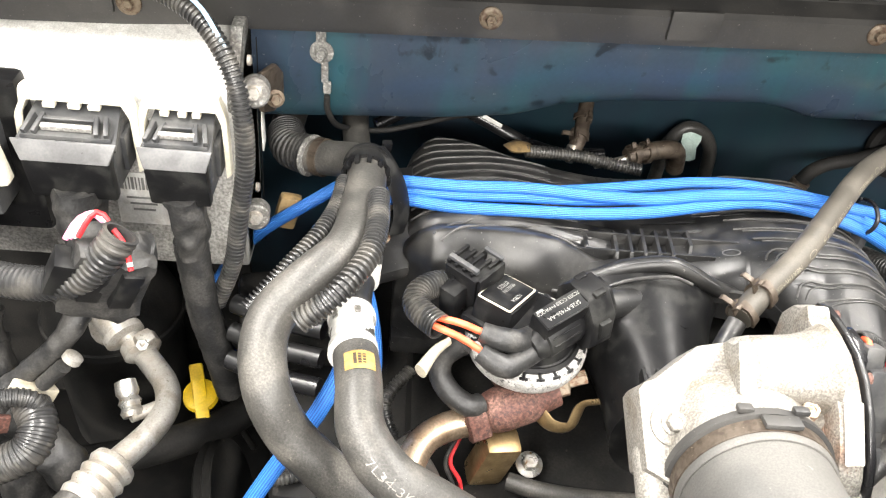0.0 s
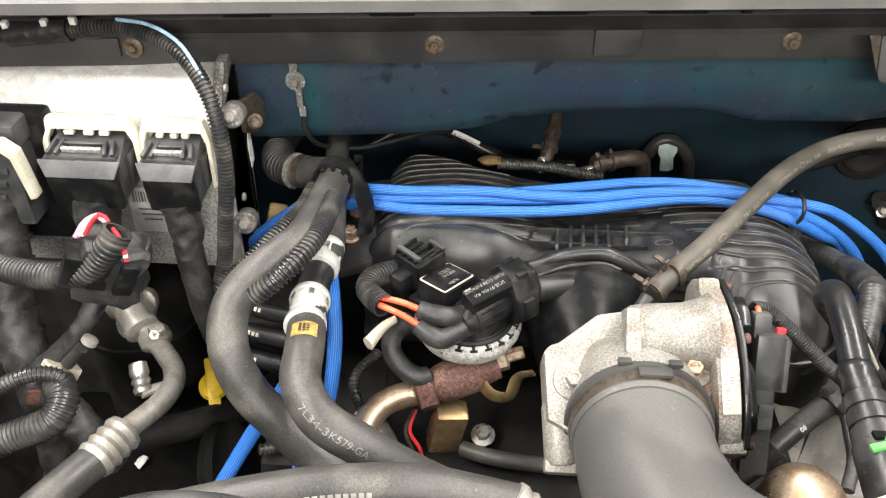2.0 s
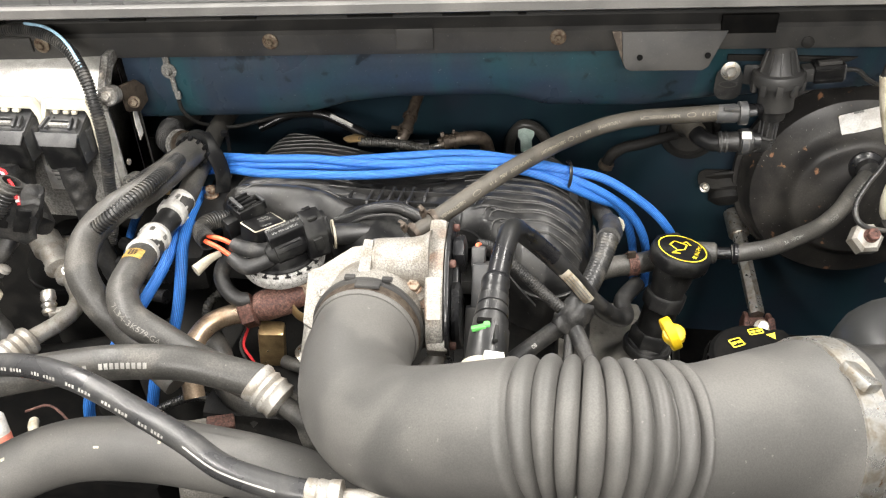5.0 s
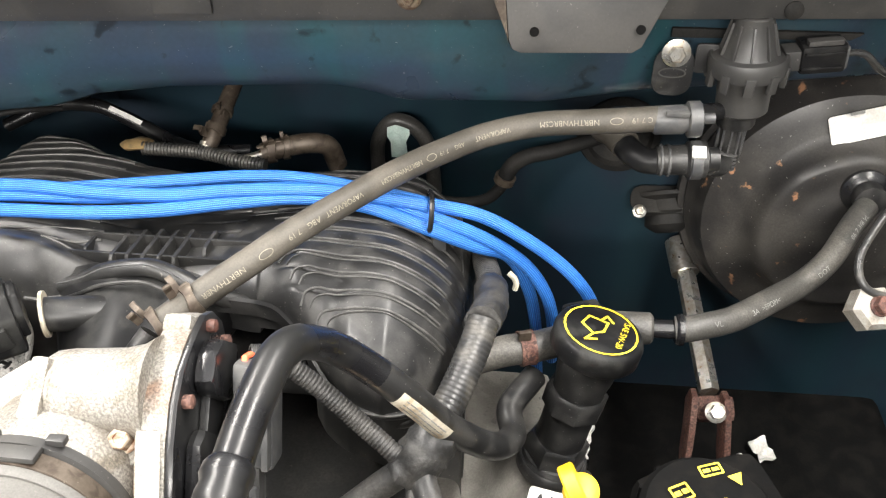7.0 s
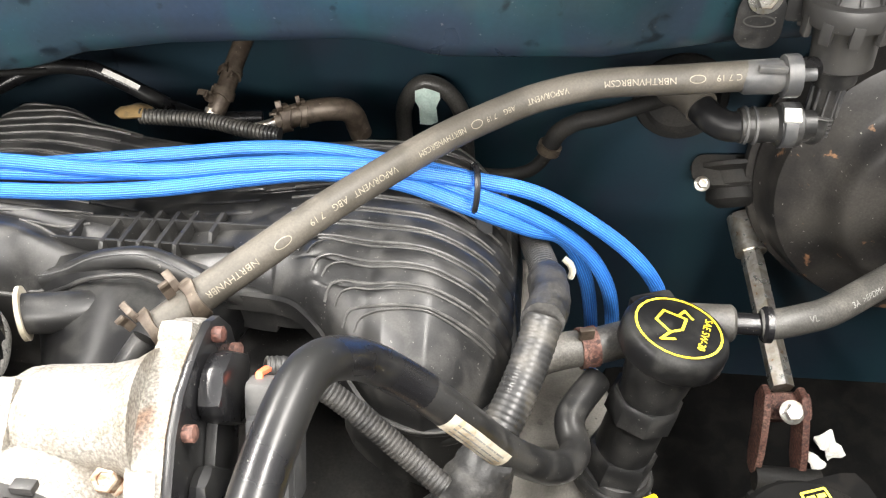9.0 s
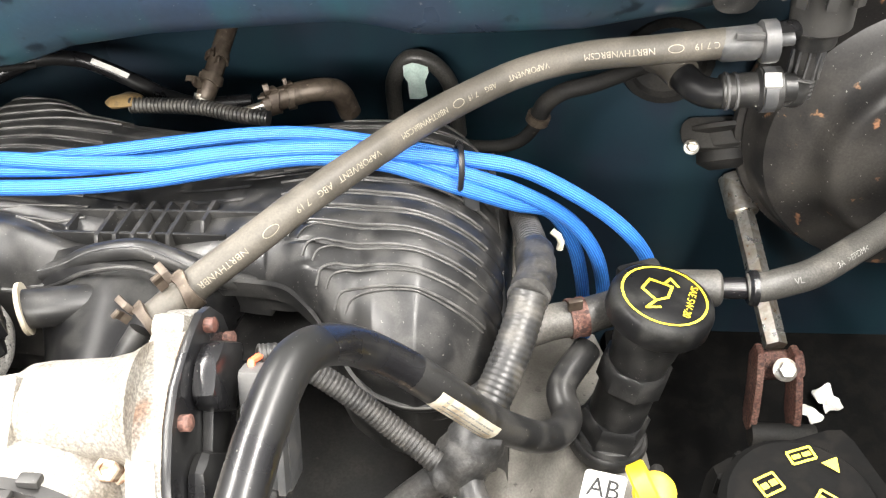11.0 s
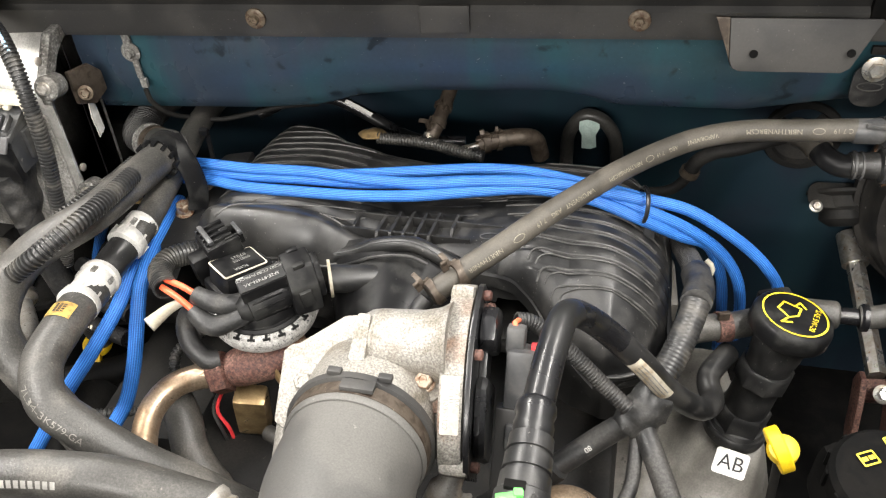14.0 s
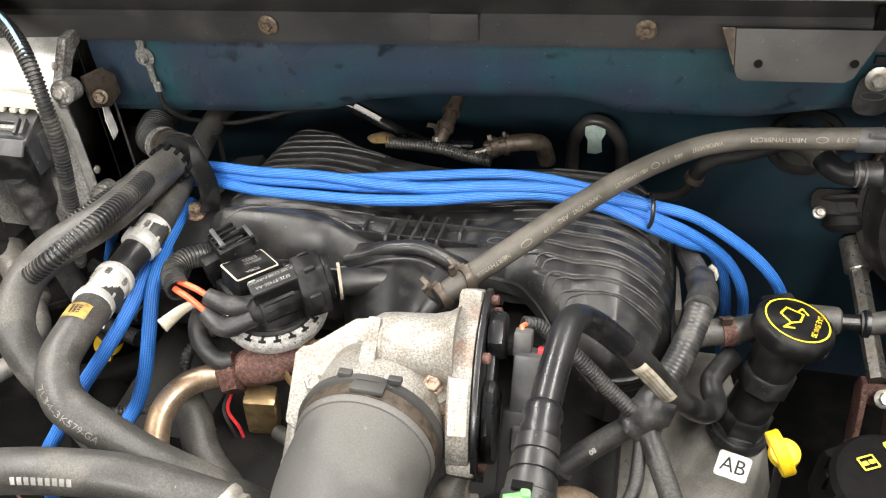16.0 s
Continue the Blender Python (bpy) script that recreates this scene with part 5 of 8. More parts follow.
part("cross", lathe([(0.011, 0), (0.011, 0.055)], jo + Vector((-0.027, -0.045, -0.040)), (1, 0, 0), seg=20), GRIME_SHADE, ss)
part("yoke_bridge", block(jo + Vector((0.001, 0.006, -0.004)), (0.040, 0.026, 0.022), (35, 0, 5), 0.007), RUST, ss)
part("pinch_bolt", hexbolt(jo + Vector((-0.002, -0.012, 0.012)), (0, -0.6, 0.8), 0.013, 0.009, 1.6), STEEL, ss)

# ---- oil filler ----
of = thing("oil_filler", (0.528, 0.520, 0.83), "black plastic oil filler tube with yellow-printed cap", "oil filler")
oa = Vector((0.025, 0.015, 0.140)).normalized()
ob0 = Vector((0.5285, 0.5125, 0.8435))
cap = part("cap", lathe([(0.0235, 0.1225), (0.0328, 0.1235), (0.0345, 0.126), (0.0345, 0.137), (0.0330, 0.141), (0.0305, 0.1427), (0.0, 0.143)], ob0, oa, seg=48), DARK, of)
cb = block(ob0 + oa * 0.128 + Vector((-0.010, 0.032, 0)), (0.030, 0.012, 0.020), (0, 0, 20), 0.004)
part("grip", cb, DARK, cap)
xx, yy, zz = axes_for(oa)
CM = Matrix.Translation(ob0 + oa * 0.1434) @ Matrix(((1, 0, oa.x, 0), (0, 1, oa.y, 0), (-oa.x, -oa.y, 1, 0), (0, 0, 0, 1)))
pm = absorb(bmesh.new(), oval_shape(0.056, 0.056, 0.0015), CM)
flat_text("SAE 5W-20", 0.0068, CM @ pose(0.0160, -0.003, 0, 0, 0, -108), pm)
# pictogram of an oil can
can = [((-0.014, 0.004), (-0.008, 0.014)), ((-0.008, 0.014), (0.006, 0.009)), ((0.006, 0.009), (0.002, -0.002)), ((0.002, -0.002), (-0.006, -0.006)), ((-0.006, -0.006), (-0.014, 0.004)), ((-0.006, -0.006), (-0.013, -0.014)), ((-0.013, -0.014), (-0.004, -0.012)), ((0.001, 0.011), (0.006, 0.017)), ((0.006, 0.017), (0.010, 0.010))]
for (x0, y0), (x1, y1) in can:
    L = math.hypot(x1 - x0, y1 - y0)
    absorb(pm, bar_shape(L + 0.0012, 0.0018), CM @ pose((x0 + x1) / 2, (y0 + y1) / 2, 0, 0, 0, math.degrees(math.atan2(y1 - y0, x1 - x0))))
part("print", pm, YPRINT, cap, "yellow ring, oil can symbol and lettering")
part("neck", lathe([(0.0205, 0.058), (0.0205, 0.090), (0.0222, 0.098), (0.0232, 0.110), (0.0245, 0.124)], ob0, oa, seg=32), BLACK, of)
part("hex_collar", lathe([(0.022, 0.062), (0.0250, 0.064), (0.0250, 0.080), (0.0225, 0.083)], ob0, oa, seg=8), BLACK, of)
part("lower_neck", lathe([(0.0205, 0.0), (0.0205, 0.066)], ob0, oa, seg=32), BLACK, of)
part("hex_nut", lathe([(0.0245, 0.004), (0.0260, 0.006), (0.0260, 0.024), (0.0235, 0.027)], ob0, oa, seg=6), BLACK, of)
part("flange", lathe([(0.0290, -0.008), (0.0300, -0.002), (0.0300, 0.002), (0.0285, 0.004), (0.0265, 0.0035), (0.025, 0.007), (0.022, 0.008)], ob0, oa, seg=48), BLACK, of)

# ---- right valve cover ----
vc = thing("valve_cover", (0.47, 0.50, 0.74), "dusty grey valve cover with a lettered label", "valve cover")
b = bmesh.new()
NU, NV = 84, 70
grid = []
for i in range(NU + 1):
    u = i / NU
    row = []
    for j in range(NV + 1):
        v = j / NV
        x, y = 0.350 + 0.230 * u, 0.335 + 0.33 * v
        r = math.hypot(x - 0.5275, y - 0.512)
        tower = 1 / (1 + (max(0, r - 0.026) / 0.026) ** 2.2)
        z = 0.775 + 0.056 * tower - 0.25 * max(0, 0.40 - y) - 2.6 * max(0, x - float(np.interp(y, (0.34, 0.42, 0.47, 0.51, 0.56, 0.66), (0.500, 0.532, 0.548, 0.556, 0.552, 0.53)))) - 0.12 * max(0, 0.43 - x)
        z += 0.006 * bell(x, 0.45, 0.012) - 0.004 * bell(y, 0.455, 0.010)
        row.append(b.verts.new((x, y, z)))
    grid.append(row)
for a, c in zip(grid, grid[1:]):
    for j in range(NV):
        b.faces.new((a[j], c[j], c[j + 1], a[j + 1]))
edge = [e for e in b.edges if len(e.link_faces) == 1]
ext = bmesh.ops.extrude_edge_only(b, edges=edge)
for v in (g for g in ext["geom"] if isinstance(g, bmesh.types.BMVert)):
    v.co.z -= 0.12
part("body", b, GREASY, vc)
part("boss", block((0.450, 0.612, 0.905), (0.024, 0.060, 0.05), (8, 0, 6), 0.006), GREASY, vc)
lm = pose(0.5235, 0.4700, 0.8390, 46, 12, -4)
part("label", absorb(bmesh.new(), prism(rounded(0.031, 0.024, 0.003), (0, 0, 0), (1, 0, 0), (0, 1, 0), 0.0006, 0), lm), WHITE, vc, "white paper label")
part("letters", flat_text("AB", 0.0195, lm @ pose(0, 0, 0.0012)), INK, vc)

# ---- exhaust gas valve ----
eg = thing("egr_valve", (0.105, 0.455, 0.975), "black plastic EGR valve module with labels on a silver crimped base", "egr valve")
ec, ez = Vector((0.1057, 0.4465, 0.998)), Vector((0.03, -0.06, 1)).normalized()
part("base_ring", lathe([(0.036, -0.008), (0.0448, -0.007), (0.0475, 0.0), (0.0475, 0.006), (0.0452, 0.0105), (0.036, 0.011)], ec, ez, seg=56), GALV, eg, "silver crimped rim with dark notches")
ex, ey, _ = axes_for(ez)
for k in range(22):
    a = 2 * math.pi * k / 22
    d = math.cos(a) * ex + math.sin(a) * ey
    bb = block(ec + d * 0.0429 + ez * 0.0088, (0.0062, 0.0026, 0.0050), (0, 0, math.degrees(math.atan2(d.y, d.x))), 0.0006)
    block(ec + d * 0.0449 + ez * 0.0088, (0.0020, 0.0068, 0.0040), (0, 0, math.degrees(math.atan2(d.y, d.x))), 0.0006, bb)
    part("notch", bb, GLOSSY, eg)
part("lower_cover", lathe([(0.0411, 0.004), (0.0406, 0.0125), (0.0384, 0.0145), (0.0366, 0.0135), (0.0352, 0.0140), (0.033, 0.022), (0.028, 0.026), (0.0, 0.026)], ec, ez, seg=48), DARK, eg)
part("mount_neck", lathe([(0.024, -0.040), (0.026, -0.030), (0.030, -0.014), (0.038, -0.006)], ec, ez, seg=32), RUST, eg, "rusty casting below the rim")
EA, EB = Vector((0.66, 0.75, 0.0)), Vector((0.75, -0.66, 0.0))


def on_egr(at, size, bevel=0.003, tilt=(-4, 3, 49), bm=None):
    """A block that stands square to the valve's own axis: size along it, across it, upwards."""
    return block(at, size, tilt, bevel, bm)


label_block = part("label_block", on_egr((0.0855, 0.4550, 1.0205), (0.0450, 0.0325, 0.036), 0.003, (0, 10, 55)), DARK, eg)
part("block_foot", on_egr((0.0845, 0.4540, 1.014), (0.052, 0.044, 0.016), 0.004, (0, 4, 52)), DARK, eg)
lm = pose(0.0858, 0.4553, 1.0396, 0, 10, 55)
part("label_frame", absorb(bmesh.new(), prism(rounded(0.0415, 0.0290, 0.002), (0, 0, 0), (1, 0, 0), (0, 1, 0), 0.0007, 0), lm), PRINT, label_block, "pale printed frame")
part("label_face", absorb(bmesh.new(), prism(rounded(0.0388, 0.0263, 0.001), (0, 0, 0.0009), (1, 0, 0), (0, 1, 0), 0.0005, 0), lm), DARK, label_block)
b = flat_text("07025", 0.0056, lm @ pose(0.004, 0.0065, 0.0018, 0, 0, 180))
flat_text("0002101", 0.0048, lm @ pose(0.004, 0.0015, 0.0018, 0, 0, 180), b)
flat_text("7C95A", 0.0046, lm @ pose(-0.002, -0.009, 0.0018, 0, 0, 180), b)
part("lettering", b, GREYINK, label_block)
EC, ED = Vector((0.80, 0.58, 0.12)).normalized(), Vector((0.587, -0.81, 0.0))
side = part("sensor_block", on_egr((0.1215, 0.4305, 1.0370), (0.041, 0.018, 0.036), 0.002, (10, -7, 36)), DARK, eg)
lm = pose(0.1215, 0.4305, 1.0370, 10, -7, 36) @ pose(0, 0, 0.0182)
part("print_plate", absorb(bmesh.new(), prism(rounded(0.039, 0.0160, 0.001), (0, 0, 0), (1, 0, 0), (0, 1, 0), 0.0006, 0), lm), DARK, side)
b = flat_text("7C283 CCB0 F+PAOC0", 0.0040, lm @ pose(0, 0.0045, 0.0012, 0, 0, 180))
flat_text("5F2E-9Y456-AA", 0.0046, lm @ pose(0, -0.0025, 0.0012, 0, 0, 180), b)
absorb(b, bar_shape(0.006, 0.0016), lm @ pose(-0.016, 0.0065, 0.0012))
part("lettering", b, GREYINK, side)
# the plug at the rear, with its guide ridges and lever
pl = part("rear_plug", on_egr((0.0555, 0.4640, 1.030), (0.025, 0.031, 0.036), 0.0025, (0, -4, 48)), DARK, eg)
for k in range(4):
    part("plug_rib", on_egr(Vector((0.0545, 0.4655, 1.0490)) + EB * (0.0075 * k - 0.0125), (0.024, 0.0028, 0.0040), 0.0008, (0, -4, 48)), DARK, pl)
part("plug_lever", on_egr(Vector((0.0545, 0.4655, 1.0515)) - EA * 0.008, (0.0045, 0.028, 0.0040), 0.0012, (0, -4, 48)), CONN, pl)
part("plug_shroud", on_egr(Vector((0.0620, 0.4590, 1.0445)) + EB * 0.0105, (0.030, 0.0030, 0.016), 0.001, (0, -4, 48)), DARK, pl)
for k in (-1, 1):
    part("plug_bridge", on_egr(Vector((0.0690, 0.4690, 1.0455)) + EB * (0.0075 * k - 0.0015), (0.016, 0.0026, 0.012), 0.0009, (0, -4, 48)), DARK, pl)
part("plug_bridge", on_egr(Vector((0.0735, 0.4725, 1.0515)) - EB * 0.0015, (0.0035, 0.018, 0.0032), 0.0009, (0, -4, 48)), CONN, pl)
part("plug_side", on_egr((0.0445, 0.4520, 1.022), (0.020, 0.016, 0.030), 0.003, (0, -4, 48)), DARK, pl)
pl.location += Vector((0.003, 0.010, 0.002))
HX = Vector((0.1365, 0.4380, 1.0350))
# the solenoid in front: a ribbed barrel between its end cap and the six-sided housing
BX = Vector((0.1045, 0.4140, 1.0270))
part("barrel", lathe([(0.0, -0.004), (0.0090, -0.003), (0.0118, 0.002), (0.0118, 0.006), (0.0135, 0.007), (0.0135, 0.036), (0.0120, 0.038), (0.0120, 0.046)], BX, EC, seg=32), DARK, eg)
for k in range(5):
    a = -0.5 + 0.42 * k
    part("barrel_rib", on_egr(BX + EC * 0.0215 + Vector((0, 0, 0.0136 * math.cos(a))) + ED * 0.0136 * math.sin(a), (0.026, 0.0014, 0.0012), 0.0004, (0, -7, 36)), DARK, eg)
part("barrel_latch", on_egr(BX + EC * 0.021 + ED * -0.003 + Vector((0, 0, 0.0140)), (0.028, 0.0080, 0.0030), 0.0012, (0, -7, 36)), CONN, eg)
part("hex_housing", prism([(-0.022, -0.022), (-0.024, 0.014), (-0.014, 0.026), (0.006, 0.024), (0.018, 0.008), (0.020, -0.016), (0.014, -0.022)], HX, ED, (0, 0, 1), -0.024, 0.003), DARK, eg)
part("housing_facet", prism([(-0.016, -0.014), (-0.018, 0.010), (-0.010, 0.019), (0.004, 0.018), (0.013, 0.006), (0.014, -0.012)], HX + EC * 0.0235, ED, (0, 0, 1), -0.006, 0.002), DARK, eg)
for k in (-1, 1):
    part("side_clip", on_egr(HX + EC * 0.012 + Vector((0, 0, 0.0235)) + ED * (0.010 * k - 0.004), (0.010, 0.0050, 0.0040), 0.0010, (0, -7, 36)), DARK, eg)
part("side_clip", on_egr(HX + EC * 0.012 + ED * 0.0195 + Vector((0, 0, -0.002)), (0.010, 0.0040, 0.0160), 0.0010, (0, -7, 36)), DARK, eg)
part("clip_ring", lathe([(0.0125, 0.0), (0.0168, 0.0), (0.0168, 0.0026), (0.0125, 0.0026)], CLIPAT, (0.9, 0.4, -0.05), seg=28), NATURAL, eg, "pale clip ring")
for pts in ([(0.0650, 0.4150, 1.038), (0.0760, 0.4120, 1.036), (0.0880, 0.4125, 1.033), (0.0960, 0.4165, 1.030), (0.1060, 0.4240, 1.028)], [(0.0650, 0.4050, 1.028), (0.0760, 0.3990, 1.024), (0.0860, 0.3985, 1.021), (0.0940, 0.4050, 1.021), (0.1060, 0.4140, 1.023)]):
    part("boot", tube(pts, 0.0092, seg=16, step=0.003, swell=lambda u: 0.80 + 0.16 * min(1, u * 3)), TAPE, eg, "dark rubber elbow boot")
for p, q in (((0.0310, 0.4200, 1.036), (0.0670, 0.4040, 1.029)), ((0.0320, 0.4270, 1.038), (0.0670, 0.4140, 1.038))):
    single("signal_wire", tube([p, (np.array(p) + q) / 2 + (0, 0, 0.002), q], 0.0027, seg=10), ORANGE, "thin orange wire from the EGR valve harness", "wire", "orange wires")
single("wire_conduit", tube([(0.0500, 0.4740, 1.024), (0.0378, 0.4740, 1.028), (0.0270, 0.4650, 1.032), (0.0192, 0.4540, 1.034), (0.0180, 0.4420, 1.034), (0.0240, 0.4310, 1.035), (0.0350, 0.4190, 1.036)], 0.0095, seg=18, pitch=0.0034, depth=0.0018, inner=0.84), LOOM, "corrugated black conduit curling into the EGR plug", "conduit", "conduits")
single("connector_tail", tube([(0.0440, 0.4230, 1.018), (0.0340, 0.4140, 1.016), (0.0235, 0.3970, 1.012)], 0.0075, seg=14, flat=0.6, swell=lambda u: 0.55 + 0.5 * u), NATURAL, "cream braided end of a wire sleeve", "sleeve")
single("egr_vacuum_hose", tube([(0.0560, 0.4280, 1.012), (0.0420, 0.4260, 0.998), (0.0400, 0.4180, 0.985), (0.0500, 0.4080, 0.975), (0.0640, 0.4020, 0.970), (0.0720, 0.4060, 0.968)], 0.0088, seg=16), TAPE, "dusty rubber hose curling under the EGR valve", "hose")
ep = thing("egr_pipe", (0.07, 0.40, 0.93), "rusty EGR pipe fitting with heat-tinted metal tube", "pipe")
part("pipe", tube([(0.075, 0.405, 0.950), (0.050, 0.398, 0.949), (0.030, 0.384, 0.946), (0.020, 0.360, 0.938), (0.022, 0.335, 0.922), (0.03, 0.315, 0.90)], 0.0115, seg=20), COPPER, ep, "brassy heat-tinted tube")
pw = Vector((0.92, 0.30, 0.22)).normalized()
part("nut", lathe([(0.016, 0), (0.0195, 0.002), (0.0195, 0.016), (0.016, 0.018)], (0.062, 0.402, 0.949), pw, seg=6), RUST, ep, "rusty hexagon nut")
part("body", lathe([(0.014, 0), (0.0165, 0.004), (0.0180, 0.012), (0.0180, 0.036), (0.015, 0.044), (0.013, 0.060)], (0.078, 0.408, 0.953), pw, seg=24), RUST, ep)
part("stub", lathe([(0.010, 0), (0.012, 0.002), (0.012, 0.014), (0.006, 0.016), (0.006, 0.030)], (0.128, 0.428, 0.968), (0.85, 0.1, 0.3), seg=6), RUSTBOLT, ep)
part("support", block((0.090, 0.405, 0.902), (0.030, 0.022, 0.062), (10, 8, 12), 0.005), GOLD, ep, "gold passivated bracket")
br2 = thing("pipe_bracket", (0.145, 0.405, 0.955), "bent gold steel strip bracket with bolt", "bracket")
part("strip", tube([(0.118, 0.412, 0.958), (0.130, 0.404, 0.950), (0.145, 0.404, 0.950), (0.152, 0.412, 0.966), (0.165, 0.412, 0.972)], 0.009, seg=10, flat=0.25, step=0.003), GOLD, br2)
part("bolt", hexbolt((0.124, 0.412, 0.885), (0.0, -0.3, 1), 0.012, 0.010, 1.9), STEEL, br2)
single("breather_hose", tube([(0.105, 0.395, 0.885), (0.13, 0.385, 0.888), (0.17, 0.380, 0.888), (0.24, 0.38, 0.885)], 0.0075, seg=12), RUBBER, "thin black rubber hose behind the throttle body", "hose")
for pts, m in (([(0.062, 0.41, 0.92), (0.056, 0.40, 0.90), (0.066, 0.395, 0.88), (0.07, 0.39, 0.85)], REDW), ([(0.060, 0.41, 0.92), (0.052, 0.40, 0.90), (0.060, 0.392, 0.88), (0.067, 0.388, 0.85)], LOOM)):
    single("signal_wire", tube(pts, 0.0018, seg=8), m, "thin loose wire beside the EGR pipe", "wire")

# ---- throttle body ----
tb = thing("throttle_body", (0.245, 0.36, 0.93), "weathered cast aluminium throttle body with black side cover", "throttle body")
TN = Vector((0, -0.51, 0.86)).normalized()
TURN_TB = Matrix.Rotation(radians(4.0), 3, TN)
TU, TV = TURN_TB @ Vector((1, 0, 0)), TURN_TB @ Vector((0, 0.86, 0.51)).normalized()
TO = Vector((0.236, 0.360, 1.052))


def tp(u, v, n=0.0):
    """A place on the throttle body: u across, v up its face, n out of the face."""
    return TO + u * TU + v * TV + n * TN


face = [(-0.070, -0.048), (-0.070, 0.004), (-0.065, 0.009), (-0.058, 0.011), (-0.026, 0.033), (0.0, 0.036), (0.062, 0.038), (0.064, -0.055), (0.03, -0.07), (-0.035, -0.07)]
part("housing", prism(face, tp(0, 0, -0.040), TU, TV, 0.040, 0.004), ALU, tb)
part("barrel", lathe([(0.020, -0.010), (0.0235, -0.004), (0.0245, 0.004), (0.0250, 0.034), (0.0275, 0.046), (0.032, 0.054)], tp(0.002, 0.014, 0.002), TU, seg=48), ALU, tb)
part("rib", prism([(-0.007, -0.018), (0.006, -0.018), (0.007, 0.016), (-0.003, 0.017)], tp(-0.006, 0.013, 0.010), TU, TV, 0.0165, 0.0025), ALU, tb)
part("rib_foot", block(tp(-0.007, -0.006, 0.010), (0.018, 0.010, 0.014), (31, 0, 0), 0.003), ALU, tb)
part("rib_stem", prism([(-0.008, -0.030), (0.006, -0.030), (0.008, 0.0), (-0.004, 0.0)], tp(-0.002, -0.002, 0), TU, TV, 0.006, 0.002), ALU, tb)
TA = Vector((0, -0.98, 0.18)).normalized()
TC = Vector((0.2365, 0.320, 1.0235))
part("bore", lathe([(0.052, -0.040), (0.052, -0.018), (0.0525, -0.008), (0.0520, -0.001), (0.0505, 0.004), (0.0505, 0.024), (0.045, 0.024), (0.045, -0.01)], TC, TA, seg=64), ALU, tb)
part("flange_ear", lathe([(0.017, -0.028), (0.0165, -0.003), (0.0150, 0.0015)], tp(-0.049, -0.019, 0.0), TN, seg=28), ALU, tb)
part("flange_ear", lathe([(0.016, -0.028), (0.0160, 0.000), (0.0145, 0.004)], tp(0.040, -0.013, 0.001), TN, seg=28), ALU, tb)
part("side_boss", lathe([(0.010, -0.004), (0.0125, 0.0), (0.0125, 0.040), (0.0105, 0.044)], tp(-0.060, -0.076, -0.018), TV, seg=32), ALU, tb)
part("side_foot", block(tp(-0.056, -0.080, -0.020), (0.034, 0.012, 0.016), (31, 0, 0), 0.003), ALU, tb)
part("bolt", hexbolt(tp(-0.049, -0.019, 0.0015), TN, 0.0115, 0.009, 1.45), ALU, tb)
part("bolt", hexbolt(tp(0.040, -0.013, 0.005), TN, 0.0115, 0.009, 1.4), RUSTBOLT, tb, "flanged bolt with a rusty head")
part("ledge", prism([(0.012, -0.034), (0.056, -0.034), (0.056, -0.006), (0.030, -0.004), (0.018, -0.012)], tp(0, 0, 0.0), TU, TV, 0.003, 0.001), STAINED, tb)
endp = [(-0.074, -0.046), (-0.075, -0.010), (-0.070, 0.001), (-0.058, 0.010), (-0.040, 0.018), (-0.018, 0.024), (0.004, 0.0255), (0.022, 0.022), (0.038, 0.014), (0.050, 0.006), (0.060, -0.002), (0.065, -0.012), (0.064, -0.030), (0.050, -0.050), (0.0, -0.060)]
part("end_plate", prism(endp, tp(0.0520, 0.0, -0.001), TV, TN, 0.0185, 0.005), STAINED, tb)
part("end_lug", block(tp(0.064, -0.069, -0.010), (0.022, 0.014, 0.022), (31, 0, 0), 0.005), ALU, tb)
part("end_lug", block(tp(0.061, 0.053, -0.006), (0.018, 0.014, 0.024), (31, 0, 0), 0.005), ALU, tb)
cov = part("side_cover", prism([(u * 1.02 - 0.001, v * 1.04 + 0.001) for u, v in endp], tp(0.0710, 0.0, -0.001), TV, TN, 0.0045, 0.0012), GLOSSY, tb, "glossy black plastic gear cover")
part("cover_bulge", prism([(0.014, -0.03), (0.012, 0.002), (0.018, 0.012), (0.034, 0.010), (0.046, 0.000), (0.050, -0.03)], tp(0.0755, 0.0, -0.001), TV, TN, 0.013, 0.005), GLOSSY, cov)
part("cover_bulge", prism([(-0.064, -0.04), (-0.062, -0.006), (-0.050, 0.004), (-0.016, 0.012), (-0.006, 0.004), (-0.006, -0.04)], tp(0.0755, 0.0, -0.001), TV, TN, 0.010, 0.005), GLOSSY, cov)
part("cover_web", prism([(-0.062, -0.04), (-0.060, -0.012), (0.044, -0.004), (0.05, -0.03)], tp(0.0755, 0.0, -0.001), TV, TN, 0.006, 0.002), GLOSSY, cov)
for u, v in ((0.0545, -0.0060), (0.006, 0.0185), (-0.068, -0.008), (0.052, -0.034)):
    part("cover_screw", lathe([(0.0035, 0), (0.0040, 0.001), (0.0040, 0.005), (0.0025, 0.006)], tp(0.0755, u, v), TU, seg=14), RUST, cov, "rust-brown cover screw")
sm = Matrix.Translation(tp(0.0615, -0.030, 0.0208)) @ Matrix((TU, (TV + 0.29 * TN).normalized(), TU.cross((TV + 0.29 * TN).normalized()))).transposed().to_4x4()
part("sticker", absorb(bmesh.new(), prism(rounded(0.013, 0.040, 0.001), (0, 0, 0), (1, 0, 0), (0, 1, 0), 0.0006, 0), sm), FADED, tb, "faded pale barcode sticker")
b = flat_text("10059122", 0.0054, sm @ pose(-0.003, -0.006, 0.001, 0, 0, -90))
flat_text("7-BA", 0.0050, sm @ pose(0.0045, 0.004, 0.001, 0, 0, -90), b)
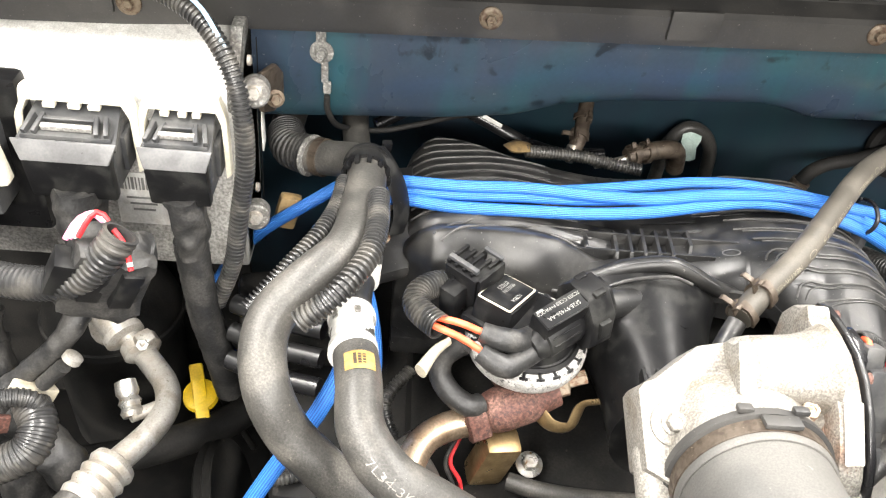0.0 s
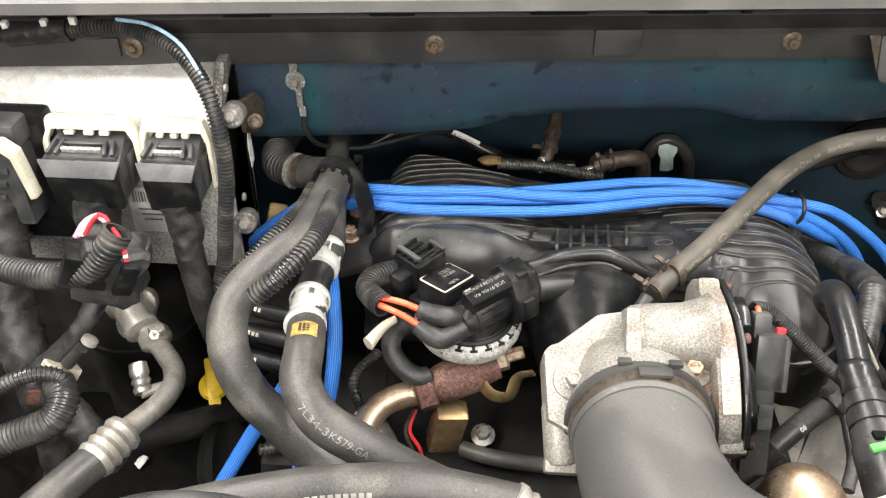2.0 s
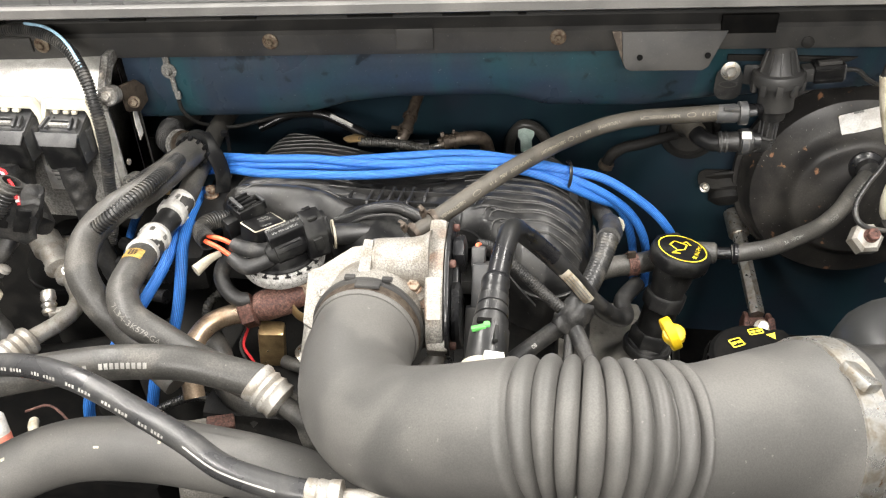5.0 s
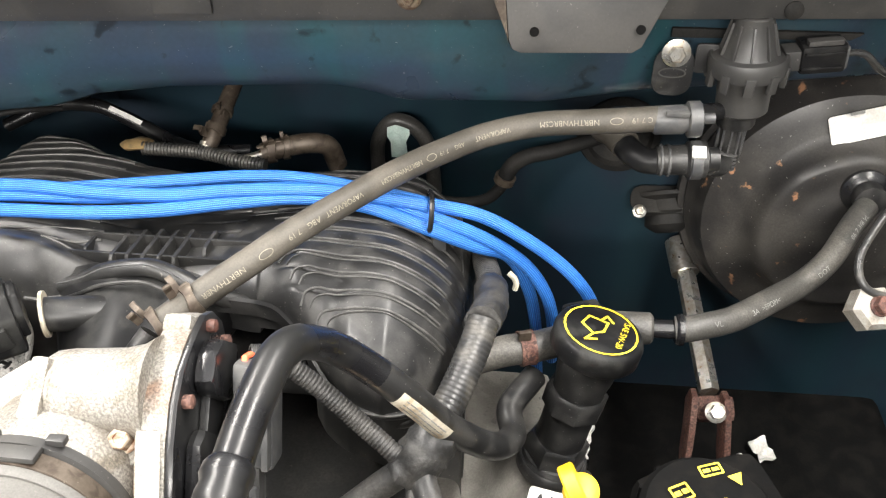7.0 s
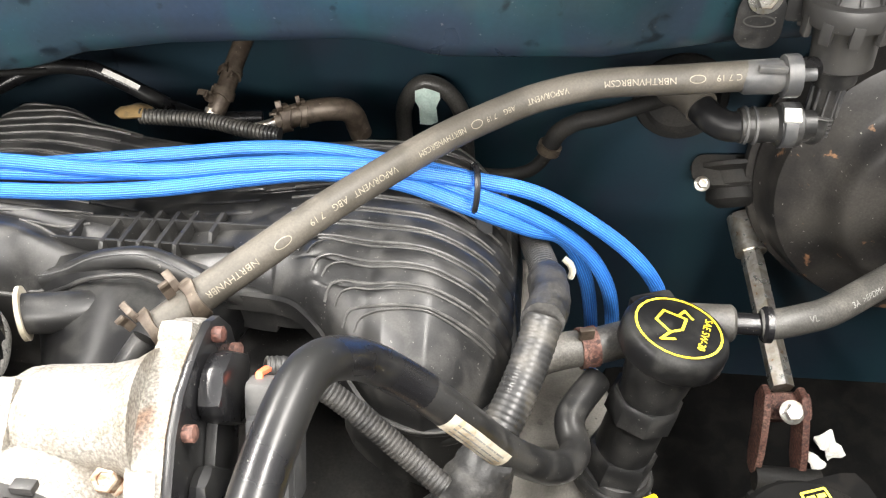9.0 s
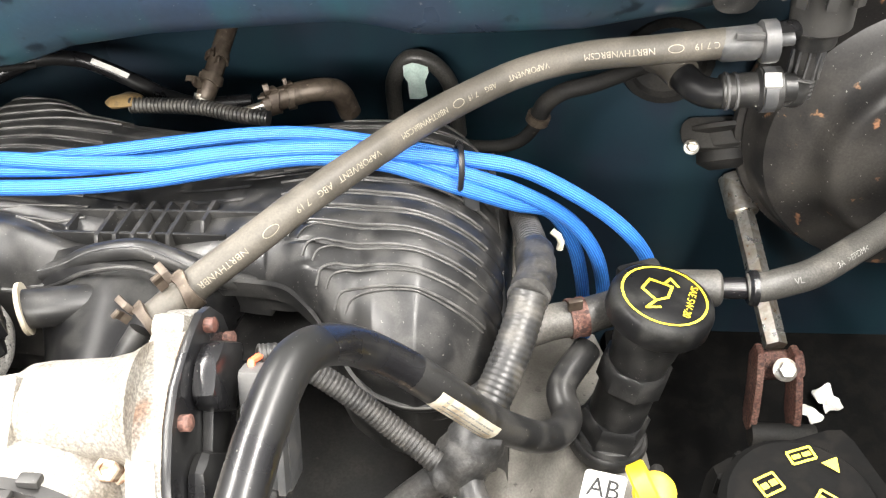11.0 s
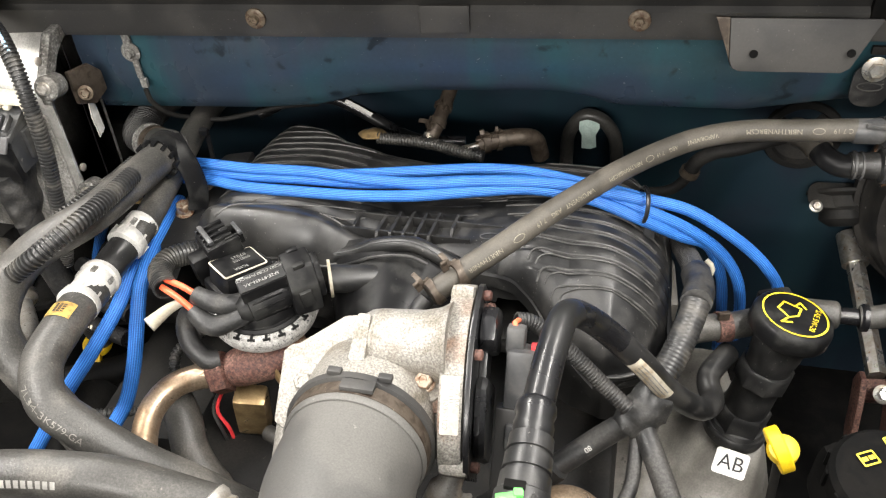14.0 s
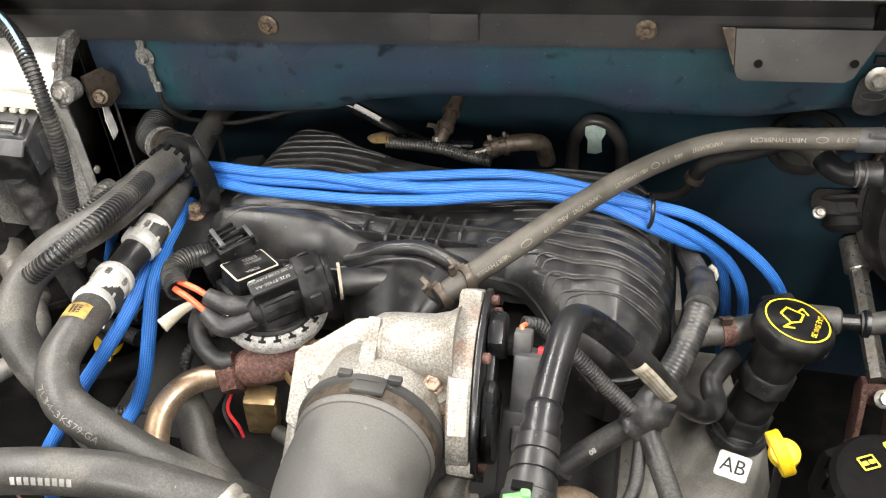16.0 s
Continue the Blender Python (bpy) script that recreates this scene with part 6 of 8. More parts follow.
for k in range(7):
    absorb(b, bar_shape(0.003, 0.0008), sm @ pose(0.001, 0.002 + 0.0022 * k, 0.001))
part("sticker_print", b, GREYINK, tb)
part("plug", block((0.342, 0.377, 1.036), (0.024, 0.022, 0.046), (-28, 0, 0), 0.003), CONN, tb)
part("plug_rib", block((0.351, 0.372, 1.040), (0.004, 0.024, 0.042), (-28, 0, 0), 0.001), CONN, tb)
part("plug_neck", block((0.335, 0.392, 1.060), (0.014, 0.014, 0.020), (-28, 0, 0), 0.003), CONN, tb)
part("plug_latch", block((0.350, 0.388, 1.058), (0.007, 0.006, 0.005), (-28, 0, 0), 0.001), REDW, tb, "small red lock")
part("bracket_arm", block((0.336, 0.345, 0.990), (0.022, 0.012, 0.070), (-28, 0, 0), 0.003), COWL, tb)
part("bracket_plate", block((0.340, 0.352, 1.002), (0.012, 0.020, 0.020), (-28, 0, 0), 0.002), CONN, tb)
single("wire_conduit", tube([(0.332, 0.408, 1.062), (0.346, 0.412, 1.056), (0.372, 0.408, 1.036), (0.398, 0.400, 1.014), (0.420, 0.390, 1.000)], 0.0062, seg=14, pitch=0.0026, depth=0.0004, inner=0.8), TAPE, "dusty corrugated conduit to the throttle plug", "conduit", "conduits")
single("signal_wire", tube([(0.334, 0.394, 1.066), (0.333, 0.400, 1.069), (0.336, 0.409, 1.062)], 0.002, seg=8), ORANGE, "short orange wire at the throttle plug", "wire", "orange wires")
tf = thing("coolant_fitting", (0.290, 0.318, 0.965), "dull pipe fitting and loose bracket under the throttle body", "fitting")
part("body", lathe([(0.010, 0), (0.013, 0.003), (0.013, 0.018), (0.010, 0.022), (0.008, 0.034)], (0.292, 0.298, 0.972), (0.3, 0.5, 0.7), seg=24), DULL, tf)
part("ear", block((0.306, 0.304, 0.978), (0.022, 0.006, 0.010), (-20, 0, 10), 0.002), DULL, tf)

co = thing("coolant_outlet", (0.385, 0.325, 0.92), "brown-tinted cast outlet low beside the loom", "casting")
part("dome", lathe([(0.034, -0.03), (0.034, 0.006), (0.030, 0.014), (0.018, 0.020), (0.0, 0.022)], (0.384, 0.322, 0.930), (0.1, -0.2, 1), seg=32), COPPER, co)

# ---- intake duct and air cleaner ----
du = thing("intake_duct", (0.35, 0.17, 1.0), "grey rubber intake duct with ribbed flexible section", "air duct")
DP = [TC + TA * 0.012, (0.2368, 0.284, 1.029), (0.2395, 0.252, 1.034), (0.253, 0.209, 1.040), (0.282, 0.174, 1.052), (0.320, 0.153, 1.073), (0.360, 0.139, 1.095), (0.388, 0.133, 1.108)]
part("band", lathe([(0.0500, 0.008), (0.0520, 0.009), (0.0520, 0.019), (0.0500, 0.020)], TC, TA, seg=64), CLAMPM, du, "dull steel band of the hose clamp")
part("collar", lathe([(0.0515, 0.001), (0.0548, 0.002), (0.0550, 0.008), (0.0520, 0.009)], TC, TA, seg=64), COWL, du)
part("collar_rim", lathe([(0.0500, 0.019), (0.0515, 0.020), (0.0515, 0.023), (0.0500, 0.025)], TC, TA, seg=64), DUCTM, du)
CV = Vector((0, 0.18, 0.98)).normalized()
part("clamp_screw", block(TC + TA * 0.014 + CV * 0.0535 + Vector((0.004, 0, 0)), (0.024, 0.010, 0.004), (-10, 0, 0), 0.0015), COWL, du)
for dx in (-0.016, 0.020):
    part("collar_tab", block(TC + TA * 0.003 + CV * 0.0540 + Vector((dx, 0, 0)), (0.010, 0.006, 0.004), (-10, 0, 0), 0.001), COWL, du)
RB = [(0.415, 0.131, 1.116), (0.445, 0.1300, 1.118), (0.478, 0.1345, 1.1145), (0.503, 0.1410, 1.109)]
line, s = spline(DP + RB, 0.0012)
way = frames(line)
join = next(k for k in range(len(s)) if line[k][0] > 0.392)


def duct_rings(first, last, radius):
    b = bmesh.new()
    rings = []
    for k in range(first, last):
        t, n, bb = way[k]
        rings.append([b.verts.new(line[k] + radius(s[k]) * (math.cos(a) * n + math.sin(a) * bb)) for a in np.linspace(0, 2 * math.pi, 56, endpoint=False)])
    for r0, r1 in zip(rings, rings[1:]):
        for j in range(56):
            b.faces.new((r0[j], r0[(j + 1) % 56], r1[(j + 1) % 56], r1[j]))
    return b


part("elbow", duct_rings(0, join + 1, lambda d: 0.0490 + 0.0030 * d / s[join]), DUCTM, du)
part("ribbed_section", duct_rings(join, len(s), lambda d: 0.0390 + 0.0135 * abs(math.sin(math.pi * ((d - s[join]) / 0.0122 + 0.45))) ** 0.32), DUCTM, du, "ribbed flexible section")
part("mould_line", tube([line[k] + 0.0500 * (math.cos(2.3) * way[k][1] - math.sin(2.3) * way[k][2]) for k in range(12, join, 12)], 0.0009, seg=6), DUCTM, du)
part("bell", tube([(0.501, 0.1405, 1.1093), (0.522, 0.148, 1.1040), (0.550, 0.163, 1.094), (0.585, 0.182, 1.080), (0.625, 0.200, 1.070)], 0.050, seg=56, step=0.006, swell=lambda u: 1.0 + 0.33 * u * u * (3 - 2 * u)), DUCTM, du)
cw = Vector((0.93, 0.34, -0.16)).normalized()
part("band_clamp", lathe([(0.0650, 0), (0.0674, 0.001), (0.0674, 0.020), (0.0650, 0.021)], (0.603, 0.191, 1.0745), cw, seg=64), STEEL, du, "bright steel band clamp")
part("band_screw", block(Vector((0.603, 0.191, 1.0745)) + cw * 0.011 + Vector((0.012, -0.012, 0.066)), (0.016, 0.026, 0.009), (0, 25, 30), 0.003), STEEL, du)
ab = thing("air_cleaner", (0.80, 0.26, 0.88), "large rounded black plastic air cleaner cover", "air cleaner")
b = bmesh.new()
bmesh.ops.create_uvsphere(b, u_segments=64, v_segments=40, radius=1)
for v in b.verts:
    c = v.co.copy()
    k = (abs(c.x) ** 5 + abs(c.y) ** 5 + abs(c.z) ** 5) ** (-1 / 5)
    v.co = Vector((0.806, 0.258, 0.974)) + Matrix.Rotation(radians(8), 3, "Z") @ Vector((0.150 * c.x * k, 0.115 * c.y * k, 0.128 * c.z * k))
part("cover", b, AIRBOX, ab)
part("inlet_collar", lathe([(0.060, -0.008), (0.0655, -0.004), (0.0655, 0.006), (0.058, 0.010), (0.058, 0.07)], (0.628, 0.203, 1.067), cw, seg=56), BLACK, ab)
part("seam", tube([(0.699, 0.296, 1.0995), (0.714, 0.256, 1.1025), (0.724, 0.211, 1.101), (0.729, 0.166, 1.087)], 0.0016, seg=8), AIRBOX, ab)
single("wire_bail", tube([(0.735, 0.43, 1.03), (0.737, 0.43, 1.07), (0.745, 0.43, 1.082), (0.80, 0.425, 1.085), (0.86, 0.42, 1.09)], 0.0018, seg=8), STEEL, "thin bright wire bail above the air cleaner", "wire bail")

# ---- PCV pipe ----
PC = [(0.362, 0.250, 1.101), (0.3615, 0.288, 1.108), (0.365, 0.330, 1.1165), (0.370, 0.368, 1.1135), (0.380, 0.400, 1.084), (0.3995, 0.4116, 1.057), (0.4253, 0.4145, 1.027), (0.4512, 0.4230, 0.987), (0.4789, 0.4398, 0.950), (0.493, 0.466, 0.930), (0.490, 0.492, 0.930), (0.508, 0.525, 0.930)]
pc = thing("pcv_pipe", (0.40, 0.35, 0.95), "glossy black bent PCV pipe with quick connector", "pipe")
PL = [tuple(q) for q in spline(PC[1:], 0.008)[0]]
split = next(k for k, q in enumerate(PL) if q[0] > 0.404)
pp = part("pipe", tube(PL[:split + 1], 0.0099, seg=22, step=0.004), GLOSSY, pc)
lowp = part("rubber_end", tube(PL[split:], 0.0099, seg=22, step=0.004), BLACK, pc, "dust-specked black rubber lower end")
part("label", along(PL[split:], 0.0101, [(bar_shape(0.050, 0.0130), 0.040, 84)]), DIRTY, lowp, "white paper label")
part("label_print", along(PL[split:], 0.0104, [(bar_shape(0.0022 + 0.0008 * (k % 3), 0.0009), 0.021 + 0.0034 * (k % 12), 66 + 17 * (k // 12)) for k in range(36)]), GREYINK, lowp)
pw2 = Vector((0.0, -0.985, -0.17)).normalized()
b = lathe([(0.0102, -0.010), (0.0120, -0.007), (0.0126, -0.002), (0.0112, 0.002), (0.0122, 0.006), (0.0122, 0.010), (0.0108, 0.013), (0.0124, 0.015)], (0.3615, 0.290, 1.1085), pw2, seg=36)
part("pipe_bead", b, GLOSSY, pc)
b = lathe([(0.0110, 0.013), (0.0132, 0.014), (0.0134, 0.023), (0.0122, 0.0235), (0.0122, 0.0255), (0.0140, 0.026), (0.0143, 0.035), (0.0130, 0.0355), (0.0130, 0.0375), (0.0148, 0.038), (0.0152, 0.048), (0.0164, 0.049), (0.0170, 0.080), (0.0150, 0.083), (0.014, 0.086)], (0.3615, 0.290, 1.1085), pw2, seg=36)
qc = part("quick_connector", b, BLACK, pc)
part("connector_slot", block(Vector((0.3575, 0.2385, 1.1150)), (0.012, 0.006, 0.003), (-10, 0, 0), 0.0008), PITCH, qc)
part("connector_ridge", block(Vector((0.3680, 0.2310, 1.1130)), (0.0035, 0.032, 0.0040), (-10, 25, 0), 0.001), BLACK, qc)
cg = part("release_clip", block((0.3540, 0.2310, 1.1137), (0.0120, 0.0050, 0.0035), (-8, -12, 10), 0.001), GREEN, qc, "green release clip")
part("clip_tab", block((0.3600, 0.2350, 1.1147), (0.0055, 0.0085, 0.0045), (-8, 0, 10), 0.0012), GREEN, cg)
st = thing("breather_spigot", (0.362, 0.205, 1.09), "dusty collar with spigot where the PCV pipe meets the duct", "spigot")
part("collar", lathe([(0.017, 0), (0.0205, 0.001), (0.0210, 0.004), (0.0200, 0.006), (0.0205, 0.014), (0.017, 0.016)], (0.3615, 0.204, 1.0945), pw2, seg=32), NATURAL, st, "cream band clamp stained brown")
part("clamp_screw", block((0.3695, 0.1980, 1.1145), (0.016, 0.010, 0.006), (-8, 12, 8), 0.0015), WHITE, st)
part("spigot", lathe([(0.018, 0.013), (0.021, 0.030), (0.026, 0.05)], (0.3615, 0.204, 1.0945), pw2, seg=32), DUCTM, st)

# ---- looms on the right ----
lo = thing("engine_loom", (0.44, 0.40, 0.93), "dusty corrugated wiring loom wrapped with tape at a junction", "wiring loom")
part("upper_run", tube([(0.459, 0.660, 0.945), (0.462, 0.617, 0.968), (0.467, 0.580, 0.984), (0.471, 0.545, 0.998)], 0.0100, seg=14, pitch=0.0042, depth=0.0006), TAPE, lo)
part("taped_run", crumple(tube([(0.470, 0.553, 0.995), (0.471, 0.520, 1.008), (0.467, 0.490, 1.020)], 0.0128, seg=18, step=0.003), 0.0012, 120), TAPE, lo)
part("middle_run", tube([(0.467, 0.492, 1.02), (0.4628, 0.4765, 1.012), (0.4531, 0.4509, 0.998), (0.4405, 0.4252, 0.984), (0.432, 0.4118, 0.974)], 0.0112, seg=18, pitch=0.0036, depth=0.0004), LOOM, lo)
part("taped_junction", crumple(tube([(0.448, 0.4339, 0.986), (0.4341, 0.4118, 0.974), (0.4192, 0.399, 0.962)], 0.0145, seg=22, step=0.002, swell=lambda u: 0.9 + 0.28 * math.sin(math.pi * u)), 0.0022, 140), TAPE, lo, "crumpled black tape")
lr = part("left_run", tube([(0.4277, 0.4064, 0.969), (0.4036, 0.3963, 0.952), (0.3828, 0.3826, 0.941), (0.36, 0.368, 0.928)], 0.0096, seg=18, step=0.003), TAPE, lo)
part("size_mark", along([(0.4277, 0.4064, 0.969), (0.4036, 0.3963, 0.952), (0.3828, 0.3826, 0.941), (0.36, 0.368, 0.928)], 0.0098, [(letters("80", 0.006), 0.046, -48)]), WHITE, lr)
part("left_sleeve", tube([(0.372, 0.371, 0.940), (0.345, 0.362, 0.912), (0.31, 0.355, 0.88)], 0.0112, seg=18), TAPE, lo)
part("right_run", tube([(0.4319, 0.4043, 0.969), (0.4404, 0.3848, 0.964), (0.4509, 0.3618, 0.957), (0.4631, 0.3349, 0.947), (0.4769, 0.3048, 0.935)], 0.0088, seg=16, step=0.004), TAPE, lo)
part("thin_run", tube([(0.4298, 0.402, 0.965), (0.4299, 0.3775, 0.956), (0.4279, 0.3545, 0.949), (0.4177, 0.3303, 0.94)], 0.0056, seg=12, step=0.003), TAPE, lo)
rh = thing("pcv_hose", (0.50, 0.53, 0.94), "dusty brown rubber hose with spring clamp behind the oil filler", "hose")
part("hose", tube([(0.440, 0.515, 0.940), (0.462, 0.524, 0.946), (0.484, 0.531, 0.950), (0.505, 0.537, 0.950), (0.535, 0.548, 0.952), (0.562, 0.558, 0.953)], 0.0125, seg=18), RUBBER, rh)
part("clamp", lathe([(0.0128, -0.006), (0.0140, -0.006), (0.0140, -0.002), (0.0134, -0.001), (0.0134, 0.001), (0.0140, 0.002), (0.0140, 0.006), (0.0128, 0.006)], (0.500, 0.5355, 0.950), (1, 0.28, 0), seg=28), RUST, rh, "rust-brown spring clamp")
part("clamp_ear", block((0.498, 0.532, 0.967), (0.010, 0.004, 0.009), (0, 0, 15), 0.001), CLAMPM, rh)
wc = thing("white_clip", (0.47, 0.60, 0.95), "white plastic clip end behind the wiring loom", "clip")
part("ring", tube([(0.483, 0.598, 0.972), (0.487, 0.596, 0.970), (0.490, 0.595, 0.964), (0.489, 0.595, 0.957)], 0.0026, seg=8), CREAM, wc)

# ---- brake fluid reservoir, dipstick ----
mc = thing("brake_fluid_reservoir", (0.625, 0.40, 0.85), "black brake fluid reservoir with yellow-marked cap", "reservoir")
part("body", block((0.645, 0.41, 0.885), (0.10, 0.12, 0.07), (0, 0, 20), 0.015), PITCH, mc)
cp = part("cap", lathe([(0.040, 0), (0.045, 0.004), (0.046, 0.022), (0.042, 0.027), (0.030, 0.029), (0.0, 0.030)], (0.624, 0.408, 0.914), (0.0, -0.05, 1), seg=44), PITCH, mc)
for k in range(14):
    a = 2 * math.pi * k / 14
    part("grip_rib", block((0.624 + 0.045 * math.cos(a), 0.408 + 0.045 * math.sin(a), 0.926), (0.006, 0.005, 0.018), (0, 0, math.degrees(a)), 0.0015), PITCH, cp)
b = bmesh.new()
for x, y, w, h, r in ((0.606, 0.418, 0.013, 0.011, 28), (0.628, 0.438, 0.015, 0.008, 20), (0.636, 0.409, 0.011, 0.010, -35)):
    m = pose(x, y, 0.9455, 0, 0, r)
    for k in (-1, 1):
        absorb(b, bar_shape(w, 0.0014), m @ pose(0, k * h / 2, 0))
        absorb(b, bar_shape(h, 0.0014), m @ pose(k * w / 2, 0, 0, 0, 0, 90))
    absorb(b, bar_shape(w * 0.34, h * 0.34), m @ pose(-w * 0.22, 0, 0))
    absorb(b, bar_shape(w * 0.34, h * 0.34), m @ pose(w * 0.22, 0, 0))
tri = bmesh.new()
tri.faces.new([tri.verts.new((0.0062 * math.sin(2.0944 * k), 0.0062 * math.cos(2.0944 * k), 0)) for k in range(3)])
absorb(b, tri, pose(0.6445, 0.433, 0.9455, 0, 0, -35))
part("symbols", b, YPRINT, cp, "yellow warning symbols")


def dipstick(at, turn, label, s=1.0, tilt=20, loop=False):
    d = thing("dipstick", at, label, "dipstick", "dipsticks")
    if loop:
        band = [(0.0200 * s, -0.006 * s), (0.0225 * s, -0.007 * s), (0.0240 * s, -0.0055 * s), (0.0240 * s, 0.0055 * s), (0.0225 * s, 0.007 * s), (0.0200 * s, 0.006 * s), (0.0200 * s, -0.006 * s)]
        part("handle", lathe(band, Vector(at) + Vector((-0.004, -0.003, 0.004)), (0.88, 0.30, 0.36), seg=32), YELLOW, d, "yellow loop handle")
    else:
        part("handle", block(Vector(at) + Vector((0, -0.002, 0.004)), (0.0125 * s, 0.056 * s, 0.008 * s), (tilt, 0, turn), 0.003), YELLOW, d)
    part("boss", lathe([(0.014 * s, -0.006), (0.016 * s, -0.002), (0.015 * s, 0.004), (0.010 * s, 0.006)], at, (0, -0.3, 1), seg=24), YELLOW, d)
    part("tube", tube([Vector(at) + Vector((0, 0.002, -0.004)), Vector(at) + Vector((0.008, 0.03, -0.03)), Vector(at) + Vector((0.03, 0.07, -0.18))], 0.004, seg=12), GRIME_SHADE, d)


dipstick((0.536, 0.394, 0.972), 17, "yellow plastic dipstick loop handle beside the filler", 0.74, 40, True)
dipstick((-0.182, 0.532, 0.800), 18, "yellow plastic dipstick handle with printed tab", 1.1, 35)

# ---- hoses on the left ----
LP = [(-0.028, 0.572, 1.066), (-0.027, 0.540, 1.072), (-0.028, 0.500, 1.078), (-0.034, 0.445, 1.084), (-0.058, 0.414, 1.078), (-0.078, 0.396, 1.064), (-0.083, 0.374, 1.053), (-0.077, 0.350, 1.038), (-0.063, 0.338, 1.012), (-0.041, 0.329, 0.990), (-0.01, 0.315, 0.965), (0.03, 0.295, 0.945)]
lh = thing("heater_hose", (-0.05, 0.40, 1.0), "thick looping grey rubber heater hose with faint print", "hose", "coolant hoses")
ho = part("hose", tube(LP, 0.0160, seg=22, step=0.006), RUBBER, lh)
sh = [(bar_shape(0.0045, 0.006), 0.315 + 0.0075 * k, 80) for k in range(9) if k not in (2, 6)]
part("print", along(LP, 0.0160, sh), GREYINK, ho, "faint printed marks")
CO = [(-0.015, 0.492, 1.095), (-0.014, 0.447, 1.102), (-0.019, 0.410, 1.105), (-0.036, 0.383, 1.097), (-0.059, 0.371, 1.081)]
single("wire_conduit", tube(CO, 0.0072, seg=14, pitch=0.0038, depth=0.0022), LOOM, "split corrugated conduit laid on the heater hose", "conduit", "conduits")
CO = [(-0.044, 0.535, 1.074), (-0.046, 0.500, 1.078), (-0.055, 0.460, 1.082), (-0.075, 0.430, 1.072), (-0.098, 0.405, 1.055)]
single("wire_conduit", tube(CO, 0.0055, seg=14, pitch=0.0034, depth=0.0026), LOOM, "thin corrugated conduit along the heater hose", "conduit", "conduits")
cl = thing("hose_clip", (-0.03, 0.57, 1.05), "black plastic clip holding the heater hose to a stay", "clip")
b = lathe([(0.0155, -0.010), (0.0195, -0.010), (0.0195, -0.006), (0.0180, -0.006), (0.0180, 0.006), (0.0205, 0.006), (0.0205, 0.010), (0.0155, 0.010)], (-0.028, 0.560, 1.068), (0.05, 1, -0.15), seg=28)
part("ring", b, DARK, cl)
part("arm", tube([(-0.022, 0.570, 1.082), (-0.011, 0.560, 1.073), (-0.001, 0.555, 1.054), (0.003, 0.550, 1.034), (0.000, 0.545, 1.016)], 0.0020, seg=12, flat=5.0, step=0.004), DARK, cl)
for k in range(12):
    a = 2 * math.pi * k / 12 + 0.4
    part("tooth", block((-0.028 + 0.0185 * math.cos(a), 0.5475, 1.070 + 0.0185 * math.sin(a)), (0.004, 0.008, 0.004), (0, -math.degrees(a), 0), 0.0008), DARK, cl)
eh = thing("elbow_hose", (-0.07, 0.61, 1.02), "black rubber elbow hose into the heater pipe", "hose", "coolant hoses")
part("hose", tube([(-0.028, 0.575, 1.065), (-0.045, 0.596, 1.052), (-0.075, 0.612, 1.042), (-0.098, 0.628, 1.038), (-0.108, 0.66, 1.036), (-0.108, 0.72, 1.03)], 0.0155, seg=20), RUBBER, eh)
part("ribbed_end", tube([(-0.080, 0.614, 1.041), (-0.099, 0.628, 1.038), (-0.108, 0.655, 1.036)], 0.0172, seg=20, pitch=0.004, depth=0.0015), TAPE, eh)
part("end_ring", lathe([(0.0165, -0.0015), (0.0190, -0.0012), (0.0190, 0.0012), (0.0165, 0.0015)], (-0.080, 0.614, 1.041), (-0.85, 0.50, -0.1), seg=28), CAST, eh, "pale collar ring")
part("clamp", lathe([(0.0158, -0.004), (0.0172, -0.004), (0.0172, 0.004), (0.0158, 0.004)], (-0.070, 0.610, 1.043), (-0.9, 0.5, -0.2), seg=28), CLAMPM, eh)
st2 = thing("cable_tie", (-0.012, 0.615, 1.02), "black nylon cable tie tail standing behind the blue wires", "cable tie", "cable ties")
part("tail", block((-0.0125, 0.6145, 1.040), (0.0048, 0.0016, 0.042), (0, 3, 10), 0.0004), DARK, st2)
part("head", block((-0.0135, 0.6120, 1.0600), (0.0085, 0.0060, 0.0065), (10, 3, 10), 0.001), DARK, st2)
PB = [(-0.048, 0.720, 1.035), (-0.044, 0.660, 1.040), (-0.034, 0.590, 1.040), (-0.028, 0.535, 1.038), (-0.022, 0.490, 1.038), (-0.024, 0.465, 1.036)]
LW = [(-0.024, 0.462, 1.036), (-0.029, 0.436, 1.034), (-0.027, 0.408, 1.036), (-0.021, 0.372, 1.044), (-0.018, 0.350, 1.047), (-0.014, 0.318, 1.045), (0.005, 0.292, 1.038), (0.034, 0.284, 1.022), (0.068, 0.281, 0.998), (0.105, 0.285, 0.968), (0.15, 0.29, 0.93)]
hh = thing("heater_return_hose", (-0.02, 0.40, 1.0), "grey rubber coolant hose with quick couplings and amber label", "hose", "coolant hoses")
part("pipe", tube(PB, 0.0124, seg=20), RUBBER, hh, "dusty grey-brown rubber sleeve")
part("middle_hose", tube([(-0.0265, 0.470, 1.036), (-0.029, 0.446, 1.034), (-0.028, 0.418, 1.035)], 0.0140, seg=20), BLACK, hh, "short dusty black sleeve between the couplings")
ho = part("lower_hose", tube(LW[2:], 0.0156, seg=22), RUBBER, hh)
sh = [(letters("7L34-3K579-GA", 0.0078), 0.140, 34), (oval_shape(0.017, 0.008, 0.0008), 0.187, 38), (letters("2047", 0.0078), 0.210, 42)]
part("print", along(LW[2:], 0.0156, sh), FAINT, ho, "faint printed lettering")
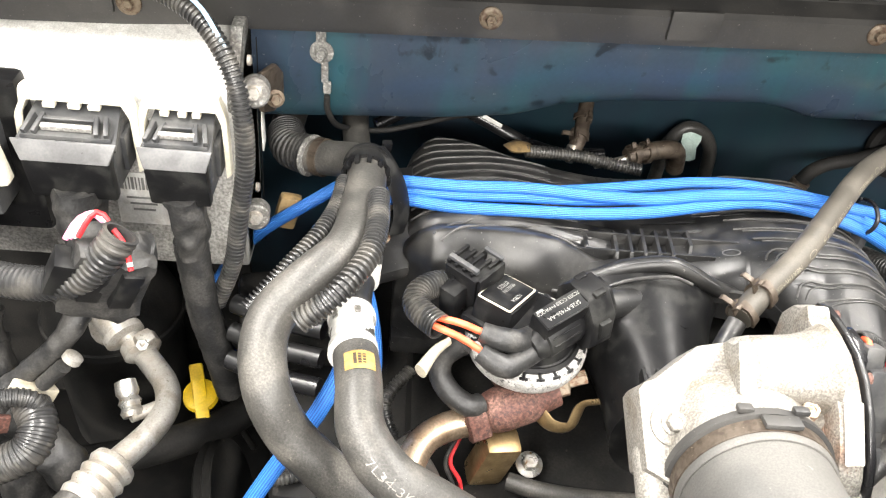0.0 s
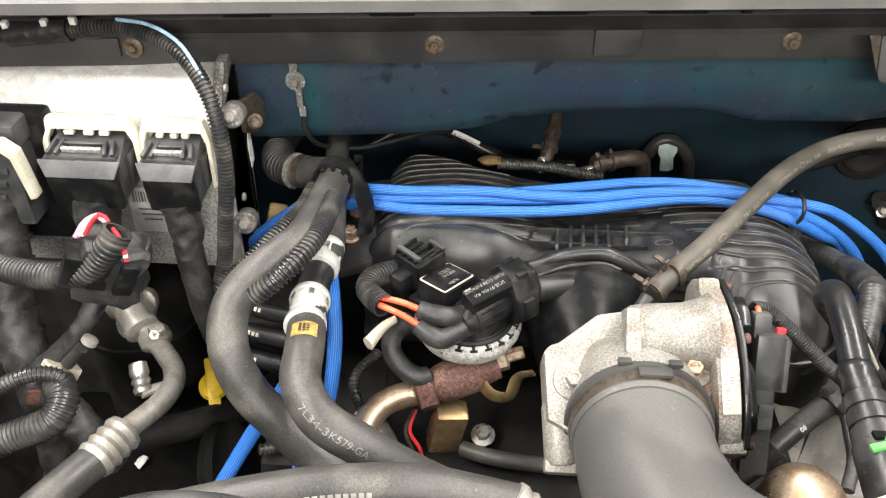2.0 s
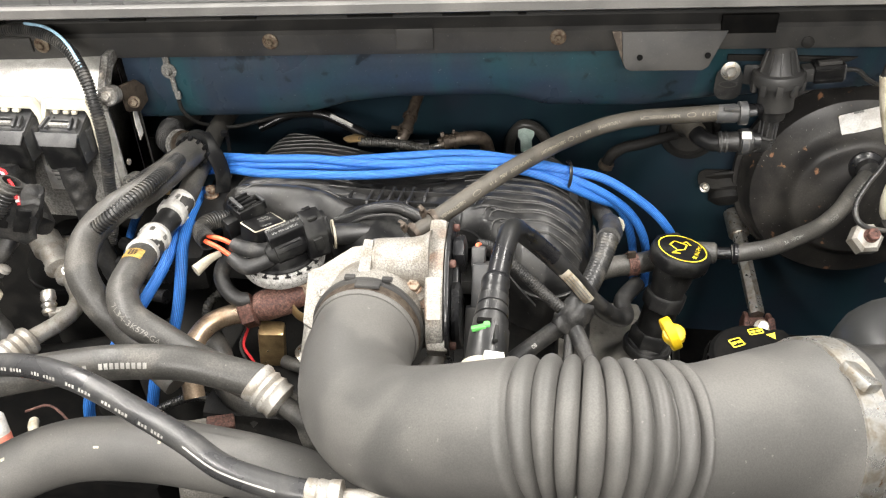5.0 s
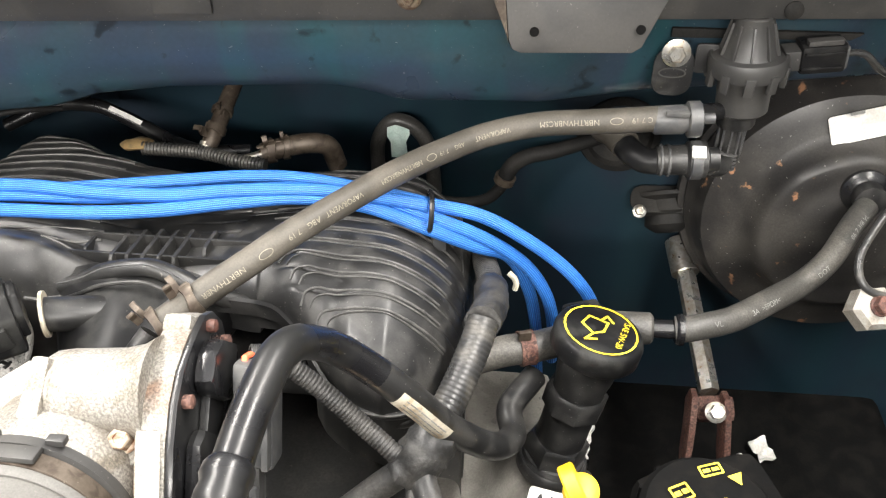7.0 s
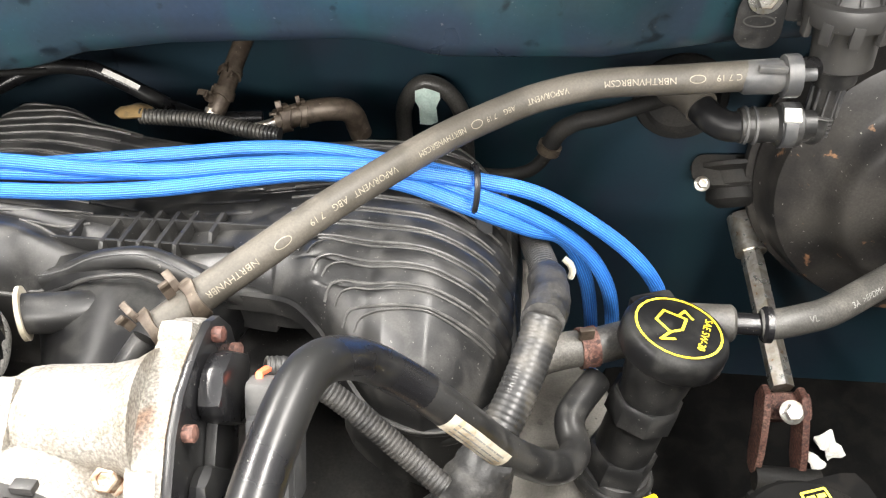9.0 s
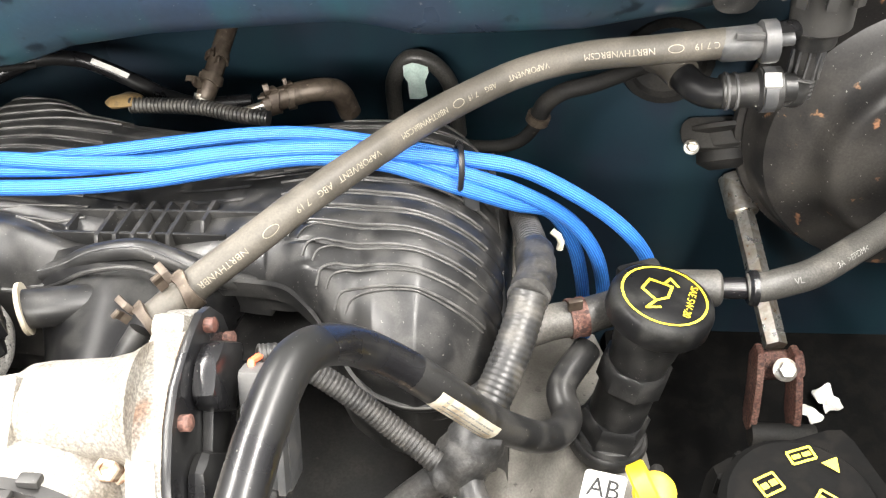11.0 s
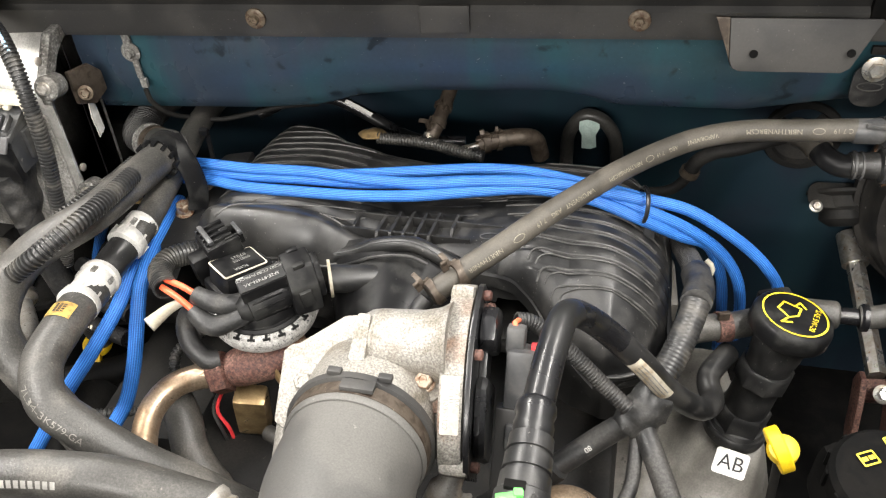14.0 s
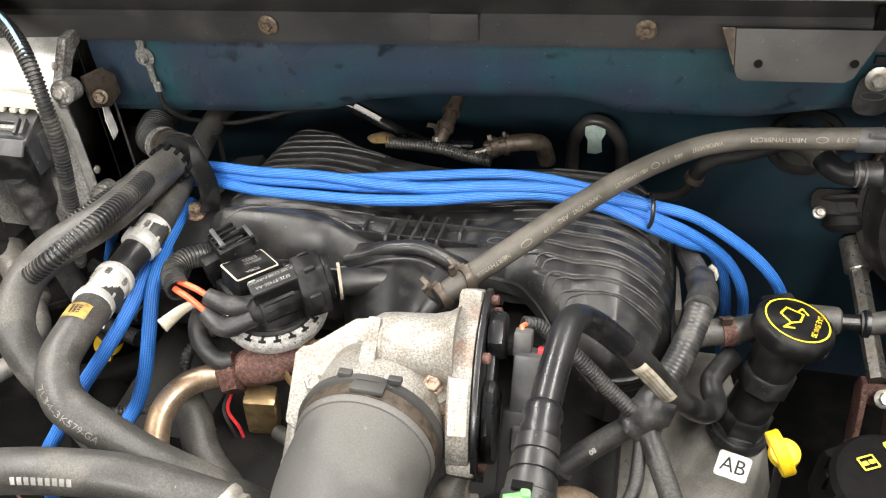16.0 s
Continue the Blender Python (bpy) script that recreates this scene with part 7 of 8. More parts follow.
part("label", along(LW[2:], 0.0159, [(bar_shape(0.015, 0.021), 0.050, -4)]), AMBER, ho, "amber paper label")
part("label_print", along(LW[2:], 0.0162, [(bar_shape(0.0012 + 0.0006 * (k % 3), 0.0022), 0.0465 + 0.0022 * (k // 3), -14 + 11 * (k % 3)) for k in range(12)]), CLAMPM, ho, "smudged dark print")
for at, way, prof in (((-0.0245, 0.494, 1.038), (-0.10, -1, -0.06), ((0.0120, -0.002), (0.0150, 0.0), (0.0152, 0.006), (0.0138, 0.008), (0.0142, 0.018), (0.0160, 0.020), (0.0168, 0.024), (0.0168, 0.031), (0.0140, 0.033))),
                      ((-0.0285, 0.425, 1.035), (0.10, -0.98, 0.16), ((0.0140, -0.002), (0.0172, 0.0), (0.0176, 0.005), (0.0160, 0.007), (0.0160, 0.017), (0.0150, 0.019), (0.0153, 0.034), (0.0170, 0.036), (0.0174, 0.043), (0.0150, 0.045)))):
    c = part("coupling", lathe(prof, at, way, seg=32), COUPLE, hh, "white-grey quick coupling")
    cx, cy, cz = axes_for(way)
    for k in range(6):
        d = math.cos(math.pi / 3 * k + 0.3) * cx + math.sin(math.pi / 3 * k + 0.3) * cy
        part("window", prism(rounded(0.0045, 0.008, 0.0012), Vector(at) + cz * 0.0125 + d * (prof[4][0] - 0.0006), cz.cross(d), cz, 0.0014, 0), CAST, c, "dark grip slot")
        part("rib", prism(rounded(0.0024, 0.011, 0.0010), Vector(at) + cz * (prof[-2][1] - 0.008) + d * (prof[5][0] - 0.0004), cz.cross(d), cz, 0.0016, 0.0003), COUPLE, c)

# hoses in front
GY = [(-0.24, 0.13, 1.00), (-0.182, 0.172, 1.012), (-0.111, 0.206, 1.019), (-0.056, 0.224, 1.024), (0.005, 0.236, 1.030), (0.055, 0.244, 1.029), (0.085, 0.248, 1.024), (0.112, 0.249, 1.017), (0.148, 0.250, 1.006)]
gy = thing("power_steering_hose", (0.0, 0.25, 0.98), "thick grey rubber hose with white print and crimped metal end", "hose")
ho = part("hose", tube(GY, 0.0165, seg=24), RUBBER, gy)
part("print", along(GY, 0.0165, [(bar_shape(0.0034, 0.0056), 0.274 + 0.0050 * k, 55) for k in range(9)] + [(bar_shape(0.0034, 0.0048), 0.215 + 0.0056 * k, 55) for k in range(9)], flip=True), PRINTB, ho, "white printed marks")
gw = Vector((0.78, -0.30, -0.45)).normalized()
b = lathe([(0.0168, 0), (0.0195, 0.001), (0.0200, 0.006), (0.0180, 0.010), (0.0200, 0.014), (0.0180, 0.018), (0.0200, 0.022), (0.0180, 0.026), (0.0190, 0.032), (0.013, 0.036)], (0.140, 0.2495, 1.009), gw, seg=36)
part("crimp", b, DULL, gy, "crimped aluminium ferrule")
part("tail", tube([Vector((0.140, 0.2495, 1.009)) + gw * 0.034, Vector((0.140, 0.2495, 1.009)) + gw * 0.06, (0.20, 0.225, 0.955), (0.24, 0.24, 0.92)], 0.0095, seg=16), RUBBER, gy)
TH = [(-0.246, 0.139, 0.991), (-0.192, 0.169, 1.014), (-0.146, 0.190, 1.032), (-0.093, 0.203, 1.047), (-0.045, 0.199, 1.058), (0.004, 0.187, 1.063), (0.045, 0.174, 1.060), (0.088, 0.159, 1.052), (0.127, 0.143, 1.047), (0.163, 0.127, 1.040), (0.21, 0.118, 1.035), (0.24, 0.117, 1.032)]
th = thing("transmission_cooler_hose", (0.0, 0.18, 1.0), "slim black rubber hose with white stripe and crimped end", "hose")
ho = part("hose", tube(TH, 0.0106, seg=22, step=0.004), SLICK, th)
part("stripe", along(TH, 0.0106, [(bar_shape(0.085, 0.0016), 0.105, 52), (bar_shape(0.085, 0.0014), 0.455, 40)] + [(bar_shape(0.0022, 0.0026 + 0.0008 * (k % 2)), 0.168 + 0.0036 * k, 56) for k in range(66) if k % 11 not in (3, 8, 9, 10)]), PRINTB, ho, "white stripe and printed marks")
part("crimp", lathe([(0.0106, 0), (0.0124, 0.001), (0.0124, 0.007), (0.0112, 0.009), (0.0124, 0.011), (0.0112, 0.018), (0.0124, 0.020), (0.0124, 0.028), (0.006, 0.030)], (0.232, 0.1165, 1.0325), (1, 0.05, 0.0), seg=24), DULL, th)
part("tail", tube([(0.258, 0.118, 1.0325), (0.278, 0.12, 1.033), (0.295, 0.128, 1.030), (0.31, 0.14, 1.02)], 0.0055, seg=14), DULL, th)
RD = [(-0.20, 0.06, 0.86), (-0.145, 0.125, 0.905), (-0.09, 0.170, 0.935), (-0.03, 0.192, 0.953), (0.04, 0.198, 0.958), (0.11, 0.195, 0.958), (0.17, 0.190, 0.953), (0.21, 0.190, 0.935), (0.24, 0.20, 0.89), (0.25, 0.21, 0.82)]
rd = thing("radiator_hose", (0.05, 0.19, 0.92), "large grey rubber upper radiator hose with a mould line", "hose")
part("hose", tube(RD, 0.0300, seg=32, step=0.008), DUCTM, rd)
part("mould_line", along(RD, 0.0302, [(bar_shape(0.30, 0.0016), 0.26, -28)]), DUCTM, rd)
part("scuff", along(RD, 0.0302, [(bar_shape(0.004, 0.003), 0.19, 10), (bar_shape(0.005, 0.002), 0.28, 24), (bar_shape(0.003, 0.003), 0.34, 8)]), PRINT, rd, "pale scuff marks")
va = thing("service_port", (-0.215, 0.285, 0.82), "white and red labelled service port cap", "service port")
vw = Vector((-0.25, 0.35, 0.9)).normalized()
part("label", lathe([(0.0135, 0.012), (0.0138, 0.014), (0.0138, 0.036), (0.012, 0.039), (0.0, 0.040)], (-0.203, 0.276, 0.832), vw, seg=28), WHITE, va)
part("red_band", lathe([(0.0139, 0.0), (0.0142, 0.001), (0.0142, 0.014), (0.0139, 0.0145)], (-0.203, 0.276, 0.832), vw, seg=28), material("faded_red_label", (0.62, 0.20, 0.14), 0.5), va)
part("print", along([Vector((-0.203, 0.276, 0.832)) + vw * 0.016, Vector((-0.203, 0.276, 0.832)) + vw * 0.036], 0.0139, [(bar_shape(0.0012, 0.010), 0.004 + 0.0035 * k, 180 + 20 * j) for k in range(4) for j in range(-2, 3)]), GREYINK, va)
part("base", lathe([(0.0135, -0.06), (0.0135, 0.001)], (-0.203, 0.276, 0.832), vw, seg=28), GRIME_SHADE, va)
single("signal_wire", tube([(-0.19, 0.315, 0.85), (-0.16, 0.320, 0.858), (-0.13, 0.305, 0.853), (-0.11, 0.29, 0.84)], 0.0015, seg=8), RUST, "thin dull red wire beside the service port", "wire")
single("wire_end", tube([(-0.175, 0.305, 0.846), (-0.165, 0.290, 0.852), (-0.150, 0.275, 0.850), (-0.135, 0.272, 0.846)], 0.0058, seg=10), NATURAL, "cream wire terminal boot", "terminal")
gl = thing("aluminium_bracket", (0.02, 0.27, 0.84), "pale cast aluminium bracket under the hoses", "bracket")
part("arm", block((0.015, 0.275, 0.862), (0.085, 0.05, 0.03), (10, -8, 12), 0.008), ALU, gl)
part("foot", block((0.05, 0.255, 0.845), (0.05, 0.05, 0.03), (0, 10, 30), 0.008), ALU, gl)
rc = thing("red_connector", (0.085, 0.245, 0.88), "faded red-brown connector between the hoses", "connector")
part("shell", block((0.085, 0.262, 0.925), (0.028, 0.016, 0.014), (10, 10, 25), 0.003), RUST, rc)

# ---- engine control module ----
em = thing("engine_control_module", (-0.26, 0.58, 0.97), "pale cast engine control module with two plugged connectors", "control module")
ep = [(0.050, 0.0), (0.0, 0.0), (0.0, 0.150), (0.006, 0.164), (0.030, 0.192), (0.048, 0.201), (0.070, 0.201), (0.070, 0.0)]
part("housing", prism(ep, (-0.46, 0.549, 0.963), (0, 1, 0.0), (0, 0.05, 1), 0.333, 0.003), ECMM, em)
part("face_plate", prism(rounded(0.320, 0.140, 0.006), (-0.295, 0.5515, 1.036), (1, 0, 0), (0, 0.05, 1), 0.003, 0.001), GREYM, em)
part("label", prism(rounded(0.044, 0.050, 0.002), (-0.2085, 0.5475, 1.032), (1, 0, 0), (0, 0.05, 1), 0.0008, 0), WHITE, em, "printed white label")
b = bmesh.new()
for k in range(12):
    absorb(b, bar_shape(0.0012 + 0.001 * (k % 3 == 0), 0.012), pose(-0.224 + 0.0028 * k, 0.5460, 1.048, 87, 0, 0))
for k in range(3):
    absorb(b, bar_shape(0.026 - 0.004 * k, 0.002), pose(-0.209, 0.5455, 1.034 - 0.006 * k, 87, 0, 0))
part("label_print", b, GREYINK, em)


def ecm_plug(x, w):
    """A wide locking plug under its cream yoke."""
    p = part("plug", block((x, 0.528, 1.094), (w * 0.92, 0.046, 0.046), (0, 0, 0), 0.004), ECMPLUG, em)
    part("plug_top", prism([(-w * 0.50, -0.022), (w * 0.50, -0.022), (w * 0.42, 0.024), (-w * 0.42, 0.024)], (x, 0.524, 1.1135), (1, 0, 0), (0, 0.94, 0.30), 0.005, 0.001), ECMPLUG, p)
    part("plug_lip", prism([(-w * 0.52, 0.009), (w * 0.52, 0.009), (w * 0.43, -0.007), (-w * 0.43, -0.007)], (x, 0.5005, 1.106), (1, 0, 0), (0, 0.35, 0.94), 0.003, 0.001), LIPM, p)
    part("plug_front", block((x, 0.503, 1.083), (w * 0.88, 0.010, 0.036), (8, 0, 0), 0.003), DARK, p)
    for s in (-1, 1):
        for d in (0.0, 0.007):
            part("latch", block((x + s * (w * 0.38 - d), 0.515, 1.120), (0.0035, 0.018, 0.006), (18, 0, s * 12), 0.0008), ECMPLUG, p)
        part("side_rib", block((x + s * w * 0.47, 0.532, 1.094), (0.006, 0.022, 0.030), (0, 0, 0), 0.002), ECMPLUG, p)
    part("latch_bar", block((x, 0.512, 1.120), (w * 0.50, 0.004, 0.005), (18, 0, 0), 0.001), GREYM, p)
    part("latch_bar", block((x, 0.519, 1.122), (w * 0.50, 0.003, 0.004), (18, 0, 0), 0.001), ECMPLUG, p)
    y = part("yoke", prism([(-w * 0.64, -0.050), (-w * 0.62, -0.004), (-w * 0.52, 0.012), (w * 0.52, 0.012), (w * 0.62, -0.004), (w * 0.66, -0.050), (w * 0.58, -0.054), (w * 0.54, -0.010), (w * 0.47, 0.0), (-w * 0.47, 0.0), (-w * 0.54, -0.010), (-w * 0.57, -0.046)], (x, 0.5415, 1.127), (1, 0, 0), (0, 0.15, 1), 0.010, 0.0015), CREAM, em, "cream plastic locking yoke")
    for k in (-0.25, 0.0, 0.2):
        part("yoke_tooth", block((x + w * k, 0.533, 1.126), (w * 0.12, 0.006, 0.004), (0, 0, 0), 0.0008), CREAM, y)


ecm_plug(-0.242, 0.072)
ecm_plug(-0.164, 0.052)
bx = part("left_plug", block((-0.345, 0.522, 1.082), (0.095, 0.05, 0.075), (0, 0, 0), 0.005), ECMPLUG, em)
part("left_backing", block((-0.335, 0.540, 1.075), (0.11, 0.02, 0.14), (0, 0, 0), 0.006), DARK, em)
for k in range(3):
    part("plug_ridge", block((-0.345, 0.4965, 1.105 - 0.014 * k), (0.080 - 0.010 * k, 0.006, 0.006), (0, 0, 0), 0.0015), ECMPLUG, bx)
part("plug_head", block((-0.325, 0.525, 1.132), (0.060, 0.040, 0.024), (0, 0, 0), 0.004), ECMPLUG, bx)
part("yoke", prism([(-0.06, 0.0), (0.018, 0.0), (0.030, -0.010), (0.036, -0.056), (0.029, -0.058), (0.023, -0.016), (0.014, -0.008), (-0.06, -0.008)], (-0.318, 0.500, 1.138), (1, 0, 0), (0, 0, 1), 0.012, 0.0015), CREAM, bx, "cream plastic locking yoke")
b = bmesh.new()
for k in range(2):
    absorb(b, bar_shape(0.016 - 0.006 * k, 0.003), pose(-0.322, 0.4960, 1.045 - 0.006 * k, 90, 0, 0))
part("print", b, PRINT, bx, "small white print")
part("side_plate", prism([(0.0, 0.0), (0.062, 0.0), (0.070, 0.040), (0.072, 0.205), (0.030, 0.203), (0.004, 0.172), (0.0, 0.155)], (-0.127, 0.5515, 0.968), (0, 1, 0), (0, 0.04, 1), -0.010, 0.002), CAST, em, "speckled grey side casting")
part("side_joint", prism([(0.027, 0.002), (0.0285, 0.002), (0.0300, 0.196), (0.0285, 0.196)], (-0.1172, 0.5515, 0.968), (0, 1, 0), (0, 0.04, 1), -0.0006, 0), PITCH, em)
for at in ((-0.118, 0.545, 1.022), (-0.112, 0.541, 1.143)):
    part("ear", lathe([(0.011, -0.018), (0.0115, -0.001), (0.010, 0.001)], at, (0.1, -1, 0.3), seg=20), CAST, em)
    part("bolt", hexbolt(Vector(at) + Vector((0, -0.001, 0.001)), (0.1, -1, 0.3), 0.009, 0.006, 1.4), DULL, em)
part("white_edge", prism([(0.000, -0.034), (0.011, -0.030), (0.009, 0.000), (0.007, 0.018), (0.009, 0.026), (0.003, 0.036), (0.000, 0.030), (0.002, 0.012), (-0.002, -0.010)], (-0.1168, 0.592, 1.092), (0, 1, 0), (0, 0.04, 1), -0.0012, 0.0003), WHITE, em, "chipped white paint patch")
for z in (1.165, 1.05):
    part("plate_screw", lathe([(0.004, 0), (0.004, 0.002), (0.0025, 0.003)], (-0.117, 0.5505, z), (1, 0, 0), seg=14), DULL, em)
rb = thing("module_bracket", (-0.10, 0.60, 1.05), "rust-brown grimy steel module bracket with a bolt", "bracket")
part("plate", prism([(-0.004, 0.066), (0.014, 0.058), (0.030, 0.066), (0.030, 0.086), (0.020, 0.098), (-0.004, 0.100)], (-0.110, 0.578, 1.040), (0.35, 1, 0), (0, 0, 1), -0.006, 0.002), CLAMPM, rb)
part("bolt", hexbolt((-0.103, 0.578, 1.118), (0.3, -0.9, 0.3), 0.009, 0.007, 1.6), SCREWM, rb)
for x, r, pts in ((0, 0.025, [(-0.242, 0.515, 1.068), (-0.242, 0.505, 1.035), (-0.225, 0.490, 1.015), (-0.205, 0.470, 1.005)]), (1, 0.0200, [(-0.164, 0.515, 1.068), (-0.161, 0.510, 1.040), (-0.163, 0.505, 1.015)])):
    single("taped_wire_wrap", crumple(tube(pts, r, seg=22, step=0.003, flat=0.6, swell=lambda u: 1.25 - 0.4 * u), 0.004, 70), TAPE, "wire bundle wrapped in crumpled black tape", "wire bundle", "taped bundles")
single("wire_conduit", crumple(tube([(-0.163, 0.507, 1.026), (-0.160, 0.504, 0.98), (-0.157, 0.502, 0.945), (-0.150, 0.502, 0.90), (-0.146, 0.51, 0.84)], 0.0135, seg=20, step=0.004), 0.0010, 160), TAPE, "thick taped conduit hanging below the module", "conduit", "conduits")
single("wire_conduit", tube([(-0.42, 0.590, 1.186), (-0.347, 0.592, 1.188), (-0.306, 0.592, 1.191), (-0.261, 0.592, 1.197), (-0.226, 0.588, 1.202), (-0.186, 0.575, 1.202), (-0.150, 0.555, 1.192), (-0.128, 0.535, 1.170), (-0.118, 0.522, 1.138), (-0.117, 0.516, 1.095), (-0.124, 0.512, 1.048), (-0.132, 0.510, 1.000), (-0.148, 0.510, 0.955)], 0.0068, seg=14, pitch=0.0037, depth=0.0015), LOOM, "long corrugated conduit draped over the module", "conduit", "conduits")
single("signal_wire", tube([(-0.215, 0.583, 1.212), (-0.180, 0.570, 1.213), (-0.150, 0.553, 1.204), (-0.130, 0.538, 1.180)], 0.0018, seg=10), PALEBLUE, "pale blue wire beside the conduit", "wire")
single("conduit_wrap", crumple(tube([(-0.325, 0.592, 1.190), (-0.295, 0.592, 1.193), (-0.265, 0.592, 1.197)], 0.0105, seg=16, step=0.002), 0.0016, 160), TAPE, "black tape wrap on the conduit", "tape wrap")
for x, z in ((-0.322, 1.201), (-0.285, 1.204), (-0.258, 1.208)):
    single("cable_clip", block((x, 0.588, z), (0.006, 0.006, 0.008), (10, 0, 0), 0.001), WHITE, "small white cable clip on the conduit", "clip", "cable clips")

# harness beside the module
ha = thing("body_harness", (-0.22, 0.42, 1.04), "corrugated harness with taped splice and coloured wires", "wiring harness")
part("conduit", tube([(-0.340, 0.470, 1.024), (-0.306, 0.450, 1.030), (-0.264, 0.435, 1.038), (-0.232, 0.428, 1.047), (-0.212, 0.425, 1.060), (-0.192, 0.426, 1.082), (-0.184, 0.431, 1.094)], 0.0122, seg=18, pitch=0.0048, depth=0.0012, inner=0.8), LOOM, ha)
b = block((-0.206, 0.442, 1.046), (0.056, 0.040, 0.066), (10, 25, 20), 0.008)
bmesh.ops.subdivide_edges(b, edges=b.edges[:], cuts=5, use_grid_fill=True)
part("taped_splice", crumple(b, 0.004, 90), TAPE, ha, "crumpled black tape round the splice")
for k in range(3):
    part("splice_plug", block((-0.228 + 0.019 * k, 0.424 + 0.004 * k, 1.062 - 0.008 * k), (0.016, 0.020, 0.034), (12, 25, 20 + 6 * k), 0.002), DARK, ha, "small black connector")
for k, (m, dz) in enumerate(((PINKW, 0.0), (PINKW, 0.004), (WHITE, 0.007), (REDW, 0.010))):
    part("wire", tube([(-0.222 + 0.003 * k, 0.430, 1.086 + dz * 0.3), (-0.215 + 0.003 * k, 0.438, 1.096 + dz * 0.4), (-0.206 + 0.002 * k, 0.442, 1.100 + dz * 0.2), (-0.198 + 0.001 * k, 0.440, 1.096)], 0.0021, seg=8), m, ha)
for k, m in enumerate((REDW, WHITE, REDW)):
    part("wire", tube([(-0.190, 0.434, 1.094 - 0.004 * k), (-0.182, 0.428, 1.086 - 0.004 * k), (-0.178, 0.420, 1.078 - 0.004 * k)], 0.002, seg=8), m, ha)
hb = thing("side_harness", (-0.26, 0.42, 0.95), "dark taped harness with a white connector sleeve", "wiring harness")
part("trunk", crumple(tube([(-0.330, 0.512, 1.075), (-0.332, 0.500, 1.042), (-0.332, 0.480, 1.000), (-0.329, 0.460, 0.958), (-0.316, 0.440, 0.920), (-0.300, 0.420, 0.862), (-0.295, 0.40, 0.80)], 0.0215, seg=24, step=0.004), 0.0026, 90), TAPE, hb, "thick trunk wrapped in black cloth tape")
for k in range(6):
    u = k / 5
    part("tape_ring", crumple(lathe([(0.0205, -0.003), (0.0228, -0.002), (0.0228, 0.002), (0.0205, 0.003)], (-0.332 + 0.016 * max(0, u - 0.5), 0.497 - 0.050 * u, 1.030 - 0.105 * u), (0.05, -0.40, -0.9), seg=24), 0.0016, 110), TAPE, hb)
part("branch", crumple(tube([(-0.238, 0.470, 1.018), (-0.236, 0.456, 1.000), (-0.240, 0.444, 0.988), (-0.252, 0.436, 0.972), (-0.276, 0.430, 0.948), (-0.300, 0.42, 0.93)], 0.0095, seg=16, step=0.003, swell=lambda u: 1.5 - 0.6 * min(1, 2.5 * u)), 0.0018, 120), TAPE, hb)
for k, m in enumerate((REDW, PALEBLUE, WHITE, NATURAL)):
    part("wire", tube([(-0.246 + 0.005 * k, 0.448, 1.002), (-0.244 + 0.006 * k, 0.444, 1.010), (-0.240 + 0.009 * k, 0.446, 1.012 - 0.002 * k)], 0.0014, seg=8), m, hb)
shell = part("white_sleeve", block((-0.2730, 0.4200, 0.9350), (0.0150, 0.034, 0.013), (-42, 0, -44), 0.002), NATURAL, hb, "dirty white connector shell")
for k in (-1, 1):
    part("shell_rib", block((-0.2725 + 0.0032 * k, 0.4150 + 0.003 * k, 0.9405), (0.0022, 0.026, 0.003), (-42, 0, -44), 0.0006), NATURAL, shell)
part("sleeve_neck", tube([(-0.264, 0.420, 0.944), (-0.253, 0.421, 0.956), (-0.244, 0.421, 0.966)], 0.0060, seg=14), TAPE, hb)
part("sleeve_stud", lathe([(0.003, 0), (0.0075, 0.001), (0.0075, 0.006), (0.004, 0.008)], (-0.240, 0.424, 0.968), (0.5, 0.3, 0.6), seg=16), DULL, hb)
part("lower_conduit", tube([(-0.330, 0.352, 0.898), (-0.300, 0.365, 0.905), (-0.276, 0.372, 0.912), (-0.264, 0.380, 0.918), (-0.262, 0.395, 0.926), (-0.272, 0.41, 0.93)], 0.0140, seg=18, pitch=0.0044, depth=0.0012), LOOM, hb)
part("thin_conduit", tube([(-0.335, 0.372, 0.932), (-0.308, 0.390, 0.946), (-0.284, 0.402, 0.948), (-0.266, 0.406, 0.940), (-0.258, 0.40, 0.922)], 0.0072, seg=14, pitch=0.0036, depth=0.0010), LOOM, hb)
part("taped_tail", crumple(tube([(-0.292, 0.425, 0.900), (-0.270, 0.405, 0.890), (-0.250, 0.395, 0.872), (-0.245, 0.40, 0.83)], 0.0175, seg=20, step=0.004), 0.0035, 80), TAPE, hb)
part("rusty_tab", block((-0.290, 0.395, 0.925), (0.012, 0.005, 0.018), (0, 20, 20), 0.002), RUST, hb, "rust-red metal tab between the conduits")

# ---- air conditioning line and accumulator ----
ac = thing("ac_line", (-0.21, 0.43, 0.88), "dull aluminium air conditioning line with service valve and crimped hose", "pipe")
part("pipe", tube([(-0.262, 0.535, 0.925), (-0.240, 0.515, 0.912), (-0.222, 0.502, 0.905), (-0.200, 0.480, 0.900), (-0.186, 0.462, 0.899), (-0.180, 0.440, 0.899), (-0.186, 0.415, 0.899), (-0.200, 0.390, 0.900), (-0.212, 0.373, 0.900)], 0.0105, seg=20), DULL, ac)
part("fitting", lathe([(0.016, -0.020), (0.020, -0.016), (0.020, 0.006), (0.016, 0.010), (0.015, 0.034), (0.018, 0.035), (0.018, 0.041), (0.012, 0.043)], (-0.258, 0.532, 0.922), (0.62, -0.62, -0.28), seg=32), DULL, ac)
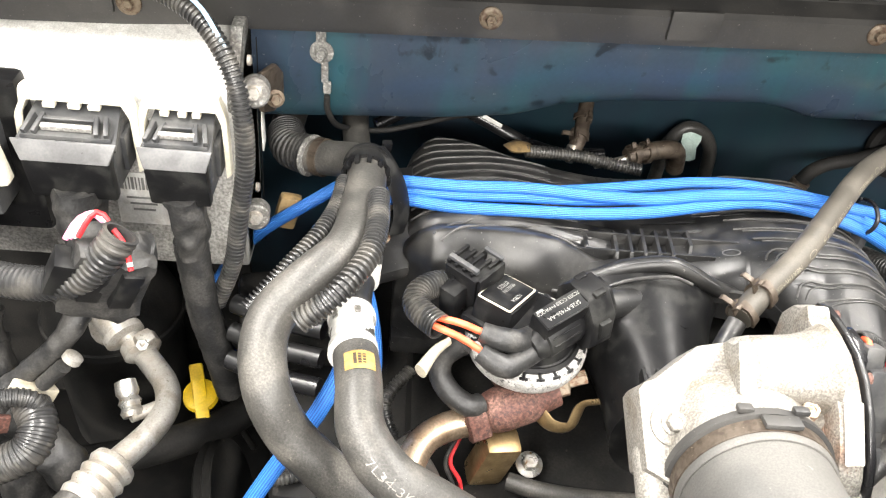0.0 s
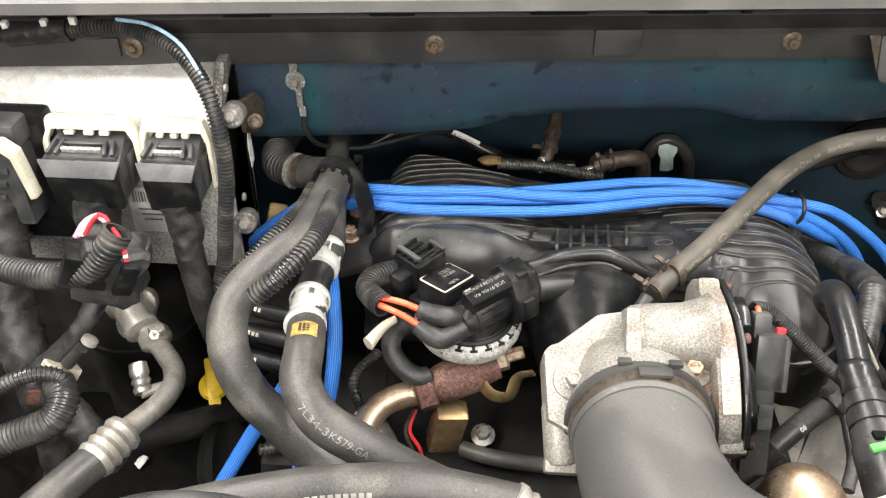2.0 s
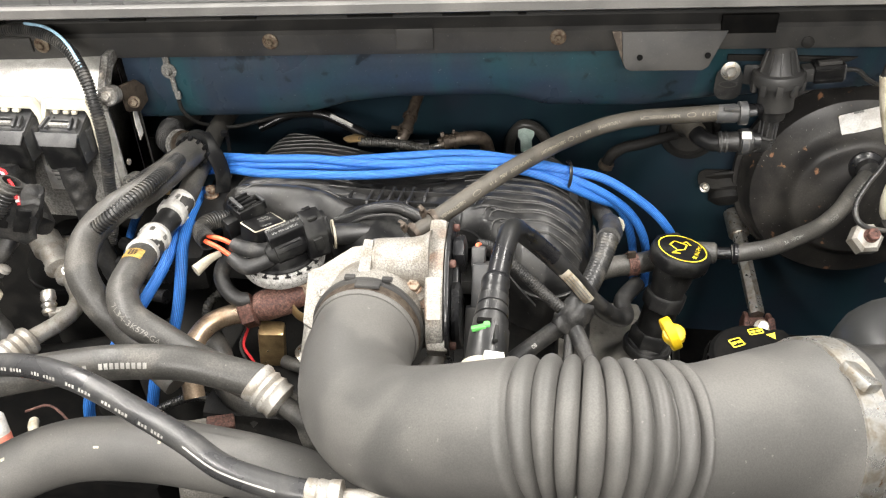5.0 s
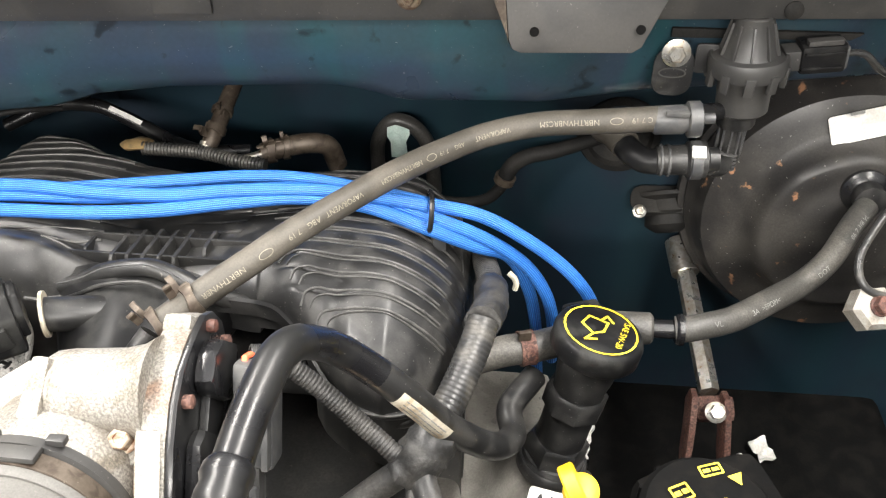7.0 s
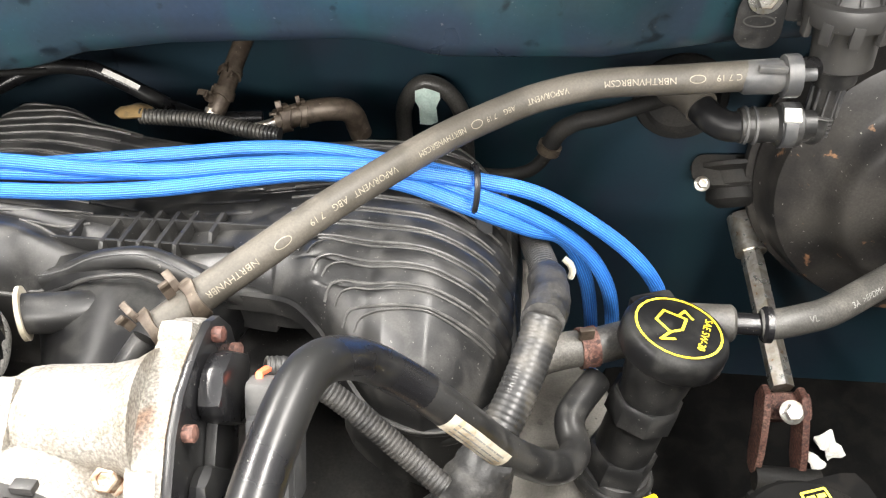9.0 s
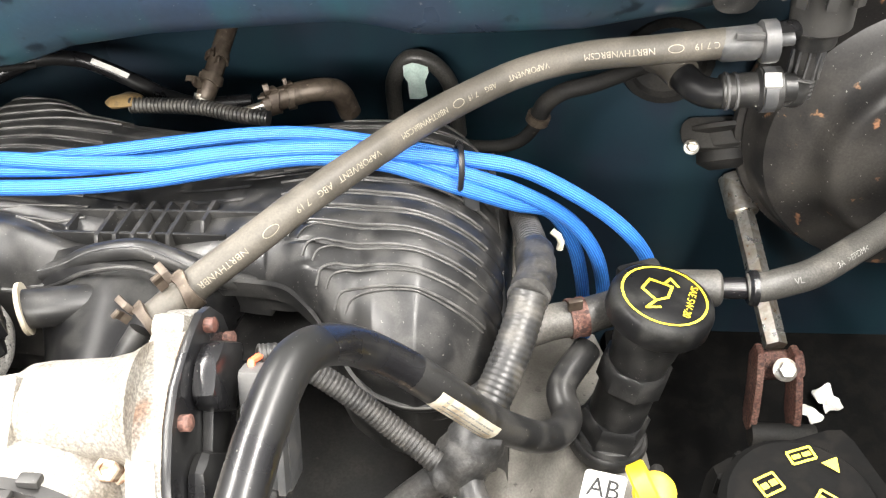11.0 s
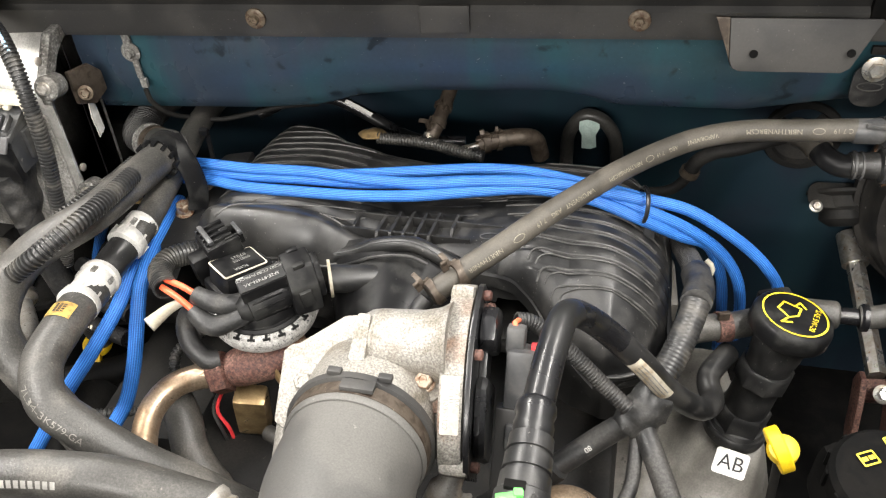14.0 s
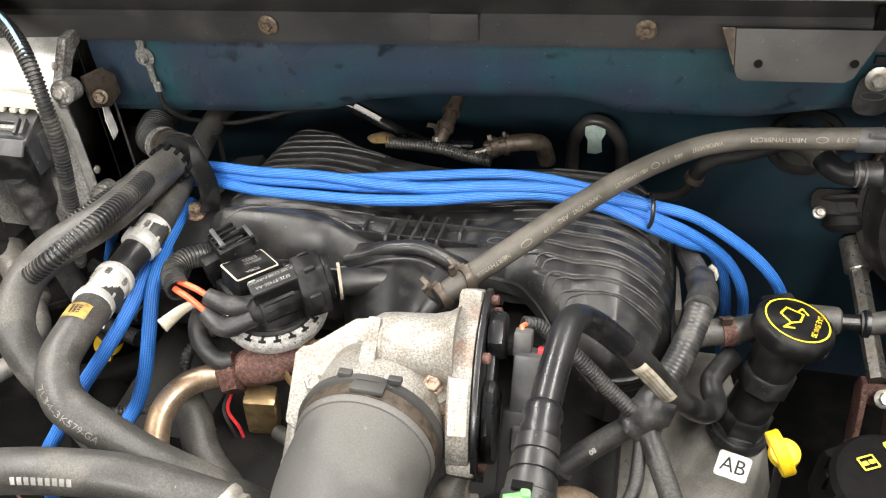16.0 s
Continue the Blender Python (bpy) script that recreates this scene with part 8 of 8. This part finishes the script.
part("flange", prism([(0.021 * math.cos(a) * (1.0 + 0.35 * max(0, math.sin(a))) + 0.006 * math.sin(a), 0.030 * math.sin(a)) for a in np.linspace(0, 2 * math.pi, 18, endpoint=False)], (-0.256, 0.552, 0.892), (1, 0.1, 0), (0, 0.35, 0.94), 0.014, 0.005), DULL, ac)
part("clamp_block", lathe([(0.0105, -0.008), (0.0165, -0.006), (0.0170, 0.004), (0.0140, 0.007), (0.0110, 0.009)], (-0.216, 0.498, 0.9045), (0.62, -0.72, -0.28), seg=28), DULL, ac)
part("nut_boss", block((-0.210, 0.494, 0.920), (0.014, 0.016, 0.014), (0, 20, -40), 0.005), DULL, ac)
part("clamp_nut", hexbolt((-0.211, 0.492, 0.918), (0.2, -0.8, 0.5), 0.010, 0.008, 1.4), STEEL, ac)
part("valve_stem", tube([(-0.186, 0.440, 0.899), (-0.205, 0.425, 0.903)], 0.0055, seg=12), DULL, ac)
part("service_valve", lathe([(0.008, 0), (0.0095, 0.004), (0.0075, 0.008), (0.0095, 0.012), (0.0075, 0.016), (0.0095, 0.020), (0.0085, 0.030), (0.0045, 0.031)], (-0.203, 0.426, 0.902), (-0.30, 0.62, 0.42), seg=24), STEEL, ac)
cwv = Vector((-0.38, -0.92, 0.0)).normalized()
part("crimp", lathe([(0.0115, 0), (0.0175, 0.003), (0.0190, 0.008), (0.0165, 0.013), (0.0190, 0.018), (0.0165, 0.023), (0.0190, 0.028), (0.0165, 0.033), (0.0190, 0.038), (0.0172, 0.044)], (-0.204, 0.385, 0.900), cwv, seg=32), DULL, ac, "crimped aluminium ferrule")
part("hose", tube([(-0.220, 0.348, 0.900), (-0.240, 0.312, 0.900), (-0.265, 0.27, 0.895), (-0.29, 0.22, 0.88)], 0.0165, seg=20), RUBBER, ac)
ad = thing("accumulator", (-0.28, 0.62, 0.60), "black accumulator canister in the shade of the module", "accumulator")
part("canister", lathe([(0.05, 0.0), (0.064, 0.008), (0.066, 0.16), (0.069, 0.165), (0.069, 0.178), (0.062, 0.20), (0.040, 0.222), (0.0, 0.228)], (-0.285, 0.612, 0.66), (0, 0, 1), seg=44), GRIME_SHADE, ad)
part("weld_ring", lathe([(0.068, 0.166), (0.0715, 0.168), (0.0715, 0.176), (0.068, 0.178)], (-0.285, 0.612, 0.66), (0, 0, 1), seg=44), GRIME_SHADE, ad)
part("cap", lathe([(0.016, 0.220), (0.018, 0.222), (0.018, 0.236), (0.012, 0.240)], (-0.285, 0.612, 0.66), (0, 0, 1), seg=24), GRIME_SHADE, ad)
single("lower_pipe", tube([(-0.30, 0.44, 0.80), (-0.24, 0.46, 0.795), (-0.19, 0.49, 0.785), (-0.15, 0.53, 0.77), (-0.12, 0.58, 0.76)], 0.016, seg=18), GRIME_SHADE, "grimy pipe in the depth beside the engine, darkened as deep shade", "pipe")
single("pulley", lathe([(0.02, 0), (0.052, 0.0), (0.058, 0.004), (0.052, 0.008), (0.058, 0.012), (0.052, 0.016), (0.058, 0.020), (0.030, 0.022)], (-0.150, 0.43, 0.77), (1, 0.1, 0.3), seg=48), GRIME_SHADE, "dark grooved pulley beside the hoses", "pulley")
cf = thing("coil_pack", (-0.09, 0.53, 0.88), "black coil pack with printed blue-sleeved plug leads", "coil pack")
part("body", block((-0.085, 0.535, 0.915), (0.10, 0.08, 0.055), (0, 0, 12), 0.008), GRIME_SHADE, cf)
for k in range(3):
    p = [(-0.135, 0.515 - 0.018 * k, 0.950 - 0.016 * k), (-0.10, 0.500 - 0.018 * k, 0.950 - 0.016 * k), (-0.055, 0.485 - 0.018 * k, 0.955 - 0.016 * k)]
    bt = part("plug_boot", tube(p, 0.0085, seg=14), GLOSSY, cf, "black plug boot with pale print")
    part("print", along(p, 0.0085, [(bar_shape(0.003, 0.004), 0.022 + 0.0048 * j, 50) for j in range(5)]), PRINT, bt)

# ---- things behind the manifold ----
fh = thing("fuel_hose", (0.10, 0.75, 0.98), "black fuel line with white label and brass fitting behind the manifold", "hose")
FL = [(-0.03, 0.760, 0.985), (0.014, 0.780, 0.999), (0.057, 0.782, 1.000), (0.084, 0.780, 0.991), (0.111, 0.775, 0.980), (0.140, 0.765, 0.972), (0.175, 0.752, 0.972), (0.22, 0.760, 0.970)]
ho = part("hose", tube(FL, 0.0070, seg=16), GLOSSY, fh)
part("label", along(FL, 0.0074, [(bar_shape(0.036, 0.0048), 0.128, 30)]), WHITE, ho, "white paper strip label")
part("conduit", tube([(0.128, 0.722, 0.992), (0.155, 0.724, 0.9905), (0.19, 0.722, 0.990), (0.218, 0.716, 0.988), (0.250, 0.712, 0.986)], 0.0062, seg=12, pitch=0.0034, depth=0.0013), LOOM, fh)
fl = thing("fuel_fitting", (0.192, 0.762, 0.97), "brass-brown fuel hose with clamp ears and metal end", "fitting")
part("body", tube([(0.184, 0.745, 0.983), (0.190, 0.758, 0.995), (0.199, 0.80, 1.02), (0.206, 0.84, 1.035)], 0.0082, seg=16), CLAMPM, fl)
spring_clamp((0.189, 0.757, 0.994), (0.10, 0.75, 0.50), 0.0084, (-0.65, -0.3, 0.6), fl, 0.010)
spring_clamp((0.193, 0.775, 1.006), (0.12, 0.80, 0.50), 0.0084, (0.2, -0.6, 0.8), fl, 0.008, 0.5)
part("nipple", lathe([(0.0040, 0), (0.0046, 0.010), (0.0070, 0.012), (0.0070, 0.018)], (0.179, 0.735, 0.973), (0.20, 0.6, 0.7), seg=16), STEEL, fl)
hc = thing("rear_hose", (0.262, 0.745, 0.97), "dusty brown hose with spring clamp behind the manifold", "hose")
part("hose", tube([(0.240, 0.737, 0.983), (0.262, 0.745, 0.987), (0.285, 0.752, 0.988), (0.300, 0.760, 0.980), (0.306, 0.765, 0.955)], 0.0100, seg=16), CLAMPM, hc)
spring_clamp((0.248, 0.740, 0.985), (0.93, 0.33, 0.10), 0.0102, (-0.1, -0.4, 0.9), hc, 0.010, 0.65)
spring_clamp((0.262, 0.745, 0.987), (0.93, 0.33, 0.05), 0.0102, (0.0, -0.3, 0.95), hc, 0.007, 0.6)
part("pipe", tube([(0.205, 0.728, 0.977), (0.225, 0.733, 0.979), (0.243, 0.738, 0.983)], 0.0042, seg=12), STEEL, hc, "dull metal pipe end")
tg = thing("evap_hose", (0.355, 0.87, 0.88), "looped dark hose with pale green tag on the firewall", "hose")
ho = part("hose", tube([(0.327, 0.872, 0.850), (0.327, 0.870, 0.885), (0.329, 0.870, 0.920), (0.345, 0.870, 0.945), (0.367, 0.870, 0.942), (0.384, 0.870, 0.920), (0.390, 0.872, 0.885), (0.392, 0.874, 0.85)], 0.0085, seg=16), RUBBER, tg)
part("tag", prism([(-0.012, 0.014), (0.000, 0.018), (0.012, 0.016), (0.013, 0.006), (0.009, -0.003), (0.011, -0.018), (0.004, -0.021), (-0.007, -0.020), (-0.008, -0.003), (-0.012, 0.004)], (0.353, 0.859, 0.929), (1, 0.1, 0), (0, 0.25, 1), 0.0012, 0), MINT, ho, "pale green paper tag")
gg = thing("rear_clip", (0.10, 0.73, 0.985), "tan plastic clip behind the manifold ribs", "clip")
part("body", crumple(lathe([(0.0, 0), (0.013, 0.0005), (0.016, 0.003), (0.012, 0.006), (0.0, 0.007)], (0.122, 0.727, 0.990), (0, 0.3, 1), seg=20), 0.002, 90), TAN, gg)
yb = thing("plastic_clip", (-0.085, 0.585, 0.99), "dirty tan plastic clip behind the module", "clip")
part("body", block((-0.098, 0.585, 1.00), (0.020, 0.012, 0.034), (0, 15, 10), 0.004), TAN, yb)
lv = thing("level_sensor", (0.775, 0.60, 0.97), "natural nylon reservoir neck with a grey sensor and corroded nut", "sensor")
part("neck", lathe([(0.020, -0.030), (0.026, -0.022), (0.030, -0.006), (0.031, 0.012), (0.026, 0.024), (0.021, 0.030), (0.023, 0.036), (0.022, 0.060), (0.014, 0.070)], (0.815, 0.615, 1.005), (0, -0.2, 1), seg=32), CREAM, lv)
part("plug", block((0.797, 0.590, 0.978), (0.028, 0.022, 0.024), (10, 0, 8), 0.003), DARK, lv)
part("nut", lathe([(0.014, 0), (0.0185, 0.003), (0.0185, 0.018), (0.014, 0.022)], (0.764, 0.586, 0.966), (0.1, -0.6, 0.7), seg=6), DULL, lv, "corroded pale nut")
part("rusty_bolt", hexbolt((0.768, 0.573, 0.984), (0.1, -0.6, 0.7), 0.013, 0.010, 1.3), RUST, lv)
part("lead", tube([(0.792, 0.655, 1.062), (0.784, 0.640, 1.040), (0.766, 0.620, 1.025), (0.752, 0.600, 1.010), (0.752, 0.585, 0.998), (0.764, 0.580, 0.990), (0.790, 0.582, 0.985)], 0.0032, seg=10), LOOM, lv)
part("boot", tube([(0.764, 0.662, 1.142), (0.772, 0.660, 1.118), (0.781, 0.658, 1.090), (0.790, 0.655, 1.060)], 0.0078, seg=14, swell=lambda u: 0.8 + 0.35 * math.sin(math.pi * u)), NATURAL, lv, "cream connector boot stained brown")
part("upper_lead", tube([(0.764, 0.662, 1.140), (0.768, 0.660, 1.165), (0.790, 0.655, 1.190), (0.82, 0.65, 1.21)], 0.0050, seg=10), TAPE, lv)

single("bypass_hose", tube([(0.009, 0.405, 0.915), (0.029, 0.385, 0.900), (0.043, 0.363, 0.885), (0.063, 0.347, 0.870), (0.091, 0.336, 0.850)], 0.0165, seg=18), RUBBER, "dusty grey bypass hose beside the EGR pipe", "hose")
for pts in ([(-0.09, 0.40, 0.86), (-0.03, 0.42, 0.845), (0.05, 0.38, 0.84), (0.12, 0.36, 0.835)], [(-0.06, 0.34, 0.83), (0.0, 0.36, 0.85), (0.06, 0.34, 0.86), (0.13, 0.33, 0.85)], [(0.02, 0.47, 0.93), (0.0, 0.44, 0.92), (0.015, 0.41, 0.895), (0.04, 0.39, 0.86)]):
    single("engine_wire", tube(pts, 0.005, seg=10, pitch=0.004, depth=0.001), LOOM, "dark corrugated wire sleeve deep beside the engine", "wire sleeve", "deep wire sleeves")

# ---- litter in the depth ----
for k, (at, s, w) in enumerate((((0.588, 0.726, 0.605), 0.030, 0.085), ((0.564, 0.631, 0.605), 0.024, 0.055), ((0.798, 0.723, 0.605), 0.030, 0.035), ((0.777, 0.702, 0.605), 0.020, 0.032), ((-0.324, 0.568, 0.602), 0.022, 0.018), ((-0.195, 0.565, 0.602), 0.020, 0.016))):
    b = block(at, (s * 0.7, w * 0.75, 0.004), (3, 0, -12 + 17 * k), 0.0)
    bmesh.ops.subdivide_edges(b, edges=b.edges[:], cuts=6, use_grid_fill=True)
    single("paper_scrap", crumple(b, 0.007, 90), WHITE, "crumpled white scrap lying deep in the bay", "litter", "paper scraps")
